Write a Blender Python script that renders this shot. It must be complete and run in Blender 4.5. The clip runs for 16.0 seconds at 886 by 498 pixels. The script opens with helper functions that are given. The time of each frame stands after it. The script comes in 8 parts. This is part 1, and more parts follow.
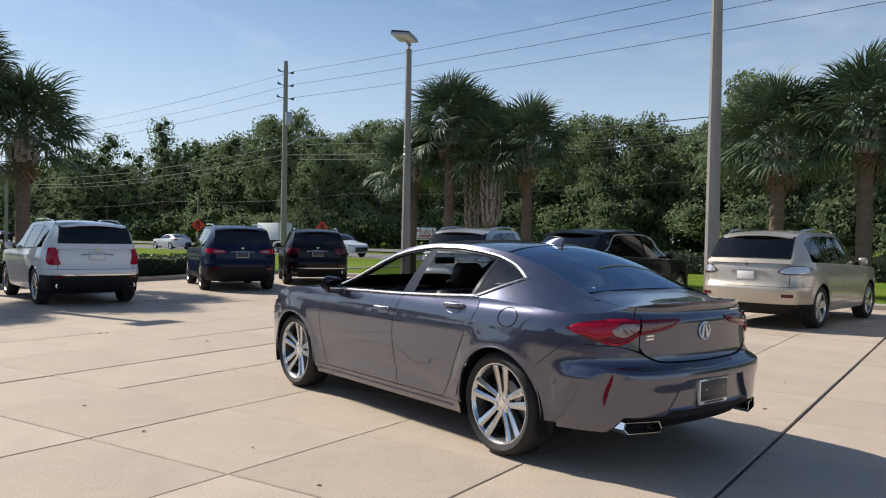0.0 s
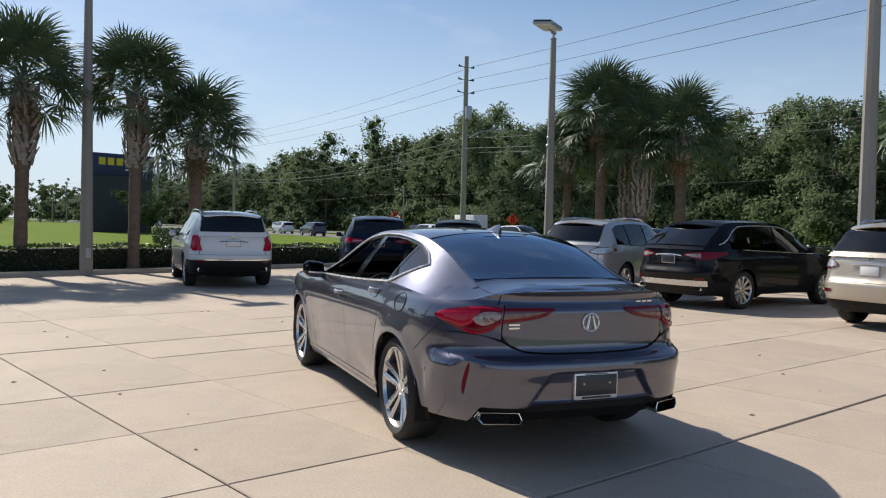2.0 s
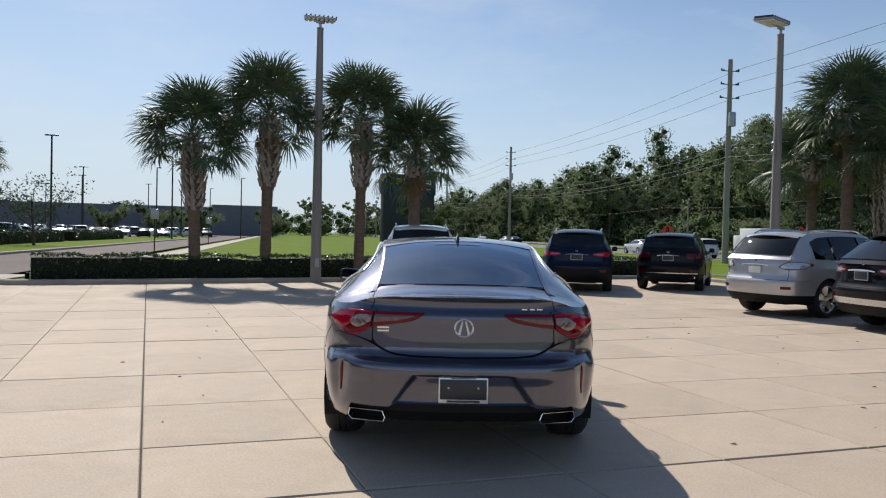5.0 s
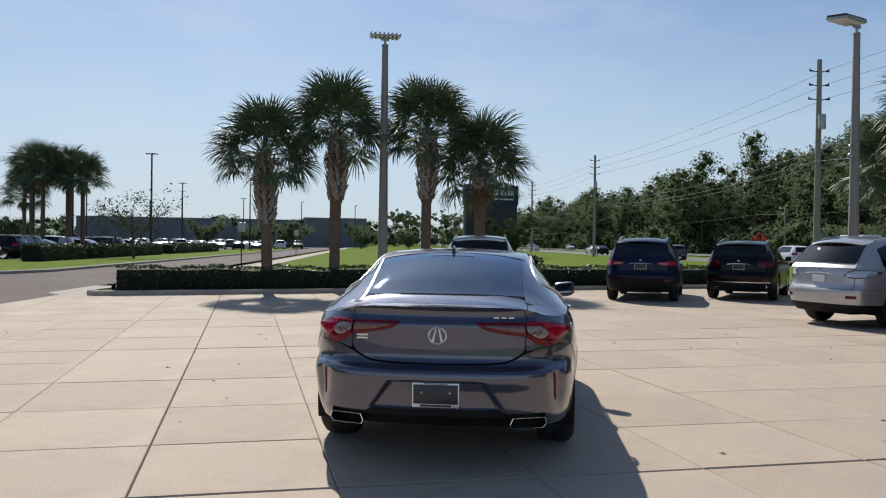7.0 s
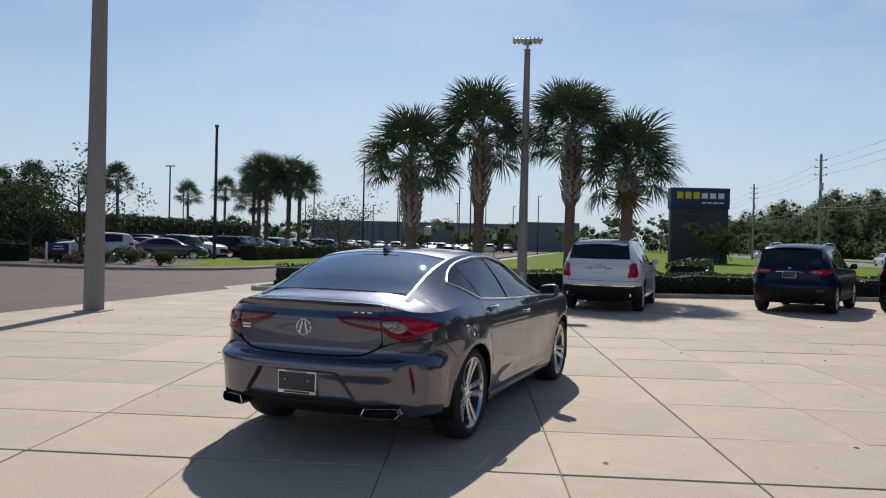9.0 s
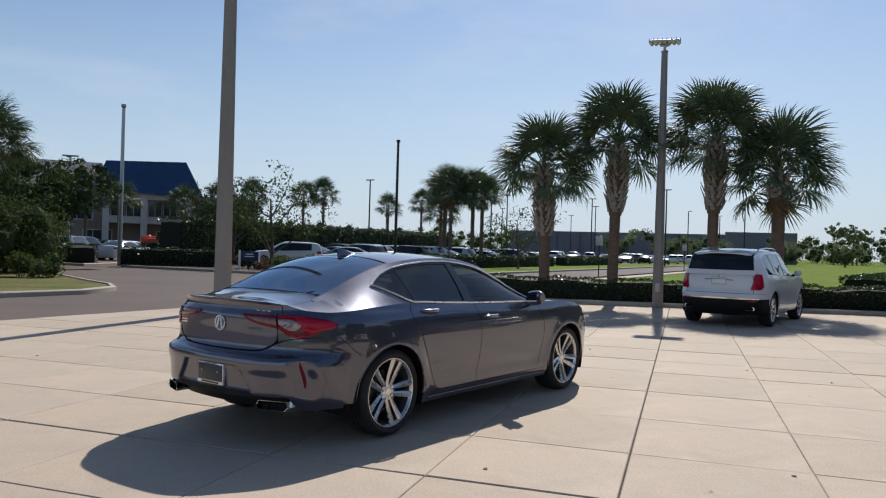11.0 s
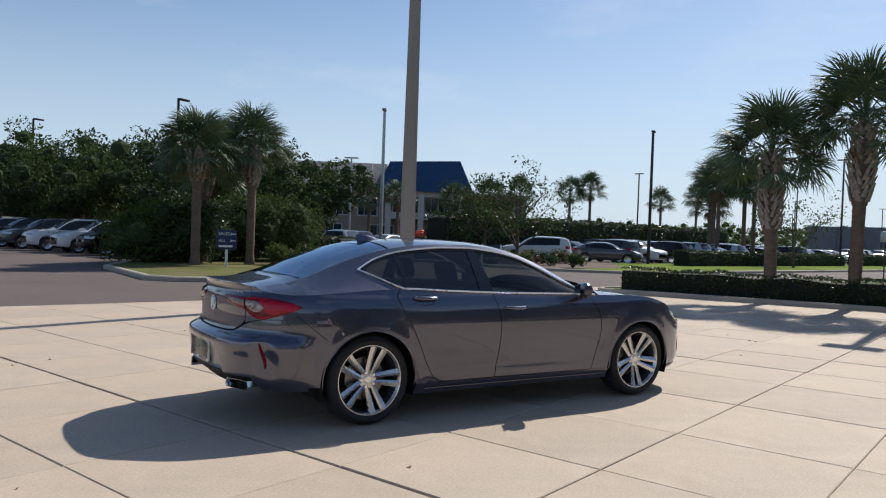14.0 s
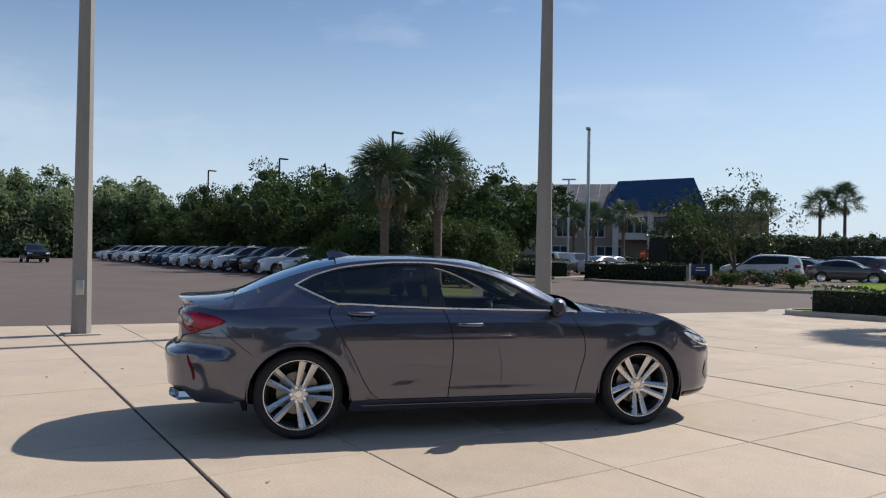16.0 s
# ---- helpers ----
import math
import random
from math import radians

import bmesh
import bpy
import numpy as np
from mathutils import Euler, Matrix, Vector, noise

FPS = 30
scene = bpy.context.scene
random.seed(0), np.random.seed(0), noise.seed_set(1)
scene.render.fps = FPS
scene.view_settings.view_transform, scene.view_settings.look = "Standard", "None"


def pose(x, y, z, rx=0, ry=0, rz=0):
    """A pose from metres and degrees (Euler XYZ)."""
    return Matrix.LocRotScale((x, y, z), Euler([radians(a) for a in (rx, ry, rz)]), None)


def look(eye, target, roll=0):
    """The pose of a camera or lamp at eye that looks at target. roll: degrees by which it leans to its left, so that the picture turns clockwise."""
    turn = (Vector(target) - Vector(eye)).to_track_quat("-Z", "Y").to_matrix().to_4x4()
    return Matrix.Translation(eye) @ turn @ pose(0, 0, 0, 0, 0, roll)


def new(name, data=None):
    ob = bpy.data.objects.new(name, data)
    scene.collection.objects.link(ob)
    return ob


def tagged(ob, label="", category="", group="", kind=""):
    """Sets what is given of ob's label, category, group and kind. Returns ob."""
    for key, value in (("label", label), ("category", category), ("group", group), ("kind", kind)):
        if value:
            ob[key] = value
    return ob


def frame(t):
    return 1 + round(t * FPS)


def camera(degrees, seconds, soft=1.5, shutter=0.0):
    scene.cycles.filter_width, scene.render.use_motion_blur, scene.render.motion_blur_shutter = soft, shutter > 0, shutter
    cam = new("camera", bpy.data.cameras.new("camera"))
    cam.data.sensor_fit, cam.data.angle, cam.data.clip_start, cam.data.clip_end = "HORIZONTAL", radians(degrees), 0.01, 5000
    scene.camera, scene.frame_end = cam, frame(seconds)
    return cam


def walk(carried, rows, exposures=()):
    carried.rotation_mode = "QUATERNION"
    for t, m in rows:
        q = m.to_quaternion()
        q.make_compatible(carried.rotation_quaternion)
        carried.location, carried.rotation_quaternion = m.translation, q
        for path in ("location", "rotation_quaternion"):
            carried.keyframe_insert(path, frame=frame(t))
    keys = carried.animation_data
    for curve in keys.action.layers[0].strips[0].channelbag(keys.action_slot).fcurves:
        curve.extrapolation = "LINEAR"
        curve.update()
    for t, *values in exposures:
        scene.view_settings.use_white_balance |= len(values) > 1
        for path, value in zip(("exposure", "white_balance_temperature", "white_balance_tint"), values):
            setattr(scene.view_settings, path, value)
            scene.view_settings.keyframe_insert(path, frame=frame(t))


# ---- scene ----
cam = camera(59.3, 16.0, soft=1.15)
METRES, EYE, TILT, LEAN, TURN = 14.68, 1.43, 0.0, 0.0, 33.7
ROWS = [
    (0.0, -0.0044, -0.0, 0.0, -0.11, -0.79, -0.98),
    (0.5, 0.0177, -0.0019, -0.0001, 2.25, -0.92, -1.27),
    (1.0, 0.0518, 0.0012, -0.0011, 5.78, -1.2, -1.38),
    (1.5, 0.0931, 0.008, -0.0006, 10.27, -1.48, -1.38),
    (2.0, 0.135, 0.0135, -0.0002, 15.29, -1.65, -1.31),
    (2.5, 0.1759, 0.0248, 0.0008, 20.34, -1.67, -1.3),
    (3.0, 0.2153, 0.0358, 0.0008, 25.07, -1.58, -1.36),
    (3.5, 0.2499, 0.052, 0.0006, 29.31, -1.41, -1.4),
    (4.0, 0.2784, 0.0641, 0.0009, 32.8, -1.27, -1.47),
    (6.5, 0.3168, 0.0771, 0.0007, 40.71, -0.64, -0.75),
    (7.0, 0.3451, 0.0908, 0.0024, 43.28, -0.43, -0.74),
    (7.5, 0.3717, 0.1174, 0.0023, 46.72, -0.27, -0.86),
    (8.0, 0.4037, 0.1436, 0.0027, 50.74, -0.23, -1.09),
    (8.5, 0.4295, 0.1751, 0.0025, 55.01, -0.34, -1.31),
    (9.0, 0.4576, 0.2073, 0.0025, 59.49, -0.39, -1.39),
    (11.5, 0.5276, 0.3565, 0.003, 77.38, -0.08, -1.85),
    (12.0, 0.5241, 0.3641, 0.0026, 79.8, -0.31, -2.08),
    (12.5, 0.5261, 0.3825, -0.0001, 82.65, -0.57, -2.29),
    (13.0, 0.5307, 0.417, 0.0007, 86.26, -0.8, -2.44),
    (13.5, 0.5237, 0.4558, 0.001, 90.61, -0.94, -2.34),
    (14.0, 0.5162, 0.4982, 0.002, 95.38, -0.97, -2.07),
    (14.5, 0.5038, 0.5393, 0.0015, 100.22, -0.8, -1.75),
    (15.0, 0.4934, 0.5802, 0.0021, 104.98, -0.54, -1.46),
    (15.5, 0.4772, 0.6166, 0.0013, 109.4, -0.2, -1.22),
    (16.0, 0.462, 0.6536, 0.0011, 113.36, 0.27, -0.96),
]
walk(cam, [(t, pose(0, 0, EYE, TILT, LEAN, TURN) @ pose(METRES * x, METRES * y, METRES * z, 90 + pitch, roll, yaw)) for t, x, y, z, yaw, pitch, roll in ROWS],
     exposures=[(0.0, 0.27, 6300, 10), (4.0, 0.12, 6300, 10), (9.0, -0.05, 6200, 10), (12.5, 0.08, 6200, 10), (16.0, 0.2, 6200, 10)])

# ---- light ----
SUN_AZ, SUN_EL, SUN, SKY = 183.0, 42.0, 4.5, 0.088

# ---- world and sun ----
SUN_TO = Vector((math.cos(radians(SUN_AZ)) * math.cos(radians(SUN_EL)), math.sin(radians(SUN_AZ)) * math.cos(radians(SUN_EL)), math.sin(radians(SUN_EL))))
world = bpy.data.worlds.new("world")
scene.world = world
world.use_nodes = True
wn, wl = world.node_tree.nodes, world.node_tree.links
sky = wn.new("ShaderNodeTexSky")
sky.sky_type, sky.sun_disc = "NISHITA", False
sky.sun_elevation, sky.sun_rotation = radians(SUN_EL), radians(90 - SUN_AZ)
sky.air_density, sky.dust_density, sky.ozone_density = 1.0, 0.5, 3.0
# pale summer haze low over the horizon
wc, ws, wr, wm = wn.new("ShaderNodeTexCoord"), wn.new("ShaderNodeSeparateXYZ"), wn.new("ShaderNodeMapRange"), wn.new("ShaderNodeMix")
wm.data_type, wr.interpolation_type = "RGBA", "SMOOTHSTEP"
wr.inputs[1].default_value, wr.inputs[2].default_value, wr.inputs[3].default_value, wr.inputs[4].default_value = -0.05, 0.36, 0.9, 0.0
wl.new(wc.outputs["Generated"], ws.inputs[0]), wl.new(ws.outputs[2], wr.inputs[0]), wl.new(wr.outputs[0], wm.inputs[0])
wl.new(sky.outputs[0], wm.inputs[6])
wm.inputs[7].default_value = (6.2, 7.3, 8.4, 1)
# faint thin cloud
cn, cr, cx, cf = wn.new("ShaderNodeTexNoise"), wn.new("ShaderNodeMapRange"), wn.new("ShaderNodeMix"), wn.new("ShaderNodeMapping")
cf.inputs["Scale"].default_value, cf.inputs["Location"].default_value = (1.6, 1.6, 5.0), (3.1, 0.4, 0.0)
cn.inputs["Scale"].default_value, cn.inputs["Detail"].default_value, cn.inputs["Roughness"].default_value = 2.2, 6.0, 0.6
cr.inputs[1].default_value, cr.inputs[2].default_value, cr.inputs[3].default_value, cr.inputs[4].default_value = 0.52, 0.85, 0.0, 0.4
wl.new(wc.outputs["Generated"], cf.inputs[0]), wl.new(cf.outputs[0], cn.inputs["Vector"]), wl.new(cn.outputs["Fac"], cr.inputs[0])
cx.data_type = "RGBA"
cx.inputs[7].default_value = (8.0, 8.4, 8.9, 1)
wl.new(cr.outputs[0], cx.inputs[0]), wl.new(wm.outputs[2], cx.inputs[6])
wl.new(cx.outputs[2], wn["Background"].inputs[0])
wn["Background"].inputs[1].default_value = SKY
sun = new("sun", bpy.data.lights.new("sun", "SUN"))
sun.data.energy, sun.data.angle, sun.data.color = SUN, radians(0.6), (1.0, 0.92, 0.8)
sun.matrix_world = look((0, 0, 30), Vector((0, 0, 30)) - SUN_TO)

# ---- materials ----
def paint(name, color, rough=0.5, metal=0.0, vary=0.0, scale=2.0, grain=0.0, grain_scale=60.0, bump=0.0, bump_scale=40.0, coat=0.0,
          coat_rough=0.03, other=None, flakes=0.0, each=0.0, spec=None, emit=0.0, through_light=0.0, coat_ior=1.5, obj=True, stretch=(1, 1, 1)):
    """A procedural material: base colour with broad patches (vary), fine grain, bump, and a spread from piece to piece (each)."""
    m = bpy.data.materials.new(name)
    m.use_nodes = True
    n, k = m.node_tree.nodes, m.node_tree.links
    b = n["Principled BSDF"]
    b.inputs["Roughness"].default_value, b.inputs["Metallic"].default_value = rough, metal
    b.inputs["Coat Weight"].default_value, b.inputs["Coat Roughness"].default_value = coat, coat_rough
    b.inputs["Coat IOR"].default_value = coat_ior
    if spec is not None:
        b.inputs["Specular IOR Level"].default_value = spec
    if emit:
        b.inputs["Emission Color"].default_value, b.inputs["Emission Strength"].default_value = (*color, 1), emit
    co = n.new("ShaderNodeTexCoord")
    mp = n.new("ShaderNodeMapping")
    mp.inputs["Scale"].default_value = stretch
    k.new(co.outputs["Object"] if obj else co.outputs["Generated"], mp.inputs[0])
    rgb = n.new("ShaderNodeRGB")
    rgb.outputs[0].default_value = (*color, 1)
    out = rgb.outputs[0]

    def noisy(sc, detail=4.0, r=0.6):
        t = n.new("ShaderNodeTexNoise")
        t.inputs["Scale"].default_value, t.inputs["Detail"].default_value, t.inputs["Roughness"].default_value = sc, detail, r
        k.new(mp.outputs[0], t.inputs["Vector"])
        return t.outputs["Fac"]

    def scaled(c, fac, lo, hi):
        r = n.new("ShaderNodeMapRange")
        r.inputs[1].default_value, r.inputs[2].default_value, r.inputs[3].default_value, r.inputs[4].default_value = 0.25, 0.75, lo, hi
        k.new(fac, r.inputs[0])
        x = n.new("ShaderNodeVectorMath")
        x.operation = "SCALE"
        k.new(c, x.inputs[0]), k.new(r.outputs[0], x.inputs["Scale"])
        return x.outputs[0]

    if other is not None:
        mx = n.new("ShaderNodeMix")
        mx.data_type = "RGBA"
        r = n.new("ShaderNodeMapRange")
        r.inputs[1].default_value, r.inputs[2].default_value = 0.42, 0.62
        k.new(noisy(scale * 0.7, 6.0), r.inputs[0]), k.new(r.outputs[0], mx.inputs[0])
        k.new(out, mx.inputs[6])
        mx.inputs[7].default_value = (*other, 1)
        out = mx.outputs[2]
    if vary:
        out = scaled(out, noisy(scale), 1 - vary, 1 + vary)
    if grain:
        out = scaled(out, noisy(grain_scale, 3.0), 1 - grain, 1 + grain)
    if flakes:
        v = n.new("ShaderNodeTexVoronoi")
        v.inputs["Scale"].default_value = 900
        k.new(mp.outputs[0], v.inputs["Vector"])
        sp = n.new("ShaderNodeSeparateColor")
        k.new(v.outputs["Color"], sp.inputs[0])
        out = scaled(out, sp.outputs[0], 1 - flakes, 1 + flakes)
    if each:
        oi = n.new("ShaderNodeObjectInfo")
        r = n.new("ShaderNodeMapRange")
        r.inputs[3].default_value, r.inputs[4].default_value = 1 - each, 1 + each
        k.new(oi.outputs["Random"], r.inputs[0])
        x = n.new("ShaderNodeVectorMath")
        x.operation = "SCALE"
        k.new(out, x.inputs[0]), k.new(r.outputs[0], x.inputs["Scale"])
        out = x.outputs[0]
    k.new(out, b.inputs["Base Color"])
    if rough > 0.15 and (grain or vary):
        r = n.new("ShaderNodeMapRange")
        r.inputs[3].default_value, r.inputs[4].default_value = max(rough - 0.12, 0.02), min(rough + 0.12, 1)
        k.new(noisy(scale * 3), r.inputs[0]), k.new(r.outputs[0], b.inputs["Roughness"])
    if bump:
        bp = n.new("ShaderNodeBump")
        bp.inputs["Strength"].default_value, bp.inputs["Distance"].default_value = bump, 0.01
        k.new(noisy(bump_scale, 5.0), bp.inputs["Height"]), k.new(bp.outputs[0], b.inputs["Normal"])
    if through_light:
        tr = n.new("ShaderNodeBsdfTranslucent")
        k.new(out, tr.inputs[0])
        ms = n.new("ShaderNodeMixShader")
        ms.inputs[0].default_value = through_light
        k.new(b.outputs[0], ms.inputs[1]), k.new(tr.outputs[0], ms.inputs[2])
        k.new(ms.outputs[0], n["Material Output"].inputs[0])
    return m


def glazing(name, tint, clear, rough=0.0, ior=1.5, sheen=(1, 1, 1)):
    """Car and window glass: a tinted see-through sheet with a mirror-like gloss on it."""
    m = bpy.data.materials.new(name)
    m.use_nodes = True
    n, k = m.node_tree.nodes, m.node_tree.links
    n.remove(n["Principled BSDF"])
    tr, gl, mx, fr = n.new("ShaderNodeBsdfTransparent"), n.new("ShaderNodeBsdfGlossy"), n.new("ShaderNodeMixShader"), n.new("ShaderNodeLayerWeight")
    pw, mr = n.new("ShaderNodeMath"), n.new("ShaderNodeMapRange")
    tr.inputs[0].default_value = (*[c * clear for c in tint], 1)
    gl.inputs["Roughness"].default_value, gl.inputs["Color"].default_value = rough, (*sheen, 1)
    fr.inputs[0].default_value = 0.5
    pw.operation = "POWER"
    pw.inputs[1].default_value = 4.5
    mr.inputs[3].default_value = ((ior - 1) / (ior + 1)) ** 2
    k.new(fr.outputs["Facing"], pw.inputs[0]), k.new(pw.outputs[0], mr.inputs[0])
    k.new(mr.outputs[0], mx.inputs[0]), k.new(tr.outputs[0], mx.inputs[1]), k.new(gl.outputs[0], mx.inputs[2])
    k.new(mx.outputs[0], n["Material Output"].inputs[0])
    return m


M = dict(
    concrete=paint("concrete", (0.482, 0.393, 0.305), 0.8, vary=0.19, scale=0.9, grain=0.16, grain_scale=55, bump=0.16, bump_scale=110, each=0.07, other=(0.44, 0.352, 0.268)),
    joint=paint("joint_filler", (0.055, 0.045, 0.038), 0.95, grain=0.3, grain_scale=30),
    asphalt=paint("asphalt", (0.135, 0.108, 0.098), 0.85, spec=0.2, vary=0.14, scale=0.25, grain=0.25, grain_scale=60, bump=0.3, bump_scale=150),
    road=paint("highway_asphalt", (0.16, 0.15, 0.145), 0.85, vary=0.1, scale=0.1, grain=0.1, grain_scale=8),
    kerb=paint("kerb_concrete", (0.40, 0.355, 0.30), 0.85, vary=0.18, scale=1.5, grain=0.15, grain_scale=50, bump=0.2, bump_scale=90),
    soil=paint("soil_mulch", (0.10, 0.065, 0.045), 0.95, vary=0.3, scale=3, grain=0.4, grain_scale=40, bump=0.6, bump_scale=40),
    grass=paint("grass", (0.12, 0.185, 0.018), 0.95, spec=0.05, vary=0.22, scale=0.4, grain=0.3, grain_scale=14, bump=0.6, bump_scale=30, other=(0.15, 0.20, 0.025)),
    grass_dry=paint("dry_grass", (0.125, 0.14, 0.048), 0.95, spec=0.05, vary=0.3, scale=0.7, grain=0.35, grain_scale=16, bump=0.6, bump_scale=30, other=(0.17, 0.14, 0.07)),
    hedge=paint("hedge_leaf", (0.045, 0.075, 0.02), 0.4, vary=0.4, scale=6, through_light=0.2),
    # near-black filler: the shade between hedge leaves put into the colour
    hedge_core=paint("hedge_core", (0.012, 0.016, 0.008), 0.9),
    frond=paint("palm_frond", (0.112, 0.158, 0.085), 0.5, spec=0.25, vary=0.35, scale=2.5, through_light=0.06),
    frond_old=paint("palm_frond_dry", (0.19, 0.13, 0.07), 0.7, vary=0.3, scale=4),
    boot=paint("palm_boot", (0.31, 0.275, 0.24), 0.85, vary=0.35, scale=7, grain=0.3, grain_scale=50, bump=0.5),
    trunk=paint("palm_trunk", (0.16, 0.115, 0.085), 0.9, vary=0.3, scale=5, grain=0.35, grain_scale=40, bump=0.8, bump_scale=30, stretch=(1, 1, 2.5)),
    bark=paint("bark", (0.11, 0.085, 0.065), 0.9, vary=0.3, scale=5, grain=0.3, bump=0.7, bump_scale=25),
    leaf=paint("oak_leaf", (0.066, 0.098, 0.03), 0.75, spec=0.12, vary=0.35, scale=1.5, through_light=0.25),
    leaf_dark=paint("dark_leaf", (0.035, 0.06, 0.02), 0.75, spec=0.12, vary=0.35, scale=1.2, through_light=0.2),
    # paler than the near leaves: haze over the far woods put into the colour
    leaf_far=paint("hazed_far_leaf", (0.188, 0.232, 0.122), 0.85, spec=0.05, vary=0.45, scale=0.16, grain=0.25, grain_scale=1.2, through_light=0.35),
    leaf_bush=paint("bush_leaf", (0.085, 0.12, 0.03), 0.75, spec=0.12, vary=0.35, scale=1.5, through_light=0.25),
    bloom=paint("dry_bloom", (0.30, 0.19, 0.13), 0.8, vary=0.3, scale=5),
    pole=paint("weathered_concrete_pole", (0.27, 0.255, 0.235), 0.8, vary=0.16, scale=1.2, grain=0.15, grain_scale=70, bump=0.2, stretch=(1, 1, 0.3)),
    pole_wood=paint("utility_pole_concrete", (0.33, 0.30, 0.265), 0.85, vary=0.15, scale=1.0, grain=0.15, stretch=(1, 1, 0.2)),
    steel=paint("galvanised_steel", (0.42, 0.43, 0.44), 0.4, metal=0.8, vary=0.1, scale=3),
    dark_metal=paint("dark_bronze_metal", (0.035, 0.03, 0.028), 0.45, metal=0.3, vary=0.1),
    wire=paint("wire", (0.03, 0.03, 0.032), 0.7),
    black=paint("black_plastic", (0.010, 0.010, 0.011), 0.6, spec=0.2, grain=0.15, grain_scale=200),
    gloss_black=paint("gloss_black", (0.006, 0.006, 0.007), 0.08, coat=0.3),
    rubber=paint("tyre_rubber", (0.018, 0.018, 0.019), 0.75, vary=0.2, scale=6, grain=0.2, grain_scale=120),
    alloy=paint("machined_alloy", (0.63, 0.635, 0.65), 0.26, metal=1.0, vary=0.05),
    barrel=paint("dark_wheel_barrel", (0.045, 0.045, 0.048), 0.5, metal=0.6, vary=0.2, scale=20),
    alloy_dark=paint("grey_alloy", (0.20, 0.20, 0.21), 0.35, metal=0.9),
    chrome=paint("chrome", (0.78, 0.79, 0.8), 0.07, metal=1.0),
    satin=paint("satin_silver_trim", (0.86, 0.865, 0.88), 0.3, metal=0.7, vary=0.04),
    disc=paint("brake_disc", (0.25, 0.24, 0.23), 0.4, metal=1.0),
    lamp_deep=paint("deep_red_lens", (0.15, 0.001, 0.010), 0.08, coat=0.6, spec=0.1),
    lamp_red=paint("red_lens", (0.38, 0.002, 0.026), 0.08, coat=0.6, spec=0.1),
    reflector=paint("deep_red_reflector", (0.13, 0.0, 0.016), 0.3, coat=0.1, spec=0.1),
    lamp_dark=paint("dark_red_lens", (0.085, 0.002, 0.008), 0.1, coat=0.5, spec=0.2),
    lamp_clear=paint("clear_lens", (0.30, 0.24, 0.23), 0.16, coat=0.5, metal=0.2, vary=0.5, scale=30),
    brake_bar=paint("smoked_bar", (0.10, 0.09, 0.095), 0.12, coat=0.8),
    lamp_smoke=paint("smoked_lens", (0.16, 0.085, 0.085), 0.15, coat=0.7, metal=0.2, vary=0.3, scale=25),
    head_lens=paint("headlamp_lens", (0.62, 0.64, 0.66), 0.06, coat=1.0, metal=0.5),
    leather=paint("black_leather", (0.016, 0.016, 0.018), 0.5, grain=0.2, grain_scale=150, bump=0.2),
    cloth=paint("grey_headliner", (0.2, 0.19, 0.18), 0.9, grain=0.1),
    plate=paint("dark_plate", (0.03, 0.035, 0.045), 0.3),
    white=paint("white_paint", (0.8, 0.8, 0.79), 0.5, vary=0.04),
    sign_red=paint("sign_red", (0.42, 0.035, 0.03), 0.5),
    orange=paint("orange_sheeting", (0.75, 0.07, 0.02), 0.6),
    sign_blue=paint("sign_navy", (0.012, 0.024, 0.10), 0.45, vary=0.05),
    sign_grey=paint("dark_sign_stucco", (0.052, 0.052, 0.058), 0.8, vary=0.12, scale=1.0, grain=0.1),
    sign_yellow=paint("sign_yellow", (0.75, 0.55, 0.02), 0.5),
    grey_wall=paint("grey_cladding", (0.17, 0.182, 0.205), 0.7, vary=0.1, scale=0.5),
    # colour of added blobs inside crowns: the shade behind leaves, painted in
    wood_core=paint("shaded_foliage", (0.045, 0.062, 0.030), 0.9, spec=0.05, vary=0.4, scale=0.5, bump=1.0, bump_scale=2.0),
    roof_blue=paint("blue_metal_roof", (0.018, 0.048, 0.125), 0.9, spec=0.0, vary=0.1, scale=0.6),
    roof_tile=paint("grey_roof_tile", (0.20, 0.20, 0.23), 0.7, vary=0.15, scale=0.8),
    stucco=paint("tan_stucco", (0.33, 0.27, 0.21), 0.9, vary=0.1, scale=0.6, grain=0.1),
    stucco_white=paint("white_stucco", (0.62, 0.60, 0.56), 0.9, vary=0.06, scale=0.6),
    far_glass=paint("tinted_window", (0.02, 0.045, 0.07), 0.08, coat=0.5),
    glass=glazing("car_glass_tinted", (0.8, 0.9, 0.9), 0.10, ior=2.5),
    glass_side=glazing("car_glass_side", (0.8, 0.9, 0.9), 0.10, ior=1.7),
    glass_rear=glazing("tinted_rear_glass", (0.8, 0.9, 0.9), 0.04, rough=0.015, ior=3.2, sheen=(0.66, 0.82, 1.0)),
    glass_clear=glazing("car_glass_clear", (0.88, 0.97, 0.94), 0.55),
    glass_dark=glazing("car_glass_privacy", (0.6, 0.7, 0.75), 0.08, ior=1.6),
)


def car_paint(name, color, metal=0.0, rough=0.35, flakes=0.0, coat_ior=1.5):
    dark = max(color) < 0.04
    return paint(name, color, rough, metal=metal, flakes=flakes, coat=0.4 if dark else 1.0, coat_rough=0.02, vary=0.02, scale=0.8, spec=0.05 if dark else 0.3, coat_ior=1.5 if dark else coat_ior)


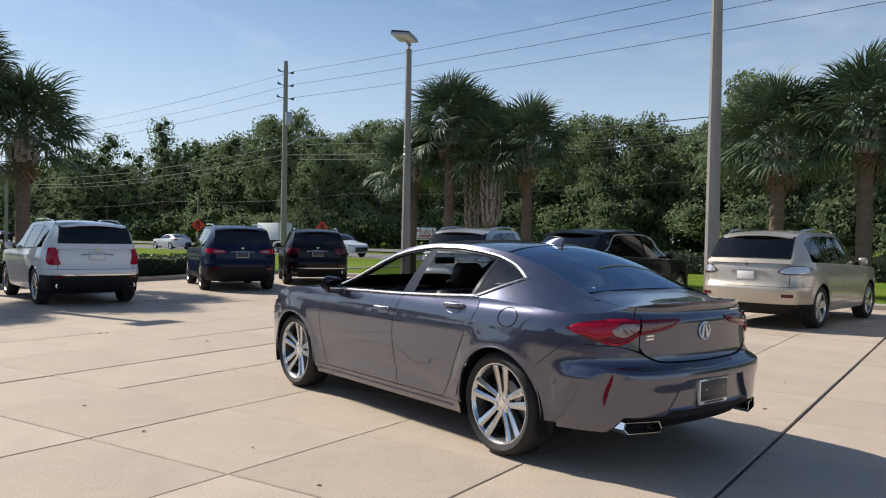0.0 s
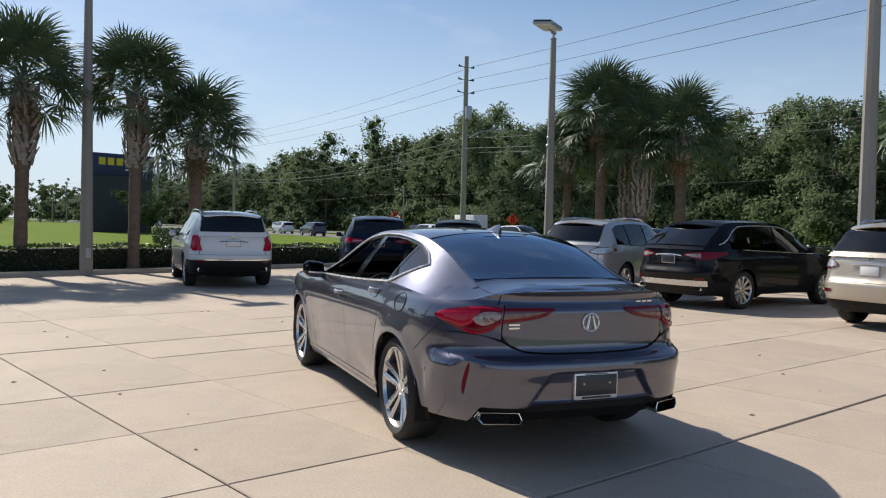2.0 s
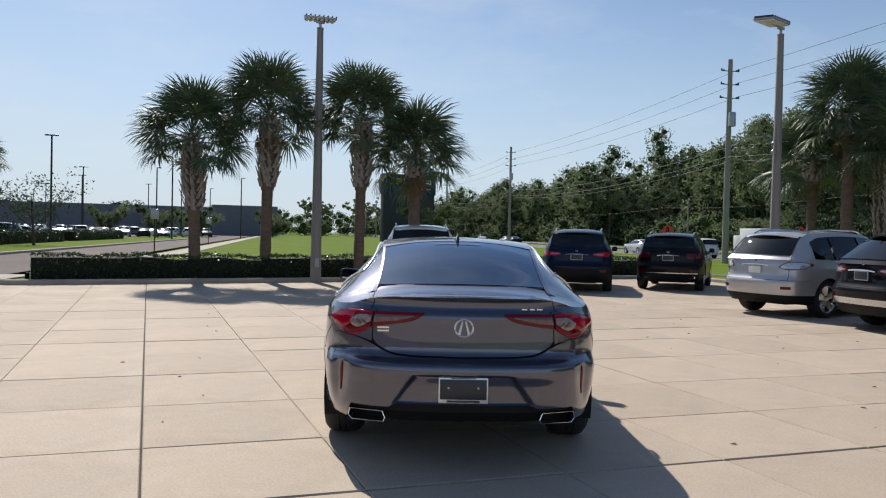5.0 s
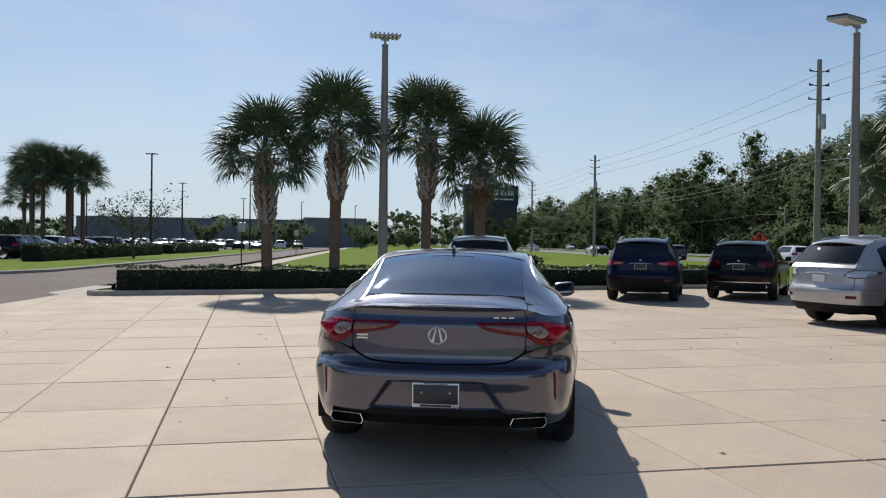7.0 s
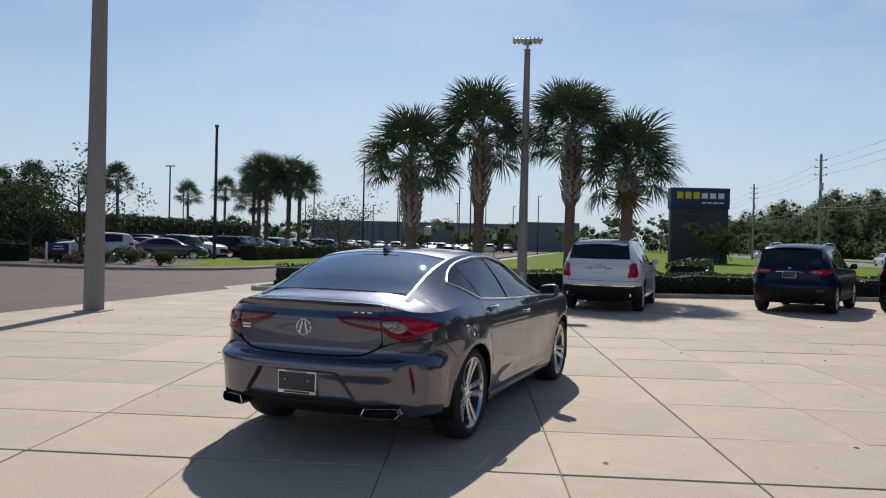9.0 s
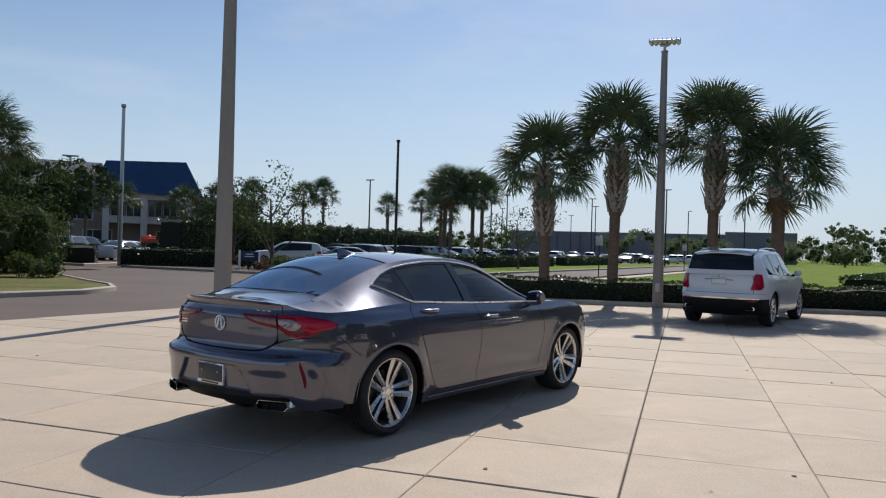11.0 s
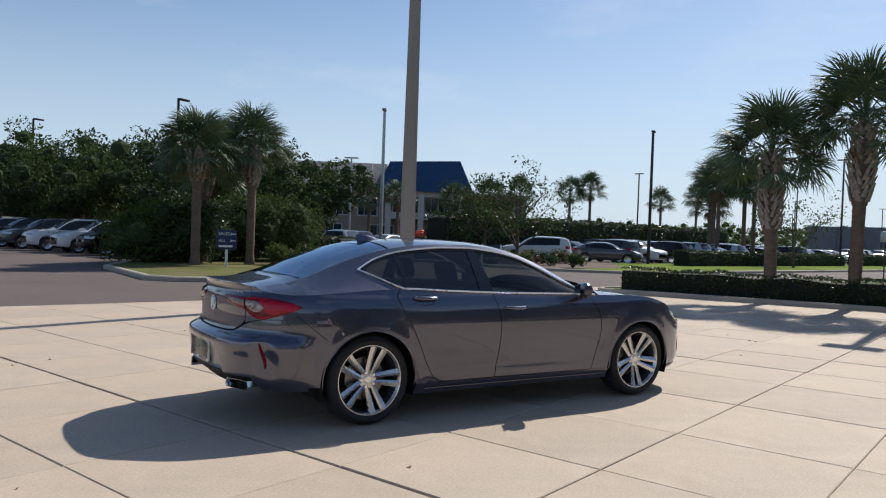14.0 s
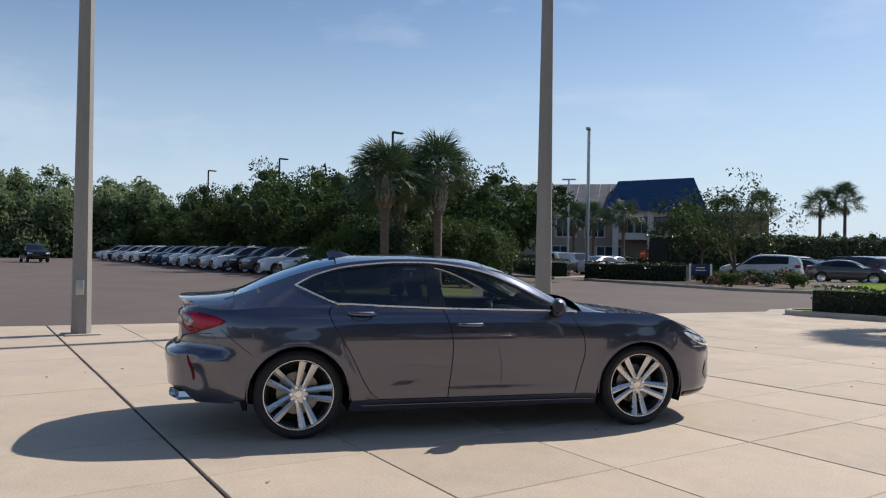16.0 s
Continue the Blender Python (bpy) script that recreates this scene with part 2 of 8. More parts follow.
# ---- mesh helpers ----
def mesh_of(bm, mat, smooth=True, sharp=35):
    me = bpy.data.meshes.new("mesh")
    bmesh.ops.recalc_face_normals(bm, faces=bm.faces)
    bm.to_mesh(me)
    bm.free()
    me.materials.append(mat)
    if smooth and len(me.polygons):
        me.polygons.foreach_set("use_smooth", [True] * len(me.polygons))
        me.set_sharp_from_angle(angle=radians(sharp))
    return me


def part(name, bm, mat, parent, label="", smooth=True, sharp=35):
    """Links a bmesh as one mesh object under a thing or a part."""
    ob = new(name, mesh_of(bm, mat, smooth, sharp))
    ob.parent = parent
    return tagged(ob, label)


def twin(name, me, parent, m=None, label=""):
    ob = new(name, me)
    ob.parent = parent
    if m is not None:
        ob.matrix_basis = m
    return tagged(ob, label)


def thing(name, m, label, category, group="", kind=""):
    ob = new(name)
    ob.empty_display_size = 0.2
    ob.matrix_basis = m
    return tagged(ob, label, category, group, kind)


def solo(name, bm, mat, label, category="", group="", kind="", m=None, smooth=True, sharp=35):
    ob = new(name, mesh_of(bm, mat, smooth, sharp))
    if m is not None:
        ob.matrix_basis = m
    return tagged(ob, label, category, group, kind)


def quad_mesh(name, verts, faces, mat, label, category="", kind="", group="", smooth=False):
    me = bpy.data.meshes.new(name)
    me.from_pydata(verts, [], faces)
    me.materials.append(mat)
    if smooth:
        me.polygons.foreach_set("use_smooth", [True] * len(me.polygons))
    ob = new(name, me)
    return tagged(ob, label, category, group, kind)


def box(bm, x0, x1, y0, y1, z0, z1, bevel=0.0, m=None, seg=2):
    r = bmesh.ops.create_cube(bm, size=1.0, matrix=(m or Matrix()) @ Matrix.LocRotScale(((x0 + x1) / 2, (y0 + y1) / 2, (z0 + z1) / 2), None, (x1 - x0, y1 - y0, z1 - z0)))
    if bevel:
        edges = list({e for v in r["verts"] for e in v.link_edges})
        bmesh.ops.bevel(bm, geom=edges, offset=bevel, segments=seg, affect="EDGES", profile=0.5)
    return bm


def rod(bm, a, b, r0, r1=None, seg=8, caps=True):
    a, b = Vector(a), Vector(b)
    d = b - a
    m = Matrix.Translation((a + b) / 2) @ d.to_track_quat("Z", "Y").to_matrix().to_4x4()
    bmesh.ops.create_cone(bm, cap_ends=caps, segments=seg, radius1=r0, radius2=r0 if r1 is None else r1, depth=d.length, matrix=m)
    return bm


def tube(bm, pts, r, seg=6, closed=False):
    """A round bar along points; r: one radius, or one a point."""
    pts = [Vector(p) for p in pts]
    n = len(pts)
    rr = r if isinstance(r, (list, tuple)) else [r] * n
    rings = []
    for i, p in enumerate(pts):
        a, b = pts[(i - 1) % n if closed else max(i - 1, 0)], pts[(i + 1) % n if closed else min(i + 1, n - 1)]
        d = (b - a).normalized()
        up = Vector((0, 0, 1)) if abs(d.z) < 0.95 else Vector((0, 1, 0))
        s = d.cross(up).normalized()
        t = s.cross(d)
        rings.append([bm.verts.new(p + rr[i] * (math.cos(2 * math.pi * k / seg) * s + math.sin(2 * math.pi * k / seg) * t)) for k in range(seg)])
    for i in range(n if closed else n - 1):
        a, b = rings[i], rings[(i + 1) % n]
        for k in range(seg):
            bm.faces.new((a[k], a[(k + 1) % seg], b[(k + 1) % seg], b[k]))
    if not closed:
        bm.faces.new(rings[0][::-1]), bm.faces.new(rings[-1])
    return bm


def sheet(bm, rows):
    """A surface through rows of points."""
    vs = [[bm.verts.new(p) for p in row] for row in rows]
    for a, b in zip(vs, vs[1:]):
        for i in range(len(a) - 1):
            try:
                bm.faces.new((a[i], a[i + 1], b[i + 1], b[i]))
            except ValueError:
                pass
    return vs


def slab(bm, outline, z0, z1):
    """A flat plate with the given outline in plan."""
    lo, hi = [bm.verts.new((x, y, z0)) for x, y in outline], [bm.verts.new((x, y, z1)) for x, y in outline]
    bm.faces.new(hi), bm.faces.new(lo[::-1])
    for i in range(len(outline)):
        j = (i + 1) % len(outline)
        bm.faces.new((lo[i], lo[j], hi[j], hi[i]))
    return bm


def lathe(bm, profile, seg=32, axis="y"):
    """Turns a profile of (radius, along) round an axis."""
    rings = []
    for r, h in profile:
        ring = []
        for k in range(seg):
            c, s = math.cos(2 * math.pi * k / seg) * r, math.sin(2 * math.pi * k / seg) * r
            ring.append(bm.verts.new((c, h, s) if axis == "y" else (c, s, h)))
        rings.append(ring)
    for a, b in zip(rings, rings[1:]):
        for k in range(seg):
            bm.faces.new((a[k], a[(k + 1) % seg], b[(k + 1) % seg], b[k]))
    return rings


def curve_of(pts):
    """A smooth function through (x, value) pairs (monotone cubic)."""
    xs, ys = [p[0] for p in pts], [p[1] for p in pts]
    n = len(xs)
    d = [(ys[i + 1] - ys[i]) / (xs[i + 1] - xs[i]) for i in range(n - 1)]
    t = [d[0]] + [0.0 if d[i - 1] * d[i] <= 0 else 2 * d[i - 1] * d[i] / (d[i - 1] + d[i]) for i in range(1, n - 1)] + [d[-1]]

    def f(x):
        if x <= xs[0]:
            return ys[0]
        if x >= xs[-1]:
            return ys[-1]
        i = max(j for j in range(n - 1) if xs[j] <= x)
        h = xs[i + 1] - xs[i]
        u = (x - xs[i]) / h
        return (2 * u**3 - 3 * u**2 + 1) * ys[i] + (u**3 - 2 * u**2 + u) * h * t[i] + (3 * u**2 - 2 * u**3) * ys[i + 1] + (u**3 - u**2) * h * t[i + 1]
    return f

# ---- the lay of the land ----
DIR, NOR = Vector((-0.9874, 0.158, 0)), Vector((0.158, 0.9874, 0))  # along the highway, and across it


def kerb_x(y):
    return -17.9 - 0.16 * y


def lot_y(x):
    return -4.25 - 0.165 * x


def along(d, n, z=0.0):
    """A place d metres along the line of utility poles and n metres across it."""
    p = Vector((-35.0, 34.7, 0)) + DIR * d + NOR * n
    return (p.x, p.y, z)


def plane(name, pts, mat, label, z):
    bm = bmesh.new()
    bm.faces.new([bm.verts.new((p[0], p[1], z)) for p in pts])
    bmesh.ops.triangulate(bm, faces=bm.faces)
    return solo(name, bm, mat, label, kind="structure", smooth=False)


bm = bmesh.new()
bmesh.ops.create_circle(bm, cap_ends=True, segments=64, radius=2500)
solo("ground", bm, M["grass"], "open grassy ground reaching the horizon", kind="structure", m=pose(0, 0, -0.14), smooth=False)

# asphalt lot and drive
plane("parking_lot", [(70, lot_y(70) - 0.02), (-17.9, lot_y(-17.9) - 0.02), (-18.6, -1.0), (-19.4, -1.6), (-44, 1.9), (-100, 9.8), (-230, 28), (-230, -130), (70, -130)],
      M["asphalt"], "worn reddish-grey asphalt drive and parking lot", -0.012)


def raised(name, outline, top_mat, label, h=0.13, kerb=0.16):
    """A kerbed island: a kerb ring with a planted top."""
    t = thing(name, pose(0, 0, 0), label, "island", kind="structure")
    n = len(outline)
    c = [Vector((x, y, 0)) for x, y in outline]
    area = sum(c[i].x * c[(i + 1) % n].y - c[(i + 1) % n].x * c[i].y for i in range(n))
    if area < 0:
        c.reverse()
    inner = []
    for i in range(n):
        a, b = (c[i] - c[i - 1]).normalized(), (c[(i + 1) % n] - c[i]).normalized()
        na, nb = Vector((-a.y, a.x, 0)), Vector((-b.y, b.x, 0))
        s = (na + nb)
        inner.append(c[i] + s * (kerb / max(0.35, 0.5 * s.length_squared)))
    bm = bmesh.new()
    rows = [[p + Vector((0, 0, -0.1)) for p in c], [p + Vector((0, 0, h - 0.03)) for p in c], [p.lerp(q, 0.25) + Vector((0, 0, h)) for p, q in zip(c, inner)],
            [q + Vector((0, 0, h)) for q in inner], [q + Vector((0, 0, h - 0.08)) for q in inner]]
    sheet(bm, [r + [r[0]] for r in rows])
    part("kerb", bm, M["kerb"], t, "pale concrete kerb")
    bm = bmesh.new()
    bm.faces.new([bm.verts.new(q + Vector((0, 0, h - 0.035))) for q in inner])
    bmesh.ops.triangulate(bm, faces=bm.faces)
    part("planting_bed", bm, top_mat, t, smooth=False)
    return t


KERB = [(kerb_x(y), y) for y in (0.2, 5, 10, 15, 20.4)]
raised("front_lawn", [(-18.4, -0.55), (-18.05, -0.3)] + KERB + [(-21.6, 21.3), along(-13, 4)[:2], along(220, 4)[:2], (-230, 31), (-100, 12.6), (-44, 4.7), (-22, 0.55), (-19.4, -0.3)],
       M["grass"], "green lawn verge with a pale concrete kerb")
raised("north_verge", [(-21.3, 21.3), (-12, 20.9), (0, 19.6), (40, 14.5), (40, 26), along(-70, 4)[:2], along(-13.4, 4)[:2]], M["grass"], "green lawn verge beside the highway")
raised("sales_island", [(-8.9, -9.0), (-9.3, -8.1), (-10.2, -7.6), (-13, -7.05), (-14.8, -7.6), (-15.9, -8.7), (-17, -10.5), (-20, -15), (-21.6, -18.2), (-21.2, -19.6), (-19.5, -19.9), (-13.4, -17.6), (-10.5, -14.3)],
       M["grass_dry"], "grassy kerbed island with palms and a direction sign")
raised("planting_island", [(-28.9, -9.9), (-29.4, -8.2), (-31, -6.2), (-33.5, -5.0), (-60, -1.1), (-100, 4.6), (-160, 13), (-160, 5), (-100, -3.5), (-60, -9.5), (-44, -12.5), (-40, -19), (-36, -22), (-30.5, -21)],
       M["grass"], "kerbed lawn and planting bed along the drive")
raised("far_island", [(-30, -23), (-36, -24.5), (-44, -40), (-40, -44), (-31, -34)], M["soil"], "mulched island with clipped shrubs")
plane("tree_bed", [(-19.6, -19.5), (-21.5, -110), (-29, -112), (-27, -19.0)], M["soil"], "brown leaf litter under the row of oaks", 0.03)
plane("mulch_bed", [(-29.6, -9.8), (-30.2, -8.6), (-36, -8.2), (-43.2, -12.6), (-39.6, -18.5), (-36, -21.4), (-31, -20.5)], M["soil"], "brown mulch planting bed", 0.105)
plane("gutter", [(-17.6, -1.42), (-17.8, 0.2), (-22.8, 0.6), (-22.8, -1.25), (-19.5, -1.75), (-18.6, -1.25)], M["kerb"], "pale concrete gutter at the kerb's end", -0.009)
plane("sidewalk", [(-22.5, -0.6), (-44, 3.0), (-100, 11.0), (-230, 29.6), (-230, 31), (-100, 12.4), (-44, 4.5), (-24, 1.0)], M["kerb"], "pale concrete footpath beside the drive", 0.03)

# highway beyond the lawn
for n0, n1, nm in ((5, 16.5, "near"), (25, 37, "far")):
    plane("highway", [along(-160, n0)[:2], along(900, n0)[:2], along(900, n1)[:2], along(-160, n1)[:2]], M["road"], f"grey asphalt highway, the {nm} carriageway", -0.02)
for n0 in (5.5, 16, 25.5, 36.4):
    plane("lane_line", [along(-160, n0)[:2], along(900, n0)[:2], along(900, n0 + 0.15)[:2], along(-160, n0 + 0.15)[:2]], M["white"], "white painted highway edge line", -0.014)


# ---- leaves, hedges, trees, palms ----
RNG = np.random.default_rng(7)


def leaf_cloud(centres, radii, count, size, flat=0.75, shell=0.45, lay=0.0, fuzz=False):
    """Leaves in clumps: verts and faces of small bent cards round the given clump centres."""
    centres, radii = np.asarray(centres, float), np.asarray(radii, float)
    w = radii**2
    pick = RNG.choice(len(centres), count, p=w / w.sum())
    d = RNG.normal(size=(count, 3))
    d /= np.linalg.norm(d, axis=1)[:, None]
    r = radii[pick] * (1.1 - 0.75 * RNG.random(count) ** 1.6 if fuzz else 1 - (1 - shell) * RNG.random(count) ** 2)
    p = centres[pick] + d * r[:, None] * [1, 1, flat]
    a = RNG.normal(size=(count, 3)) + d * 0.7 * (1 - lay)
    a -= d * (a * d).sum(1)[:, None] * lay
    a /= np.linalg.norm(a, axis=1)[:, None]
    b = np.cross(a, RNG.normal(size=(count, 3)) * (1 - 0.6 * lay) + d * 1.5 * lay)
    b /= np.linalg.norm(b, axis=1)[:, None]
    s = size * (0.6 + 0.8 * RNG.random(count))[:, None]
    c = np.cross(a, b)
    quad = np.stack([p - a * s, p + b * s * 0.45 + c * s * 0.12, p + a * s, p - b * s * 0.45 + c * s * 0.12], 1).reshape(-1, 3)
    idx = np.arange(count)[:, None] * 4 + np.arange(4)
    return quad, idx


def raw_mesh(quad, idx, mat):
    me = bpy.data.meshes.new("leaves")
    n = len(idx)
    me.vertices.add(len(quad)), me.loops.add(4 * n), me.polygons.add(n)
    me.vertices.foreach_set("co", np.asarray(quad, np.float32).ravel())
    me.loops.foreach_set("vertex_index", np.asarray(idx, np.int32).ravel())
    me.polygons.foreach_set("loop_start", np.arange(n, dtype=np.int32) * 4)
    me.update(calc_edges=True)
    me.materials.append(mat)
    return me


def limbs(bm, height, spread, n, r0, low=0.35, rise=0.55):
    """A leaning trunk with forked limbs; returns the limb ends."""
    ends, top = [], Vector((RNG.normal() * 0.05 * height, RNG.normal() * 0.05 * height, height * 0.62))
    pts = [Vector((0, 0, -0.1)), top * 0.3 + Vector((0.03, 0, 0)), top * 0.65, top]
    tube(bm, pts, [r0, r0 * 0.8, r0 * 0.6, r0 * 0.35], 8)
    for i in range(n):
        a = 2 * math.pi * (i + RNG.random() * 0.6) / n
        s = low + (0.9 - low) * (i % 4) / 4
        p = top * s
        q = p + Vector((math.cos(a), math.sin(a), rise + RNG.random() * 0.5)) * spread * (0.5 + 0.4 * RNG.random())
        e = q + Vector((math.cos(a + 0.4), math.sin(a + 0.4), 0.7)) * spread * 0.4
        tube(bm, [p, p.lerp(q, 0.5) + Vector((0, 0, -0.04 * spread)), q, e], [r0 * 0.42, r0 * 0.3, r0 * 0.2, r0 * 0.07], 6)
        ends += [q, e, p.lerp(q, 0.6)]
    return ends + [top, top + Vector((0, 0, 0.2 * height))]


def tree(x, y, height, spread, leaves, size, mat, label, r0=0.16, low=0.35, n=7, sparse=1.0, z=0.0):
    t = thing("tree", pose(x, y, z, 0, 0, RNG.random() * 360), label, "tree")
    bm = bmesh.new()
    ends = limbs(bm, height, spread, n, r0, low)
    part("trunk", bm, M["bark"], t)
    c = [e + Vector(RNG.normal(size=3) * 0.12 * spread) for e in ends for _ in range(2)]
    q, i = leaf_cloud(c, [spread * 0.3 * sparse * (0.7 + 0.6 * RNG.random()) for _ in c], leaves, size)
    twin("crown", raw_mesh(q, i, mat), t)
    if leaves > 3000:
        # added blobs at the limb ends, their dark colour standing for crown shade
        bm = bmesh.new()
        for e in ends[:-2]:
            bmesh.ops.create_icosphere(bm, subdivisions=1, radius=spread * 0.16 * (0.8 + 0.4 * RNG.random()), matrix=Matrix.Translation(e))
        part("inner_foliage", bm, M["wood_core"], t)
    return t


def bush(x, y, rx, ry, h, count, size, mat, label, name="bush", z=0.1, clumps=12):
    t = thing(name, pose(x, y, z, 0, 0, RNG.random() * 360), label, "shrub")
    c, r = [], []
    for _ in range(clumps):
        a, q = RNG.random() * 6.283, math.sqrt(RNG.random()) * 0.75
        c.append((math.cos(a) * q * rx, math.sin(a) * q * ry, h * (0.25 + 0.4 * RNG.random())))
        r.append(h * (0.3 + 0.12 * RNG.random()))
    bm = bmesh.new()
    for k in range(6):
        a = RNG.random() * 6.283
        tube(bm, [(0, 0, -0.05), (math.cos(a) * rx * 0.3, math.sin(a) * ry * 0.3, h * 0.35), (math.cos(a) * rx * 0.6, math.sin(a) * ry * 0.6, h * 0.65)], [0.03, 0.02, 0.006], 5)
    part("stem", bm, M["bark"], t)
    q, i = leaf_cloud(c, r, count, size, flat=0.9)
    q[:, 2] = np.maximum(q[:, 2], 0.0)
    # added dark blobs paint the shade inside the bush
    bm = bmesh.new()
    for e, rr in zip(c, r):
        bmesh.ops.create_icosphere(bm, subdivisions=1, radius=rr * 0.55, matrix=Matrix.Translation((e[0], e[1], max(e[2], rr * 0.7))))
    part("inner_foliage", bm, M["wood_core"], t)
    twin("foliage", raw_mesh(q, i, mat), t)
    return t


def hedge(p, q, width, height, label, size=0.035, dense=420, z=0.09):
    """A clipped hedge from p to q in plan."""
    p, q = Vector((*p, 0)), Vector((*q, 0))
    d = q - p
    length = d.length
    t = thing("hedge", Matrix.Translation((p.x, p.y, z)) @ d.to_track_quat("X", "Z").to_matrix().to_4x4(), label, "hedge")
    # solid filler under the leaves, coloured as the hedge's inner shade
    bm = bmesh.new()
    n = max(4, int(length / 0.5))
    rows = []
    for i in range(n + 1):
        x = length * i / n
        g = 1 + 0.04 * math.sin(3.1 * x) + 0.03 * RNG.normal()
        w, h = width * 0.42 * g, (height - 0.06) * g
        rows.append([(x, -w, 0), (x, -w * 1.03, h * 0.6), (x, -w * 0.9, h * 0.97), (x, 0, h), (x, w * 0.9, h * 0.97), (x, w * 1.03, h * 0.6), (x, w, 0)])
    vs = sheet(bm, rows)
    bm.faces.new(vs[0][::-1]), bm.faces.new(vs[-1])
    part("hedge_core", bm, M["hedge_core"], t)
    count = int(dense * length * (2 * height + width))
    u = RNG.random(count) * length
    k = RNG.random(count) * (2 * height + width)
    w2 = width / 2
    wav = 1 + 0.05 * np.sin(3.1 * u) + 0.04 * np.sin(7.3 * u + 1)
    side = np.where(k < height, -1, np.where(k > height + width, 1, 0))
    yy = np.where(side == 0, (k - height - w2), side * w2) * wav
    zz = np.where(k < height, k, np.where(k > height + width, k - height - width, height)) * wav
    pos = np.stack([u, yy, zz], 1) + RNG.normal(size=(count, 3)) * 0.02
    cq, ci = leaf_cloud(pos, np.full(count, 0.02), count, size)
    twin("foliage", raw_mesh(cq, ci, M["hedge"]), t)
    return t


def frond_mesh(seed, n=32, stalk=1.0, reach=0.86, old=False):
    """One fan leaf: an arching stalk and a pleated fan of narrow blades with drooping tips."""
    g = np.random.default_rng(seed)
    bm = bmesh.new()
    pts = [Vector((stalk * s, 0, 0.16 * math.sin(s * 2.2) - 0.10 * s * s)) for s in (0, 0.33, 0.66, 1)]
    tube(bm, pts, [0.022, 0.017, 0.014, 0.011], 5)
    base = pts[-1]
    for k in range(n):
        f = (k + 0.5) / n * 2 - 1
        a = f * radians(128)
        rr = reach * (1.02 - 0.30 * abs(f) ** 2) * (0.88 + 0.2 * g.random())
        d = Vector((math.cos(a), math.sin(a) * 0.95, -0.10 - 0.22 * abs(f) + g.normal() * 0.09)).normalized()
        s = Vector((-math.sin(a), math.cos(a), 0))
        drop = 0.06 + 0.18 * g.random()
        w = 0.024
        p0 = base + d * 0.02
        p1 = base + d * rr * 0.42 + Vector((0, 0, -0.02))
        p2 = base + d * rr * 0.76 + Vector((0, 0, -drop * rr * 0.55))
        p3 = base + d * rr * (0.95 + 0.08 * g.random()) + Vector((0, 0, -(drop + 0.06 + 0.14 * g.random()) * rr))
        v = [bm.verts.new(c) for c in (p0, p1 - s * w, p1 + s * w, p1 + Vector((0, 0, 0.014)), p2 - s * w * 0.75, p2 + s * w * 0.75, p3)]
        bm.faces.new((v[0], v[1], v[3])), bm.faces.new((v[0], v[3], v[2]))
        bm.faces.new((v[1], v[4], v[5], v[3])), bm.faces.new((v[3], v[5], v[2])), bm.faces.new((v[4], v[6], v[5]))
    return mesh_of(bm, M["frond_old"] if old else M["frond"], smooth=False)


FRONDS = [frond_mesh(s) for s in range(7)]
OLD_FRONDS = [frond_mesh(s, 16, 0.6, 0.6, True) for s in (50, 51)]


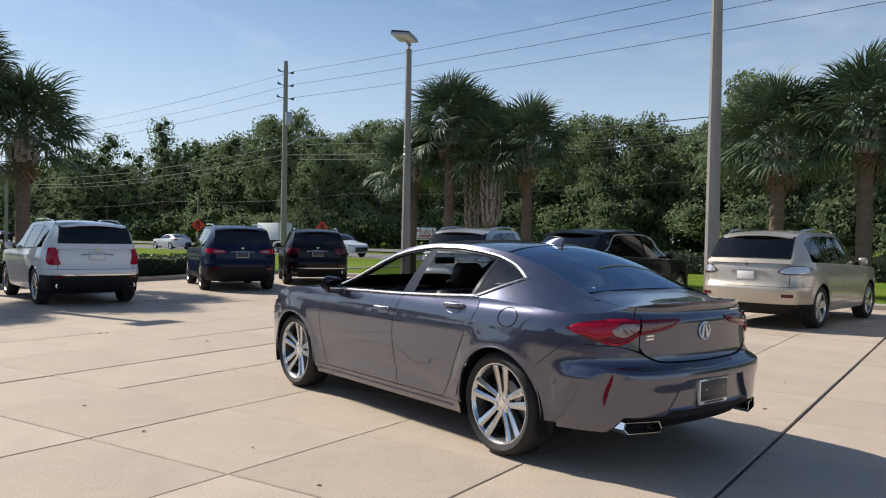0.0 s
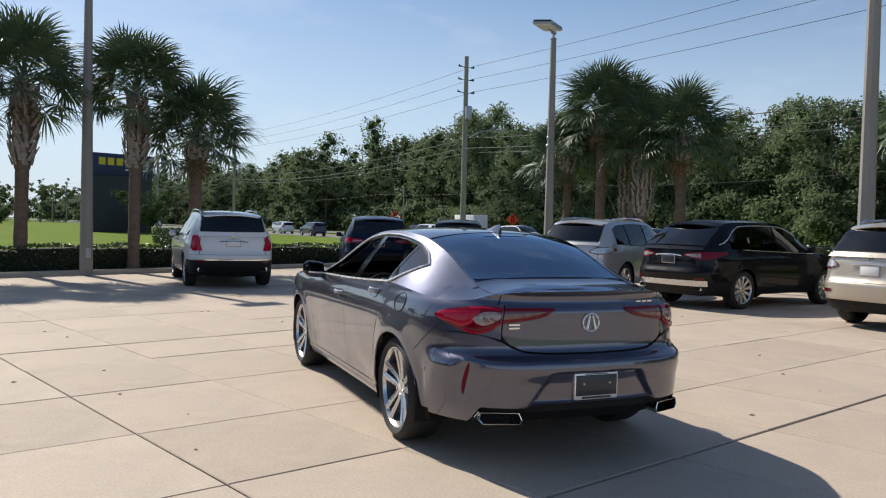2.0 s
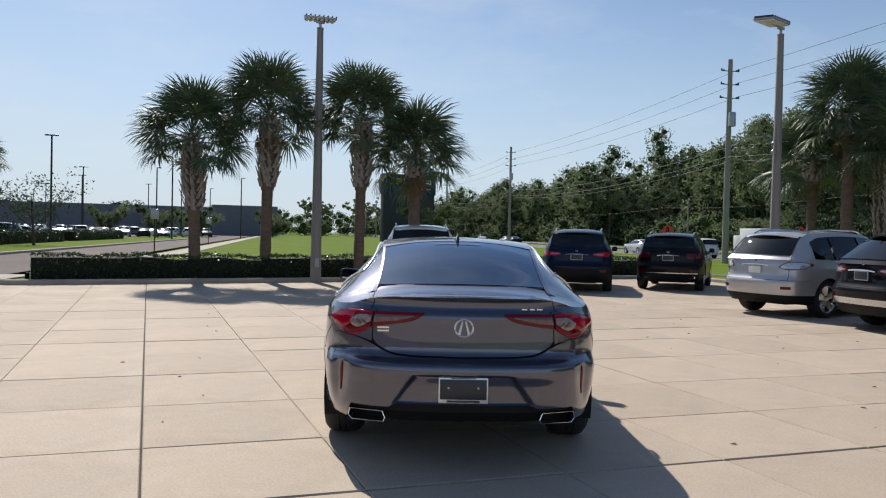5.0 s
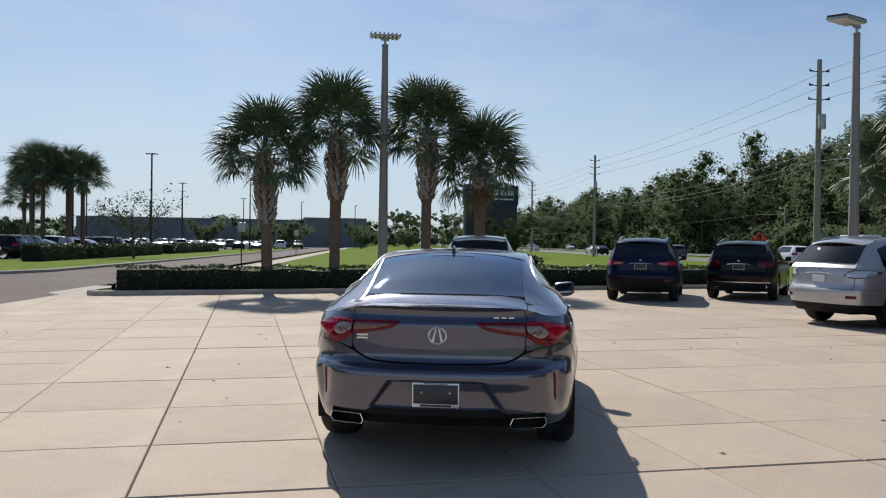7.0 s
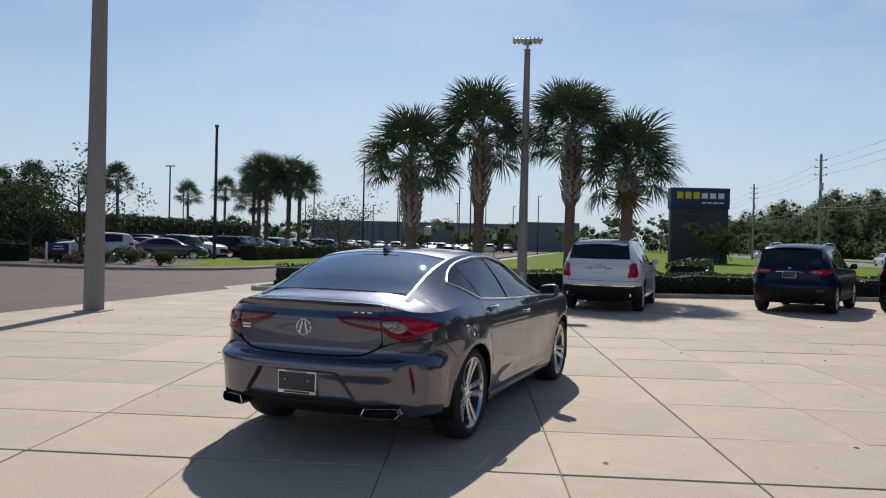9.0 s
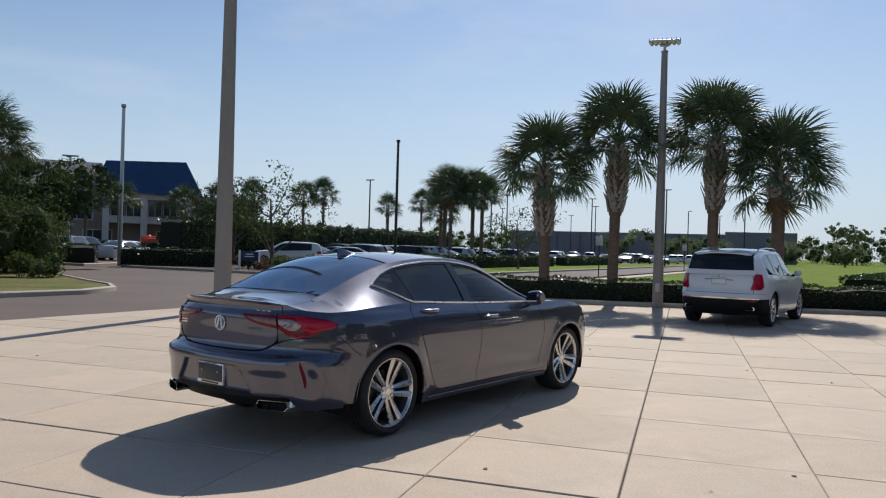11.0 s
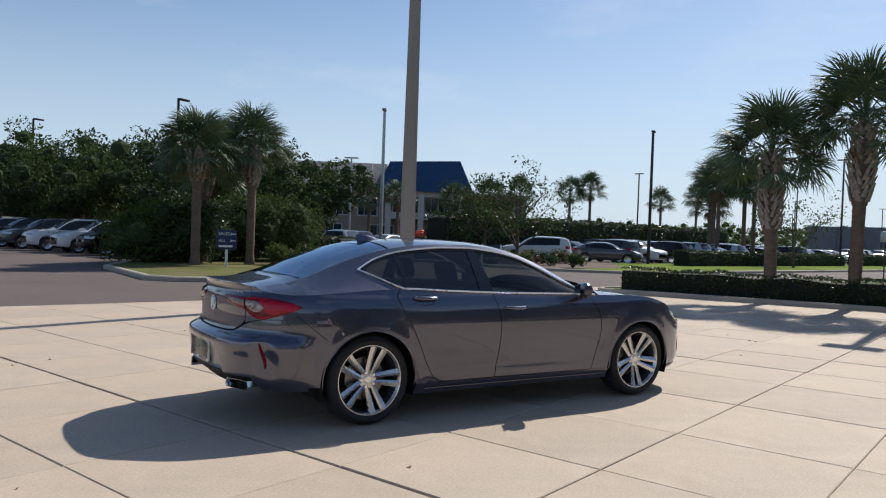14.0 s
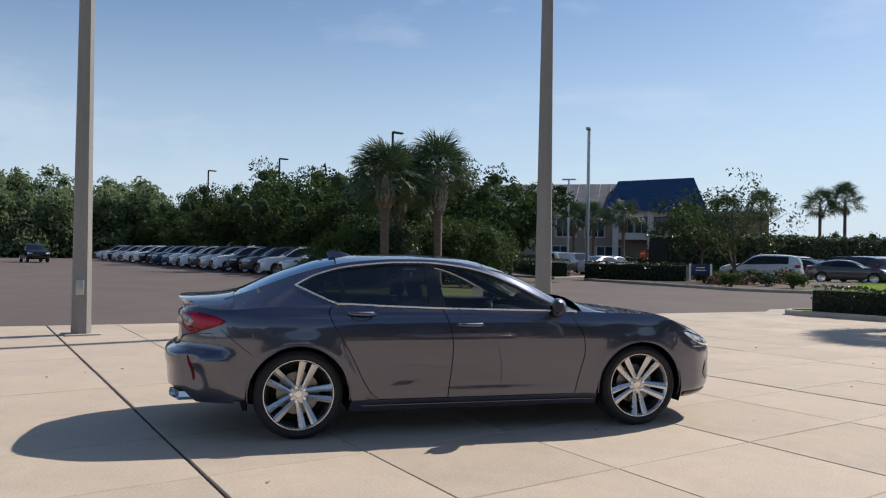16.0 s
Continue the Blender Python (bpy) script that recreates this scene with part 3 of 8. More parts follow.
def palm(x, y, trunk_h, boots_from, label, leaves=52, size=1.12, r=0.15, lean=(0.0, 0.0), dry=3, z=0.1, boots=True, group="cabbage palms"):
    t = thing("palm_tree", pose(x, y, z), label, "palm tree", group)
    top = Vector((lean[0], lean[1], trunk_h))
    mid = Vector((lean[0] * 0.45, lean[1] * 0.45, trunk_h * 0.5))

    def at(h):
        f = h / trunk_h
        return Vector((0, 0, 0)).lerp(mid, f * 2) if f < 0.5 else mid.lerp(top, f * 2 - 1)
    bm = bmesh.new()
    hs = [-0.12, 0.0, 0.25] + [0.25 + (trunk_h - 0.25) * k / 14 for k in range(1, 15)]
    tube(bm, [at(max(h, 0)) + Vector((0, 0, min(h, 0))) for h in hs], [r * (1.25 if h < 0.1 else 1.0 + 0.05 * math.sin(h * 9)) for h in hs], 14)
    part("trunk", bm, M["trunk"], t, "reddish-brown ringed trunk")
    if boots:
        bm = bmesh.new()
        hs = [boots_from - 0.1 + (trunk_h - boots_from + 0.2) * k / 10 for k in range(11)]
        tube(bm, [at(min(h, trunk_h)) + Vector((0, 0, max(h - trunk_h, 0))) for h in hs], [r * (1.02 + 0.60 * math.sin(math.pi * min(0.08 + 0.92 * k / 10, 1))) for k in range(11)], 12)
        part("jacket_core", bm, M["trunk"], t)
        bm = bmesh.new()
        h, k = boots_from, 0
        while h < trunk_h - 0.05:
            f = (h - boots_from) / max(trunk_h - boots_from, 0.1)
            for j in range(6):
                a = 2 * math.pi * (j + 0.5 * (k % 2)) / 6 + RNG.normal() * 0.07
                c = at(h)
                o = Vector((math.cos(a), math.sin(a), 0))
                s = Vector((-math.sin(a), math.cos(a), 0))
                rad = r * (1.10 + 0.62 * math.sin(math.pi * min(0.08 + f * 0.92, 1)))
                ln, wd = 0.24 + 0.10 * RNG.random(), 0.058 + 0.020 * RNG.random()
                lean_s = s * (0.07 if (j + k) % 2 else -0.07)
                p = c + o * rad
                q = p + Vector((0, 0, ln)) + o * (0.06 + 0.08 * RNG.random()) + lean_s
                v = [bm.verts.new(b) for b in (p - s * wd, p + s * wd, q + s * wd * 0.45, q - s * wd * 0.45, p - s * wd * 0.6 + o * 0.035, p + s * wd * 0.6 + o * 0.035, q + o * 0.02)]
                bm.faces.new((v[0], v[4], v[6], v[3])), bm.faces.new((v[4], v[5], v[6])), bm.faces.new((v[5], v[1], v[2], v[6])), bm.faces.new((v[0], v[1], v[5], v[4])), bm.faces.new((v[3], v[6], v[2]))
            h += 0.105
            k += 1
        part("leaf_base_jacket", bm, M["boot"], t, "criss-crossed grey-brown old leaf bases", smooth=False)
    bm = bmesh.new()
    rod(bm, top + Vector((0, 0, -0.25)), top + Vector((0, 0, 0.3)), r * 1.25, r * 0.5, 10)
    part("crown_heart", bm, M["boot"], t)
    for i in range(leaves):
        f = (i + 0.5) / leaves
        az = i * 137.5 + RNG.normal() * 8
        el = 84 - 103 * f**0.92 + RNG.normal() * 9
        sc = size * (0.85 + 0.25 * RNG.random())
        m = Matrix.Translation(top + Vector((0, 0, 0.22 - 0.3 * f))) @ pose(0, 0, 0, RNG.normal() * 18, -el, az) @ Matrix.Scale(sc, 4)
        twin("frond", FRONDS[int(RNG.integers(7))], t, m)
    for i in range(dry):
        m = Matrix.Translation(top + Vector((0, 0, -0.1))) @ pose(0, 0, 0, 0, 58 + 15 * RNG.random(), 360 * RNG.random()) @ Matrix.Scale(size * 0.9, 4)
        twin("dry_frond", OLD_FRONDS[i % 2], t, m, "hanging dry brown frond")
    return t


A_PALM = "cabbage palm with criss-crossed trunk beside the kerb"
palm(-19.3, 4.05, 3.7, 1.85, A_PALM, r=0.155, size=0.93, lean=(0, -0.12))
palm(-19.7, 5.97, 4.5, 2.6, A_PALM, r=0.155, size=0.96, lean=(0, 0.08))
palm(-19.7, 8.72, 4.6, 2.7, A_PALM, r=0.15, size=0.95, lean=(0, 0.05))
palm(-19.75, 10.45, 3.6, 2.9, "cabbage palm with a brown skirt beside the kerb", r=0.17, size=1.02, dry=8)
B_PALM = "cabbage palm on the lawn behind parked cars"
palm(-16.5, 22.75, 3.75, 3.3, B_PALM, r=0.14, size=1.0)
palm(-14.6, 22.2, 5.0, 4.4, B_PALM, r=0.17, size=1.0, dry=6)
palm(-14.3, 23.4, 4.7, 1.0, B_PALM, r=0.17, size=1.0)
palm(-13.0, 22.3, 3.9, 1.8, B_PALM, r=0.16, size=1.0, leaves=36)
palm(-11.75, 22.45, 4.1, 3.4, B_PALM, r=0.16, size=1.0, dry=4)
palm(-4.2, 22.5, 3.9, 3.1, "cabbage palm with dry leaf bases behind the gold car", r=0.19, size=1.15, dry=6)
palm(-2.1, 22.5, 4.2, 3.6, "cabbage palm with dry leaf bases behind the gold car", r=0.19, size=1.15, dry=6)
palm(-0.6, 23.2, 4.0, 3.2, "cabbage palm with dry leaf bases behind the gold car", r=0.19, size=1.1)
C_PALM = "cabbage palm on the grassy sales island"
palm(-13.9, -14.3, 4.0, 3.0, C_PALM, r=0.165, size=0.93, dry=5)
palm(-16.3, -14.3, 4.4, 3.0, C_PALM, r=0.165, size=0.93, dry=4)
palm(-15.6, -16.3, 3.6, 2.6, C_PALM, r=0.16)

HEDGE = "clipped dark green hedge along the kerb"
hedge((kerb_x(0.1) - 0.95, 0.1), (kerb_x(10.6) - 0.95, 10.6), 0.9, 0.62, HEDGE)
hedge((kerb_x(10.6) - 0.95, 10.6), (kerb_x(21) - 0.95, 21.0), 0.9, 0.62, HEDGE)

# far woods across the highway
def core_blobs(centres, radii, shrink, mat, name, label):
    """Inner masses, dark with painted-in shade, so that a wood is not seen through."""
    ico = bmesh.new()
    bmesh.ops.create_icosphere(ico, subdivisions=1, radius=1.0)
    base_v, base_f = np.array([v.co for v in ico.verts]), np.array([[v.index for v in f.verts] for f in ico.faces])
    ico.free()
    n = len(centres)
    v = (np.asarray(centres)[:, None] + base_v[None] * (np.asarray(radii) * shrink)[:, None, None] * [1, 1, 0.8] * (0.85 + 0.3 * RNG.random((n, len(base_v), 1)))).reshape(-1, 3)
    f = (base_f[None] + (np.arange(n) * len(base_v))[:, None, None]).reshape(-1, 3)
    me = bpy.data.meshes.new(name)
    me.vertices.add(len(v)), me.loops.add(3 * len(f)), me.polygons.add(len(f))
    me.vertices.foreach_set("co", v.astype(np.float32).ravel())
    me.loops.foreach_set("vertex_index", f.astype(np.int32).ravel())
    me.polygons.foreach_set("loop_start", np.arange(len(f), dtype=np.int32) * 3)
    me.update(calc_edges=True)
    me.materials.append(mat)
    return tagged(new(name, me), label, "trees", kind="stuff")


def smooth01(u):
    u = min(max(u, 0), 1)
    return u * u * (3 - 2 * u)


def wood_tree(out, trunks, x, y, h, pine, thick):
    """Clump centres and sizes of one tree of the wood; a pine bears its crown high on a bare trunk."""
    rod(trunks, (x, y, -0.2), (x + RNG.normal() * 0.3, y, h * 0.88), 0.24, 0.07, 5)
    if pine:
        for k in range(19):
            f = 0.42 + 0.56 * k / 18
            w = 2.3 * math.sin(math.pi * (0.25 + 0.66 * (f - 0.42) / 0.56))
            out.append((x + RNG.normal() * w, y + RNG.normal() * w, h * f, (1.25 + 0.75 * RNG.random()) * (1.0 if thick < 5 else 1.15)))
    else:
        for k in range(16):
            f = 0.15 + 0.75 * k / 15
            w = 2.2 * (1.15 - 0.6 * f)
            out.append((x + RNG.normal() * w, y + RNG.normal() * w, h * f, 1.35 + 0.8 * RNG.random()))
    for k in range(thick):
        out.append((x + RNG.normal() * 2.4, y - 3 + RNG.normal() * 3.0, 0.8 + 4.2 * RNG.random(), 1.5 + 0.8 * RNG.random()))


near, far, back, bv = [], [], [], bmesh.new()
for i in range(470):
    if i < 380:
        d, n = -125 + 1.55 * i + RNG.normal() * 1.5, 46 + 7 * RNG.random() + 9 * (i % 3) - 4 * math.sin(i * 0.12)
    else:
        d, n = 464 + (i - 380) * 5.0, 46 + 10 * RNG.random()
    loose = 3.4 if d < 60 else 2.2
    h = (12.6 + loose * RNG.random() + 1.5 * math.sin(i * 0.17) + (1.8 if i % 9 == 0 else 0) + (1.2 if 20 < d < 130 else 0)) * (0.98 + 0.14 * smooth01((d - 5) / 30) + 0.18 * smooth01((d - 40) / 60))
    x, y, _ = along(d, n)
    wood_tree(near if d < 70 else far, bv, x, y, h, i % 5 in (0, 2, 3), 5 if i % 3 == 0 else 3)
for k in range(300):
    x, y, _ = along(-130 + 2.1 * k, 74 + 6 * RNG.random())
    for _ in range(7):
        back.append((x + RNG.normal() * 1.5, y + RNG.normal() * 2, 0.8 + 10.0 * RNG.random(), 2.1 + 0.9 * RNG.random()))
solo("woods_trunks", bv, M["bark"], "pale trunks of the pine wood across the highway", "trees", kind="stuff")
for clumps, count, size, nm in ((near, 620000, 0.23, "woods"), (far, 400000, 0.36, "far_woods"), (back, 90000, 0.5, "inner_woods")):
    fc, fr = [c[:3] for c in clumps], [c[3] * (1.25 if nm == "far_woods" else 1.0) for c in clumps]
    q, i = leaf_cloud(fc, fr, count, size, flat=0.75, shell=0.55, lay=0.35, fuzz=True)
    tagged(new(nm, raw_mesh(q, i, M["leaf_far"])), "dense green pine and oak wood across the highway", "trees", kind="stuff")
    core_blobs(fc, fr, np.array([(0.7 if nm == "inner_woods" else 0.55) if c[2] < 8.5 else 0.36 for c in fc]), M["wood_core"], nm + "_shade", "dark blobs inside the wood, shade put into their colour")

# ---- car bodies: one shape function, panels cut from it ----
def flip(bm):
    """Adds the mirror image (left to right) of all that is in bm."""
    g = bmesh.ops.duplicate(bm, geom=bm.verts[:] + bm.edges[:] + bm.faces[:])
    vs = [v for v in g["geom"] if isinstance(v, bmesh.types.BMVert)]
    for v in vs:
        v.co.y = -v.co.y
    bmesh.ops.reverse_faces(bm, faces=[f for f in g["geom"] if isinstance(f, bmesh.types.BMFace)])
    bmesh.ops.remove_doubles(bm, verts=bm.verts, dist=0.0008)
    return bm


def smoothstep(a, b, x):
    u = min(max((x - a) / (b - a), 0), 1)
    return u * u * (3 - 2 * u)


class Body:
    def __init__(self, plan, tuck_rear, tuck_front, side, shoulder, centre, rails, axles, arch, sill, wheel_z, dent=None, crown=3.2, rear_zone=(-1.75, -2.25), front_zone=(1.6, 2.2)):
        n = len(plan) - 1
        self.X, self.Y = curve_of([(k / n, p[0]) for k, p in enumerate(plan)]), curve_of([(k / n, p[1]) for k, p in enumerate(plan)])
        self.rear, self.front, self.side = curve_of(tuck_rear), curve_of(tuck_front), curve_of(side)
        self.sh, self.zc = curve_of([(k / n, p) for k, p in enumerate(shoulder)]), curve_of(centre)
        self.ry, self.rz = curve_of([(p[0], p[1]) for p in rails]), curve_of([(p[0], p[2]) for p in rails])
        self.axles, self.arch, self.sill, self.wz, self.dent, self.crown = axles, arch, sill, wheel_z, dent, crown
        self.rzone, self.fzone, self.wmax = rear_zone, front_zone, max(p[1] for p in plan)

    def t(self, x):
        """The parameter on the plan outline where it passes x."""
        a, b = 0.0, 1.0
        for _ in range(40):
            c = (a + b) / 2
            a, b = (c, b) if self.X(c) < x else (a, c)
        return (a + b) / 2

    def ty(self, y):
        """The parameter on the rear half of the plan outline where it is y wide."""
        a, b = 0.0, 0.45
        for _ in range(40):
            c = (a + b) / 2
            a, b = (c, b) if self.Y(c) < y else (a, c)
        return (a + b) / 2

    def tx(self, x):
        """The parameter where the shoulder line itself passes x."""
        a, b = self.ty(0.5) if x < 0 else 0.3, 1.0
        for _ in range(36):
            c = (a + b) / 2
            a, b = (c, b) if self.p(c, self.sh(c), 0.0, False).x < x else (a, c)
        return (a + b) / 2

    def p(self, t, z, off=0.0, dents=True):
        x, y = self.X(t), self.Y(t)
        wr, wf = smoothstep(*self.rzone, x) if x < 0 else 0, smoothstep(*self.fzone, x) if x > 0 else 0
        s = 1 + self.side(z) / self.wmax
        flare = 0.0
        for ax in self.axles:
            r = math.hypot(x - ax, z - self.wz)
            if r < self.arch + 0.3:
                flare = max(flare, math.exp(-((max(r - self.arch, 0)) / 0.075) ** 2))
        yy = y * s + 0.012 * flare * (1 if y > 0.7 else 0)
        xx = x + wr * self.rear(z) + wf * self.front(z)
        if self.dent and dents:
            off -= self.dent(xx, yy, z)
        e = 0.004
        dx, dy = self.X(min(t + e, 1)) - self.X(max(t - e, 0)), self.Y(min(t + e, 1)) - self.Y(max(t - e, 0))
        ln = math.hypot(dx, dy) or 1
        return Vector((xx - off * dy / ln, yy + off * dx / ln, z))

    def low(self, x, grow=0.0):
        z = self.sill
        for ax in self.axles:
            d = abs(x - ax)
            if d < self.arch + grow:
                z = max(z, self.wz + math.sqrt((self.arch + grow) ** 2 - d * d))
        return z

    def patch(self, bm, xl, xr, zl, zh, nu, nv, off=0.0, bunch=True):
        """A panel between two edges x(z) or t numbers, and two edges z(x)."""
        rows = []
        us = [k / nu for k in range(nu + 1)]
        for v in range(nv + 1):
            f = v / nv
            row = []
            for u in us:
                x = 0.5 * (xl(0.6) + xr(0.6))
                z = 0.6
                for _ in range(5):
                    x = xl(z) + (xr(z) - xl(z)) * u
                    z = zl(x) + (zh(x) - zl(x)) * f
                row.append(self.p(self.t(x), z, off))
            rows.append(row)
        return sheet(bm, rows)

    def tpatch(self, bm, ta, tb, zl, zh, nu, nv, off=0.0):
        """A panel over a stretch of the plan outline; zl, zh: functions of t."""
        return sheet(bm, [[self.p(ta + (tb - ta) * u / nu, zl(ta + (tb - ta) * u / nu) + (zh(ta + (tb - ta) * u / nu) - zl(ta + (tb - ta) * u / nu)) * v / nv, off) for u in range(nu + 1)] for v in range(nv + 1)])

    def deck(self, bm, ta, tb, y0, y1, nu, nv, off=0.0):
        """Boot lid or bonnet top: from y0(t) to y1(t), as shares of the way from the middle to the shoulder."""
        rows = []
        for k in range(nu + 1):
            t = ta + (tb - ta) * k / nu
            q = self.p(t, self.sh(t))
            row = []
            for j in range(nv + 1):
                v = y0(q.y) + (y1(q.y) - y0(q.y)) * j / nv
                row.append((q.x, v * q.y, self.zc(q.x) + (q.z - self.zc(q.x)) * v**self.crown + off))
            rows.append(row)
        return sheet(bm, rows)

    def top(self, bm, xa, xb, ca, cb, nu, nv, inset=0.0, off=0.0, v1=1.0):
        """Windscreen, roof or rear glass: rails from xa to xb, middle line from ca to cb."""
        rows = []
        for k in range(nu + 1):
            f = k / nu
            xr, xc = xa + (xb - xa) * f, ca + (cb - ca) * f
            yr, zr, zc = self.ry(xr) - inset, self.rz(xr), self.zc(xc)
            row = []
            for j in range(-nv, nv + 1):
                v = v1 * j / nv
                row.append((xc + (xr - xc) * v * v, yr * v, zc + (zr - zc) * abs(v) ** 2.3 + off))
            rows.append(row)
        return sheet(bm, rows)

    def cab(self, x, f, off=0.0):
        """The cabin's side: f from 0 at the belt to 1 at the roof rail."""
        t = self.tx(x) if x < -1.7 else self.t(x)
        q = self.p(t, self.sh(t), dents=False)
        yr, zr = self.ry(x), self.rz(x)
        bow = math.sin(math.pi * f) * (0.016 - 0.024 * smoothstep(-1.72, -2.0, x))
        return Vector((x, q.y + (yr - q.y) * f + bow + off, q.z + (zr - q.z) * f))

    def cab_at(self, x, z, off=0.0):
        a = self.cab(x, 0).z
        b = self.rz(x)
        return self.cab(x, (z - a) / max(b - a, 0.01), off)

    def cab_patch(self, bm, xs, lo, hi, nv, off=0.0):
        return sheet(bm, [[self.cab_at(x, lo(x) + (hi(x) - lo(x)) * v / nv, off) for v in range(nv + 1)] for x in xs])


def span(a, b, n):
    return [a + (b - a) * k / n for k in range(n + 1)]


def wheel(parent, x, y, z, r, rim_r, width, style, mats=("alloy", "alloy_dark"), cache={}):
    """tyre, rim, spokes, nuts and brake disc; y outwards is the sign of y."""
    key = (r, rim_r, width, style, mats)
    if key not in cache:
        got = []
        bm = bmesh.new()
        h = width / 2
        lathe(bm, [(rim_r - 0.004, h * 0.72), (rim_r + 0.012, h * 0.92), (rim_r + 0.03, h * 0.99), ((r + rim_r) / 2, h * 1.04), (r - 0.03, h * 0.97), (r - 0.012, h * 0.86), (r, h * 0.6), (r, h * 0.22), (r - 0.007, h * 0.2), (r - 0.007, h * 0.15), (r, h * 0.13), (r, -h * 0.13),
                   (r - 0.007, -h * 0.15), (r - 0.007, -h * 0.2), (r, -h * 0.22), (r, -h * 0.6), (r - 0.012, -h * 0.86), (r - 0.03, -h * 0.97), ((r + rim_r) / 2, -h * 1.04), (rim_r, -h * 0.8)], 56)
        got.append(("tyre", mesh_of(bm, M["rubber"]), "black rubber tyre"))
        bm = bmesh.new()
        lathe(bm, [(rim_r + 0.008, h * 0.80), (rim_r + 0.006, h * 0.9), (rim_r - 0.001, h * 0.9), (rim_r - 0.012, h * 0.78), (rim_r - 0.016, h * 0.7)], 56)
        got.append(("rim", mesh_of(bm, M[mats[0]]), "bright alloy rim"))
        bm = bmesh.new()
        lathe(bm, [(rim_r - 0.015, h * 0.72), (rim_r - 0.03, h * 0.5), (rim_r - 0.045, -h * 0.7)], 40)
        got.append(("rim_barrel", mesh_of(bm, M["barrel"]), ""))
        bm = bmesh.new()
        if style == "twin":
            lathe(bm, [(0.0, h * 0.60), (0.035, h * 0.6), (0.072, h * 0.56), (0.078, h * 0.2)], 24)
            got.append(("wheel_hub", mesh_of(bm, M[mats[0]], sharp=25), ""))
            for k in range(5):
                for s in (-1, 1):
                    bm = bmesh.new()
                    a = 2 * math.pi * k / 5
                    d, e = Vector((math.cos(a), 0, math.sin(a))), Vector((-math.sin(a), 0, math.cos(a)))
                    rows = []
                    for f in (0.0, 0.3, 0.6, 0.85, 1.0):
                        rr = 0.045 + (rim_r - 0.055) * f
                        mid = s * (0.022 + 0.0265 * f)
                        w = 0.0195 + 0.0125 * f
                        yy = h * (0.57 + 0.30 * f**1.5)
                        c = d * rr + e * mid
                        rows.append([c - e * w + Vector((0, yy - 0.045, 0)), c - e * w * 0.85 + Vector((0, yy - 0.004, 0)), c - s * e * w * 0.2 + Vector((0, yy + 0.004, 0)), c + e * w * 0.85 + Vector((0, yy - 0.004, 0)), c + e * w + Vector((0, yy - 0.045, 0))])
                    sheet(bm, rows)
                    got.append(("spoke", mesh_of(bm, M[mats[0]], sharp=25), ""))
        else:
            lathe(bm, [(0.0, h * 0.66), (0.04, h * 0.66), (0.075, h * 0.6), (0.08, h * 0.2)], 24)
            got.append(("wheel_hub", mesh_of(bm, M[mats[0]], sharp=25), ""))
            n = style
            for k in range(n):
                bm = bmesh.new()
                a = 2 * math.pi * k / n
                d, e = Vector((math.cos(a), 0, math.sin(a))), Vector((-math.sin(a), 0, math.cos(a)))
                rows = []
                for f in (0.0, 0.5, 1.0):
                    rr, w, yy = 0.05 + (rim_r - 0.06) * f, 0.3 / n + (0.12 / n) * f, h * (0.6 + 0.2 * f)
                    c = d * rr
                    rows.append([c - e * w + Vector((0, yy - 0.04, 0)), c - e * w * 0.7 + Vector((0, yy, 0)), c + e * w * 0.7 + Vector((0, yy, 0)), c + e * w + Vector((0, yy - 0.04, 0))])
                sheet(bm, rows)
                got.append(("spoke", mesh_of(bm, M[mats[0]], sharp=25), ""))
        if style == "twin":
            bm = bmesh.new()
            lathe(bm, [(0.0, h * 0.635), (0.026, h * 0.63), (0.031, h * 0.6)], 20)
            got.append(("hub_cap", mesh_of(bm, M["chrome"]), ""))
            for k in range(5):
                a = 2 * math.pi * (k + 0.5) / 5
                bm = bmesh.new()
                rod(bm, (0.056 * math.cos(a), h * 0.5, 0.056 * math.sin(a)), (0.056 * math.cos(a), h * 0.645, 0.056 * math.sin(a)), 0.013, 0.011, 8)
                got.append(("wheel_nut", mesh_of(bm, M["chrome"]), ""))
            bm = bmesh.new()
            box(bm, -0.17, -0.07, h * 0.05, h * 0.42, -0.1, 0.12, 0.02)
            got.append(("brake_caliper", mesh_of(bm, M["alloy_dark"]), ""))
        bm = bmesh.new()
        lathe(bm, [(0.06, h * 0.1), (min(0.165, rim_r - 0.05), h * 0.1), (min(0.165, rim_r - 0.05), h * 0.02), (0.06, h * 0.02)], 40)
        got.append(("brake_disc", mesh_of(bm, M["disc"]), ""))
        bm = bmesh.new()
        lathe(bm, [(0.0, -h * 0.3), (rim_r - 0.04, -h * 0.3)], 24)
        got.append(("wheel_back", mesh_of(bm, M["black"]), ""))
        cache[key] = got
    w = new("wheel")
    w.parent = parent
    w.matrix_basis = pose(x, y, z, 0, RNG.random() * 70, 0 if y > 0 else 180)
    for nm, me, lb in cache[key]:
        if nm == "brake_caliper" and y < 0:
            continue
        twin(nm, me, w, None, lb)
    return w


# ---- the grey sedan ----
CAR = Matrix.Translation((-3.65, 5.765, 0)) @ pose(0, 0, 0, 0, 0, 161.65)
GREY = car_paint("steel_grey_metallic", (0.068, 0.071, 0.110), metal=0.82, rough=0.32, flakes=0.3, coat_ior=1.82)
sedan = thing("sedan", CAR, "dark metallic grey four-door sedan with chrome trim on the concrete", "car")


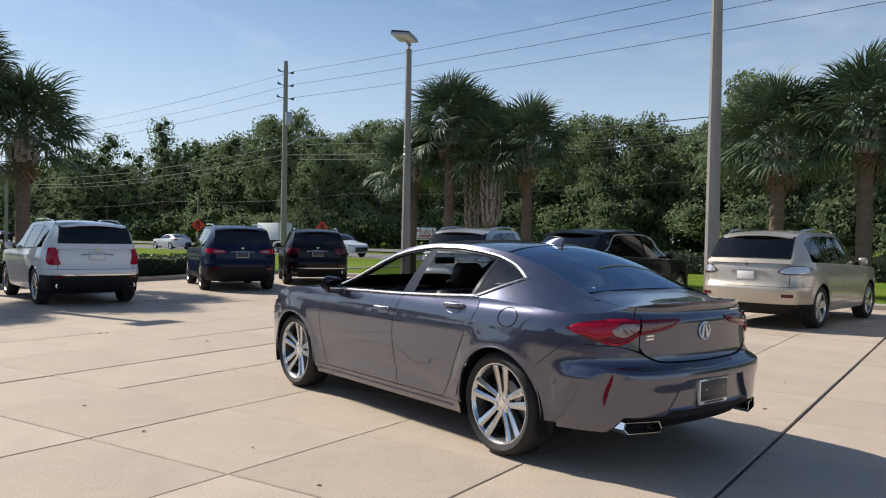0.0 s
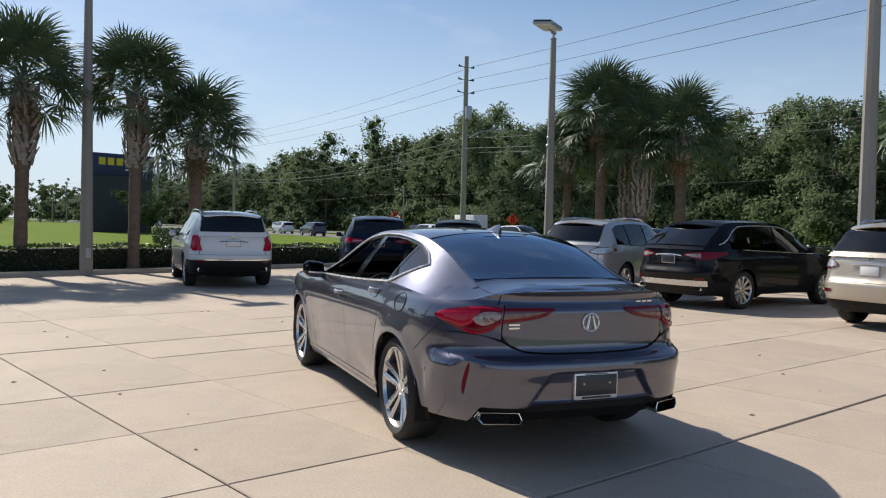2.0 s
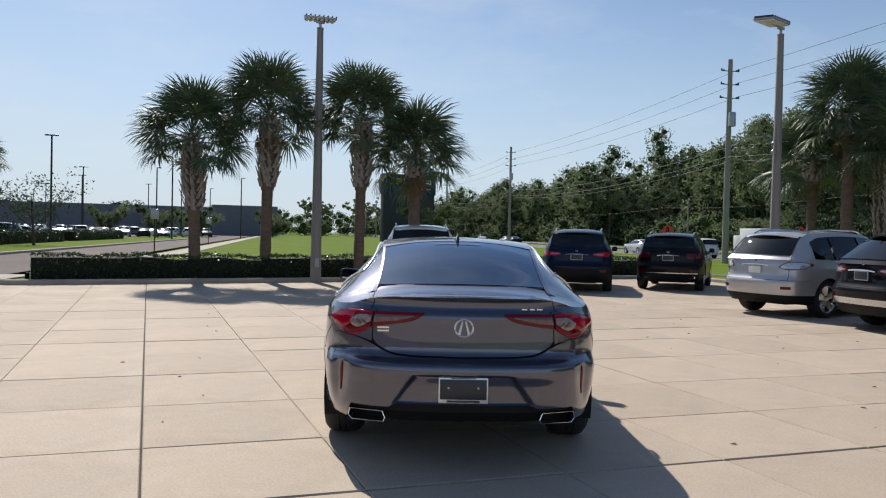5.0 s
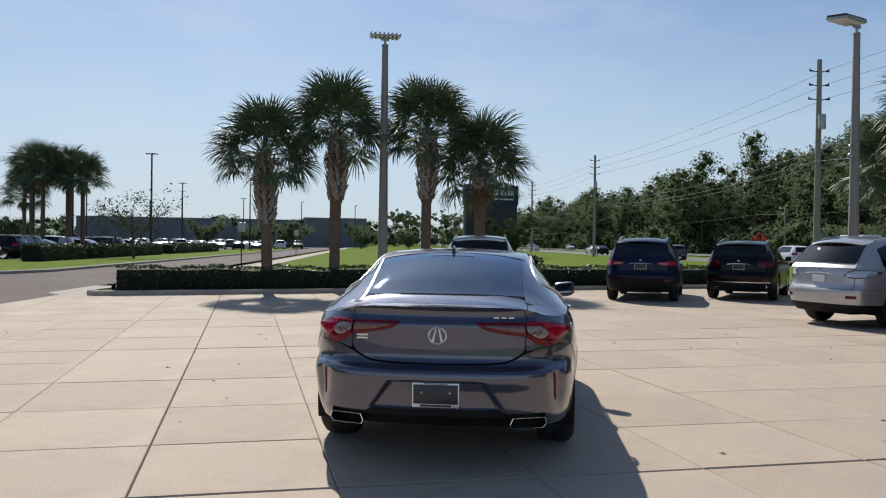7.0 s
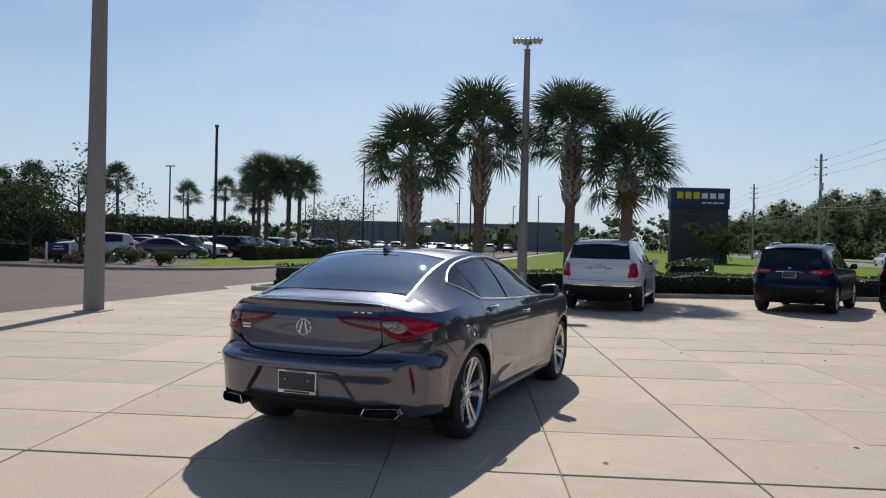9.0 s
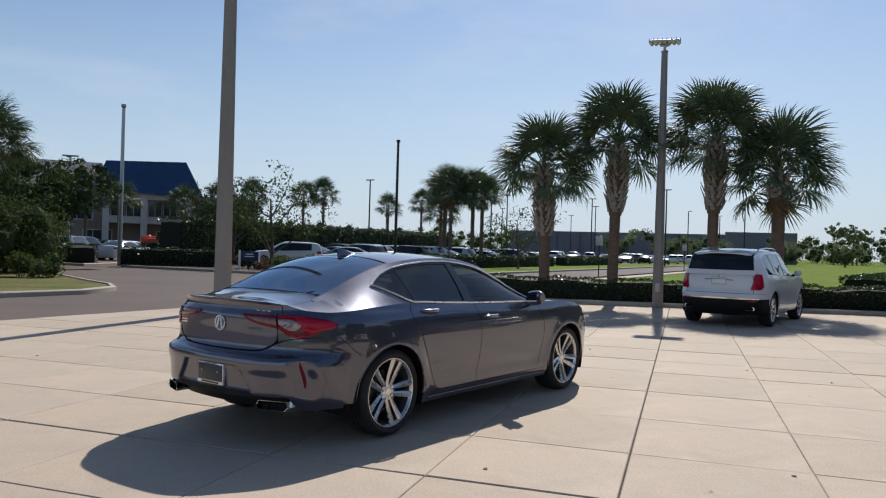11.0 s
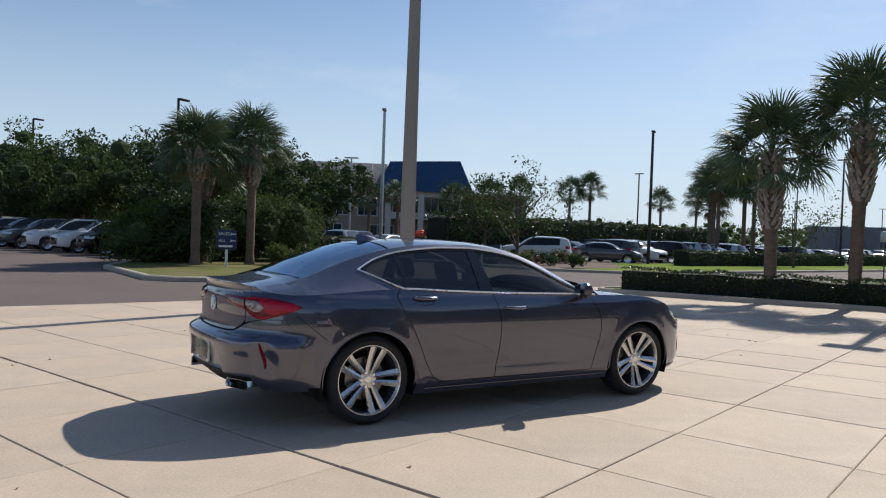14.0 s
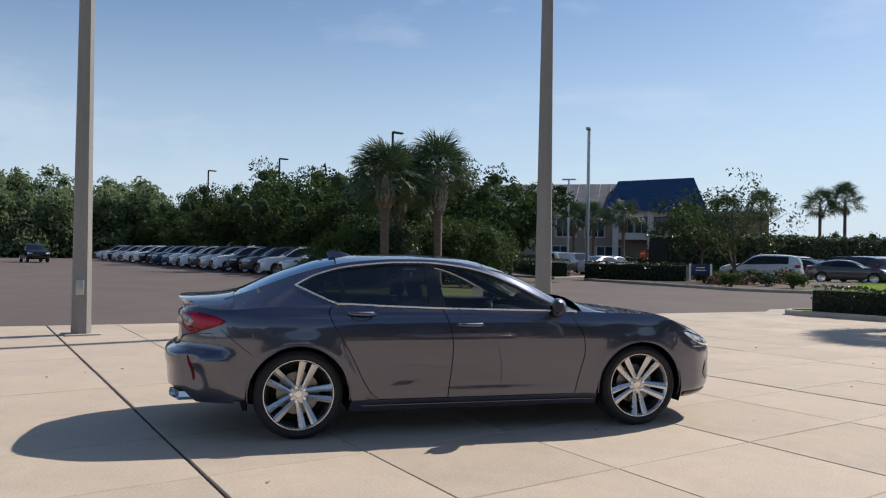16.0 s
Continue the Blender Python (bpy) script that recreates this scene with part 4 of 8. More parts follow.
def sedan_dent(x, y, z):
    """Recesses in the sedan's skin: number plate niche, corner vents, door hollow."""
    d = 0.0
    if x < -2.2:
        half = 0.300 + (0.585 - z) * 0.72
        d += 0.028 * smoothstep(half + 0.008, half - 0.012, y) * smoothstep(0.594, 0.580, z) * smoothstep(0.395, 0.425, z)
    if x < -2.0 and 0.30 < z < 0.70:
        c = 0.765 + (0.56 - z) * 0.18
        d += 0.012 * smoothstep(0.075, 0.0, abs(y - c)) * smoothstep(0.31, 0.52, z) * smoothstep(0.67, 0.62, z)
    if x < -1.9 and 0.30 < z < 0.70:
        d -= 0.020 * smoothstep(0.785, 0.83, y) * smoothstep(0.905, 0.86, y) * smoothstep(0.31, 0.52, z) * smoothstep(0.68, 0.60, z)
    if -1.0 < x < 0.95:
        arch = 0.47 - 0.05 * (x - 0.1) ** 2
        d += 0.017 * math.exp(-((z - arch + 0.07) / 0.06) ** 2) * smoothstep(-1.0, -0.6, x) * smoothstep(0.97, 0.7, x)
    if x > 2.0:
        d += 0.02 * smoothstep(0.60, 0.56, z) * smoothstep(0.33, 0.37, z) * smoothstep(0.40, 0.34, y)
    return d


PLAN = [(-2.455, 0.0), (-2.447, 0.22), (-2.42, 0.45), (-2.36, 0.630), (-2.25, 0.757), (-2.09, 0.845), (-1.88, 0.902), (-1.6, 0.935), (-1.2, 0.946), (-0.7, 0.94), (-0.2, 0.938), (0.3, 0.938), (0.8, 0.94), (1.2, 0.944), (1.5, 0.942), (1.78, 0.922), (1.98, 0.872), (2.13, 0.785), (2.25, 0.66), (2.335, 0.48), (2.385, 0.25), (2.40, 0.0)]
SHOULDER = [1.056, 1.056, 1.054, 1.035, 0.995, 0.985, 0.992, 1.012, 1.03, 1.008, 0.99, 0.98, 0.970, 0.962, 0.945, 0.885, 0.815, 0.765, 0.725, 0.70, 0.69, 0.685]
B = Body(PLAN, [(0.2, 0.14), (0.30, 0.05), (0.40, 0.0), (0.52, -0.008), (0.605, -0.022), (0.645, -0.016), (0.668, 0.02), (0.688, 0.062), (0.73, 0.08), (0.85, 0.085), (0.93, 0.085), (1.0, 0.11), (1.03, 0.105), (1.058, 0.075)],
         [(0.2, -0.07), (0.27, -0.01), (0.32, 0.012), (0.45, 0.008), (0.6, 0.0), (0.67, -0.025), (0.72, -0.06), (0.8, -0.12)],
         [(0.2, -0.075), (0.28, -0.04), (0.36, -0.022), (0.5, -0.014), (0.62, -0.002), (0.76, 0.004), (0.85, -0.003), (0.9, -0.012), (0.96, -0.034), (1.0, -0.06), (1.06, -0.08)],
         SHOULDER,
         [(-2.42, 1.058), (-2.2, 1.062), (-2.0, 1.083), (-1.9, 1.112), (-1.82, 1.147), (-1.63, 1.233), (-1.44, 1.305), (-1.24, 1.366), (-1.0, 1.405), (-0.74, 1.42), (-0.48, 1.424), (-0.22, 1.417), (0.05, 1.394), (0.32, 1.335), (0.6, 1.228), (0.89, 1.085), (1.2, 0.952), (1.35, 0.957), (1.55, 0.952), (1.77, 0.93), (1.95, 0.885), (2.1, 0.83), (2.25, 0.755), (2.385, 0.685)],
         [(-2.0, 0.588, 1.062), (-1.82, 0.576, 1.115), (-1.65, 0.568, 1.180), (-1.46, 0.565, 1.250), (-1.3, 0.568, 1.298), (-1.09, 0.576, 1.345), (-0.87, 0.585, 1.372), (-0.64, 0.59, 1.386), (-0.41, 0.595, 1.387), (-0.17, 0.605, 1.372), (0.07, 0.62, 1.332), (0.32, 0.64, 1.25), (0.57, 0.665, 1.14), (0.84, 0.71, 1.01), (0.96, 0.74, 0.965)],
         (-1.435, 1.435), 0.388, 0.205, 0.335, sedan_dent, crown=4.0)


def seam(x):
    """The rear bumper's upper edge along the flank."""
    return 0.545 + (-1.90 - x) * 0.93 if x < -1.9 else 0.545


def rear_door_edge(z):
    return curve_of([(0.28, -0.80), (0.33, -0.868), (0.42, -0.93), (0.6, -1.02), (0.75, -1.10), (0.9, -1.19), (0.97, -1.215), (1.03, -1.18), (1.1, -1.15)])(z)


def mid_door_edge(z):
    return curve_of([(0.25, -0.262), (0.45, -0.24), (0.7, -0.226), (0.85, -0.25), (1.0, -0.305)])(z)


def front_door_edge(z):
    return curve_of([(0.25, 0.83), (0.45, 0.872), (0.65, 0.915), (0.75, 0.905), (0.88, 0.84), (0.98, 0.755)])(z)


G = 0.0038
t19, tc = B.t(-1.93), B.ty(0.57)
door_top = lambda x: B.sh(B.t(x))
DOOR_Z = 0.292
for s, sd in ((1, "left"), (-1, "right")):
    def put(name, bm, mat, label="", sharp=40, parent=sedan):
        if s < 0:
            for v in bm.verts:
                v.co.y = -v.co.y
        return part(name, bm, mat, parent, label, sharp=sharp)
    bm = bmesh.new()
    B.patch(bm, lambda z: mid_door_edge(z) + G, lambda z: front_door_edge(z) - G, lambda x: DOOR_Z, door_top, 40, 26)
    fdoor = put("front_door", bm, GREY)
    bm = bmesh.new()
    B.patch(bm, lambda z: rear_door_edge(z) + G, lambda z: mid_door_edge(z) - G, lambda x: DOOR_Z, door_top, 34, 26)
    rdoor = put("rear_door", bm, GREY)
    bm = bmesh.new()
    B.patch(bm, lambda z: front_door_edge(z) + G, lambda z: 1.83, lambda x: max(B.low(x), 0.285), door_top, 70, 24)
    put("front_fender", bm, GREY)
    # quarter panel: under the shoulder, round the arch, up to the lamp
    bm = bmesh.new()
    B.patch(bm, lambda z: -1.90, lambda z: rear_door_edge(z) - G, lambda x: max(B.low(x), 0.546 if x < -1.785 else 0.285), door_top, 60, 28)
    ta, tb = B.ty(0.606), B.t(-1.90)
    B.tpatch(bm, B.ty(0.569), ta, lambda t: curve_of([(0.56, 0.772), (0.61, 0.785)])(B.Y(t)), lambda t: 0.971, 5, 12)
    B.tpatch(bm, ta, tb, lambda t: max(seam(B.X(t)) + 0.001, 0.545) if B.X(t) > -2.15 else curve_of([(0.57, 0.774), (0.68, 0.80), (0.80, 0.81), (0.88, 0.785)])(B.Y(t)), lambda t: B.sh(t), 26, 18)
    tq = B.t(-1.98)
    B.deck(bm, B.ty(0.66), tq, lambda y: min(0.578 / max(y, 0.578), 1), lambda y: 1.0, 24, 8)
    # rear pillar, from the shoulder to the roof rail behind the side glass
    hi = lambda x: B.rz(x)
    B.cab_patch(bm, span(-2.0, -1.462, 16), lambda x: B.cab(x, 0).z, hi, 8)
    dlo_lo = curve_of([(-1.462, 1.172), (-1.40, 1.145), (-1.30, 1.10), (-1.20, 1.056), (-1.15, 1.040)])
    B.cab_patch(bm, span(-1.462, -1.15, 12), lambda x: B.cab(x, 0).z, lambda x: dlo_lo(x), 4)
    B.patch(bm, lambda z: -1.98, lambda z: -1.765, lambda x: max(B.low(x, 0.004), 0.46), lambda x: 0.66, 12, 10, off=-0.003)
    put("quarter_panel", bm, GREY)
    # roof side rail above the side glass
    dlo_hi = curve_of([(-1.462, 1.172), (-1.38, 1.215), (-1.30, 1.252), (-1.09, 1.313), (-0.87, 1.343), (-0.64, 1.360), (-0.41, 1.362), (-0.17, 1.342), (0.07, 1.298), (0.32, 1.206), (0.57, 1.082), (0.75, 1.002), (0.84, 0.968)])
    bm = bmesh.new()
    B.cab_patch(bm, span(-1.462, 0.84, 50) + [0.90, 0.955], lambda x: min(dlo_hi(x), hi(x)) if x < 0.84 else B.cab(x, 0).z, hi, 3)
    put("roof_rail", bm, GREY)
    # rocker panel
    bm = bmesh.new()
    B.patch(bm, lambda z: -1.035, lambda z: 1.035, lambda x: 0.2, lambda x: 0.287, 30, 6, off=0.004)
    put("rocker_panel", bm, GREY, "grey sill panel with a bright edge")
    bm = bmesh.new()
    tube(bm, [B.p(B.t(x), 0.243, 0.012) for x in span(-0.95, 1.0, 20)], 0.004, 5)
    put("sill_moulding", bm, GREY)
    # side glass with pillars and bright trim
    belt = lambda x: B.cab(x, 0).z + 0.014
    up = lambda x: dlo_hi(x) - 0.006
    if s < 0:
        bm = bmesh.new()
        B.cab_patch(bm, span(-0.335, 0.80, 30), belt, lambda x: max(up(x), belt(x)), 8, -0.012)
        g1 = put("front_window", bm, M["glass_clear"], "closed lightly tinted side window")
        bm = bmesh.new()
        B.cab_patch(bm, span(-1.09, -0.40, 20), lambda x: max(belt(x), dlo_lo(x) if x < -1.15 else 0), up, 8, -0.012)
        g2 = put("rear_window", bm, M["glass_side"], "closed dark tinted side window")
    else:
        for x0, x1, nm in ((-0.335, 0.80, "front_window"), (-1.09, -0.40, "rear_window")):
            bm = bmesh.new()
            B.cab_patch(bm, span(x0, x1, 20), lambda x: belt(x) - 0.02, lambda x: belt(x) + 0.006, 2, -0.02)
            put(nm, bm, M["glass_clear"], "lowered side window, only its edge showing")
    bm = bmesh.new()
    B.cab_patch(bm, span(-1.44, -1.115, 14), lambda x: max(belt(x), dlo_lo(x) + 0.008) if x < -1.15 else belt(x), lambda x: max(up(x), dlo_lo(x) + 0.008 if x < -1.15 else 0), 6, -0.008)
    put("quarter_window", bm, M["glass_side"], "small fixed tinted quarter window")
    for xa, xb, ya, yb, nm in ((-0.328, -0.412, -0.27, -0.412, "door_pillar"), (-1.09, -1.125, -1.08, -1.115, "window_divider")):
        bm = bmesh.new()
        rows = []
        for k in range(9):
            f = k / 8
            x0, x1 = ya + (xa - ya) * f, yb + (xb - yb) * f
            rows.append([B.cab_at(x, belt(x) + (up(x) - belt(x)) * f, -0.004) for x in span(x1, x0, 3)])
        sheet(bm, rows)
        put(nm, bm, M["gloss_black"])
    bm = bmesh.new()
    xs = span(-1.44, 0.835, 56)
    sheet(bm, [[B.cab_at(x, max(dlo_hi(x) - d, B.cab(x, 0).z + 0.004), o) for d, o in ((-0.004, -0.002), (0.024, -0.004), (0.03, -0.02), (0.02, -0.07))] for x in xs])
    put("window_frame", bm, M["gloss_black"], "black inner window frame")
    trim = [B.cab_at(x, dlo_hi(x), 0.009) for x in span(-1.462, 0.845, 60)]
    trim += [B.cab(x, 0, 0.011) + Vector((0, 0, 0.008)) for x in span(0.84, -1.15, 40)]
    trim += [B.cab_at(x, dlo_lo(x), 0.010) for x in span(-1.16, -1.455, 12)]
    bm = bmesh.new()
    tube(bm, trim, 0.0075, 6, closed=True)
    put("window_trim", bm, M["satin"], "bright chrome window surround")
    # door handles in shallow cups
    for hx, hz, door in ((-0.965, 0.957, rdoor), (-0.085, 0.868, fdoor)):
        t0 = B.t(hx)
        bm = bmesh.new()
        tube(bm, [B.p(B.t(hx + dx), hz + 0.004 - 0.05 * (dx / 0.12) * 0.1, o) for dx, o in ((-0.115, 0.004), (-0.09, 0.022), (-0.03, 0.03), (0.04, 0.03), (0.085, 0.024), (0.115, 0.004))], [0.006, 0.012, 0.015, 0.015, 0.012, 0.006], 8)
        put("door_handle", bm, GREY, "grey pull handle with a bright edge", parent=door)
        bm = bmesh.new()
        tube(bm, [B.p(B.t(hx + dx), hz + 0.013, o) for dx, o in ((-0.100, 0.020), (-0.03, 0.036), (0.04, 0.036), (0.095, 0.022))], 0.0075, 6)
        put("handle_strip", bm, M["satin"], parent=door)
        bm = bmesh.new()
        ring = [[B.p(B.t(hx + r * 0.088 * math.cos(a)), hz - 0.012 + r * 0.040 * math.sin(a), o) for a in span(0, 2 * math.pi, 24)] for r, o in ((1.0, 0.0035), (0.9, 0.001), (0.6, -0.018), (0.05, -0.022))]
        sheet(bm, ring)
        put("handle_cup", bm, GREY, parent=door)
    # mirror
    mir = new("wing_mirror")
    mir.parent = sedan
    bm = bmesh.new()
    rows = []
    for k in range(9):
        f = k / 8
        yy = 0.90 + 0.185 * f
        h, d = 0.078 * math.sqrt(max(1 - (1.55 * f - 0.65) ** 4, 0.02)), 0.115 * (1 - 0.35 * f * f)
        xc, zc = 0.66 - 0.07 * f, 1.005 + 0.02 * f
        rows.append([(xc + d * 0.9 * math.cos(a) if math.cos(a) > 0 else xc + d * 0.45 * math.cos(a), yy, zc + h * math.sin(a) * (0.95 + 0.1 * math.cos(a))) for a in span(0, 2 * math.pi, 18)])
    vs = sheet(bm, rows)
    bm.faces.new([v for v in vs[-1][:-1]])
    put("mirror_housing", bm, M["gloss_black"] if s > 0 else GREY, "glossy wing mirror housing", parent=mir)
    bm = bmesh.new()
    sheet(bm, [[(0.595 - 0.07 * f + 0.004, 0.91 + 0.15 * f, 1.005 + 0.02 * f + z) for f in (0, 0.5, 1)] for z in (-0.058, 0.058)])
    put("mirror_glass", bm, M["chrome"], "mirror glass", parent=mir)
    bm = bmesh.new()
    tube(bm, [(0.70, 0.80, 0.955), (0.68, 0.86, 0.965), (0.66, 0.91, 0.985)], [0.03, 0.026, 0.03], 8)
    put("mirror_foot", bm, M["gloss_black"], parent=mir)
    # tail lamp: red outer part on the flank, clear core, dark red arm on the lid
    lamp = new("tail_lamp")
    lamp.parent = sedan
    ft = B.t(-2.03)

    def strip(rows, off, n=8):
        """rows of (t, low, high), laid proud on the skin with a rim."""
        b = bmesh.new()
        tt, lo, hi2 = [r[0] for r in rows], curve_of([(r[0], r[1]) for r in rows]), curve_of([(r[0], r[2]) for r in rows])
        pts = span(tt[0], tt[-1], 28)
        grid = []
        for t in pts:
            col = [B.p(t, lo(t), -0.01)] + [B.p(t, lo(t) + (hi2(t) - lo(t)) * j / n, off * (1 if 0 < j < n else 0.6)) for j in range(n + 1)] + [B.p(t, hi2(t), -0.01)]
            grid.append(col)
        sheet(b, grid)
        return b
    ty = B.ty
    put("red_lens", strip([(ty(0.575), 0.862, 0.958), (ty(0.635), 0.822, 0.966), (ty(0.70), 0.803, 0.965), (ty(0.765), 0.824, 0.955), (ty(0.83), 0.862, 0.936), (ft, 0.896, 0.905)], 0.010), M["lamp_deep"], "deep red wrap-round lens", parent=lamp)
    put("outer_lens", strip([(ty(0.690), 0.935, 0.951), (ty(0.720), 0.860, 0.950), (ty(0.765), 0.836, 0.946), (ty(0.80), 0.856, 0.938), (ty(0.85), 0.878, 0.922), (B.t(-2.06), 0.897, 0.906)], 0.0135, 6), M["lamp_red"], "red outer lens", parent=lamp)
    put("upper_band", strip([(ty(0.577), 0.944, 0.956), (ty(0.66), 0.949, 0.963), (ty(0.74), 0.943, 0.960)], 0.0135, 4), M["lamp_red"], parent=lamp)
    put("lower_band", strip([(ty(0.577), 0.864, 0.878), (ty(0.635), 0.825, 0.840), (ty(0.70), 0.806, 0.822), (ty(0.75), 0.82, 0.838)], 0.0135, 4), M["lamp_red"], parent=lamp)
    put("clear_lens", strip([(ty(0.580), 0.896, 0.934), (ty(0.62), 0.868, 0.938), (ty(0.660), 0.852, 0.936), (ty(0.695), 0.862, 0.922), (ty(0.714), 0.886, 0.898)], 0.0145, 6), M["lamp_clear"], "clear inner lens", parent=lamp)
    for a, b in ((0.60, 0.018), (0.635, 0.024)):
        put("lamp_fin", strip([(ty(a), 0.893 - b, 0.895 - b * 0.4), (ty(a + 0.035), 0.890 - b * 0.3, 0.903 + b * 0.6)], 0.0175, 3), M["lamp_smoke"], parent=lamp)
    put("lid_lens", strip([(ty(0.255), 0.945, 0.957), (ty(0.32), 0.908, 0.959), (ty(0.44), 0.884, 0.960), (ty(0.565), 0.866, 0.959)], 0.009), M["lamp_deep"], "dark red inner lens", parent=lamp)
    put("lid_clear_lens", strip([(ty(0.315), 0.930, 0.943), (ty(0.42), 0.905, 0.945), (ty(0.563), 0.888, 0.944)], 0.013, 4), M["lamp_smoke"], parent=lamp)
    # joint between the bumper and the wing, from the lamp to the arch
    bm = bmesh.new()
    tube(bm, [B.p(B.t(-2.08 + 0.29 * k / 12), 0.842 - 0.185 * k / 12, -0.0005) for k in range(13)], 0.003, 5)
    put("bumper_joint", bm, M["black"])
    # upright reflector in the corner vent
    bm = bmesh.new()
    rows = []
    for z in span(0.452, 0.640, 12):
        y0, wide = 0.768 + (0.56 - z) * 0.14, 0.015 * math.sqrt(max(1 - ((z - 0.546) / 0.096) ** 2, 0.02))
        rows.append([B.p(B.ty(y0 + wide * k), z, o) for k, o in ((-0.1, -0.016), (0.0, 0.003), (0.5, 0.005), (1.0, 0.004), (1.1, -0.016))])
    sheet(bm, rows)
    put("reflector", bm, M["reflector"], "upright slanting red reflector")
    # exhaust finisher: a chrome six-sided ring with a dark bore
    ex = new("exhaust_tip")
    ex.parent = sedan
    hexa = [(-0.115, -0.008), (-0.105, -0.032), (0.095, -0.036), (0.118, -0.008), (0.108, 0.034), (-0.098, 0.034)]
    bm = bmesh.new()
    rows = []
    for k, (xx, g) in enumerate(((-2.27, 0.95), (-2.40, 1.0), (-2.408, 0.985), (-2.408, 0.94), (-2.392, 0.925), (-2.17, 0.9))):
        rows.append([(xx + 0.09 * ((a + 0.115) / 0.23), 0.588 + a * g * 1.03, 0.326 + c * g * 0.98) for a, c in hexa + hexa[:1]])
    sheet(bm, rows)
    put("finisher", bm, M["chrome"], "six-sided chrome exhaust finisher", sharp=20, parent=ex)
    bm = bmesh.new()
    bm.faces.new([bm.verts.new((-2.30 + 0.09 * ((a + 0.115) / 0.23), 0.588 + a * 0.88, 0.326 + c * 0.88)) for a, c in hexa])
    put("bore", bm, M["black"], parent=ex)
    # headlamp and front corner
    hl = new("headlamp")
    hl.parent = sedan
    put("lens", strip([(B.t(1.90), 0.785, 0.80), (B.t(1.99), 0.715, 0.795), (B.t(2.10), 0.665, 0.768), (B.t(2.22), 0.64, 0.728), (B.t(2.33), 0.635, 0.695)], 0.008), M["gloss_black"], "dark headlamp housing", parent=hl)
    put("lens", strip([(B.t(1.915), 0.782, 0.792), (B.t(1.99), 0.735, 0.785), (B.t(2.08), 0.705, 0.762), (B.t(2.15), 0.70, 0.735)], 0.0125, 5), M["head_lens"], "clear headlamp lens", parent=hl)
    put("lens", strip([(B.t(2.17), 0.672, 0.722), (B.t(2.24), 0.655, 0.705), (B.t(2.31), 0.65, 0.685)], 0.0125, 5), M["head_lens"], parent=hl)
    put("running_light", strip([(B.t(2.0), 0.718, 0.727), (B.t(2.12), 0.668, 0.678), (B.t(2.3), 0.638, 0.645)], 0.014, 3), M["white"], parent=hl)
    put("corner_intake", strip([(B.t(2.13), 0.40, 0.44), (B.t(2.18), 0.35, 0.52), (B.t(2.27), 0.34, 0.54)], 0.005), M["gloss_black"], "dark corner air intake")
    put("front_lip", strip([(B.t(1.9), 0.235, 0.262), (B.t(2.1), 0.225, 0.262), (B.t(2.3), 0.225, 0.262)], 0.012, 4), M["gloss_black"])
    bm = bmesh.new()
    tube(bm, [B.p(B.t(x), 0.66 + (2.0 - x) * 0.05, 0.004) for x in span(1.98, 2.1, 5)], 0.006, 5)
    put("side_marker", bm, M["lamp_clear"])
    # wheels and arches
    for ax in (-1.435, 1.435):
        wheel(sedan, ax, s * 0.80, 0.343, 0.343, 0.262, 0.25, "twin")
        bm = bmesh.new()
        sheet(bm, [[(ax + 0.40 * math.cos(a), y, 0.335 + 0.40 * math.sin(a)) for a in span(-0.35, math.pi + 0.35, 24)] for y in (0.45, 0.915)])
        vs = [bm.verts.new((ax + 0.40 * math.cos(a), 0.45, 0.335 + 0.40 * math.sin(a))) for a in span(-0.35, math.pi + 0.35, 24)]
        bm.faces.new(vs)
        put("wheel_arch_liner", bm, M["black"])
        bm = bmesh.new()
        lip = []
        for a in span(-0.12, math.pi + 0.12, 40):
            x, z = ax + B.arch * math.cos(a), B.wz + B.arch * math.sin(a)
            lip.append(B.p(B.t(x), max(z, 0.27), -0.004))
        tube(bm, lip, 0.007, 6)
        put("arch_lip", bm, GREY)

# full-width skin: bumpers, boot lid, bonnet, roof, glass
bm = bmesh.new()
bump_hi = lambda t: curve_of([(0.0, 0.684), (0.30, 0.688), (0.42, 0.696), (0.50, 0.722), (0.56, 0.755), (0.68, 0.795), (0.80, 0.805), (0.88, 0.78)])(B.Y(t)) if B.X(t) < -2.15 else seam(B.X(t)) - 0.001
B.tpatch(bm, 0.0, B.t(-1.93), lambda t: 0.408 - 0.02 * smoothstep(0.42, 0.475, B.Y(t)) - 0.105 * smoothstep(0.70, 0.76, B.Y(t)), bump_hi, 110, 44)
tl = B.t(-1.93)
B.patch(bm, lambda z: -1.93, lambda z: -1.785, lambda x: max(B.low(x), 0.31), lambda x: 0.545, 8, 8)
flip(bm)
part("rear_bumper", bm, GREY, sedan, "grey rear bumper with a plate recess")
bm = bmesh.new()
B.tpatch(bm, 0.0, B.t(-1.79), lambda t: 0.285, lambda t: 0.43, 60, 8, -0.07)
flip(bm)
part("rear_valance", bm, M["black"], sedan, "black lower valance")
bm = bmesh.new()
lid_lo = lambda t: curve_of([(0.0, 0.694), (0.30, 0.699), (0.42, 0.709), (0.47, 0.724), (0.51, 0.742), (0.54, 0.764), (0.562, 0.795), (0.60, 0.825)])(B.Y(t))
B.tpatch(bm, 0.0, B.ty(0.562), lid_lo, lambda t: 0.972, 50, 22)
B.tpatch(bm, 0.0, B.ty(0.60), lambda t: 0.972, lambda t: B.sh(t), 50, 8)
B.deck(bm, 0.0, B.t(-1.98), lambda y: 0.0, lambda y: min(0.573 / max(y, 0.573), 1), 30, 16)
flip(bm)
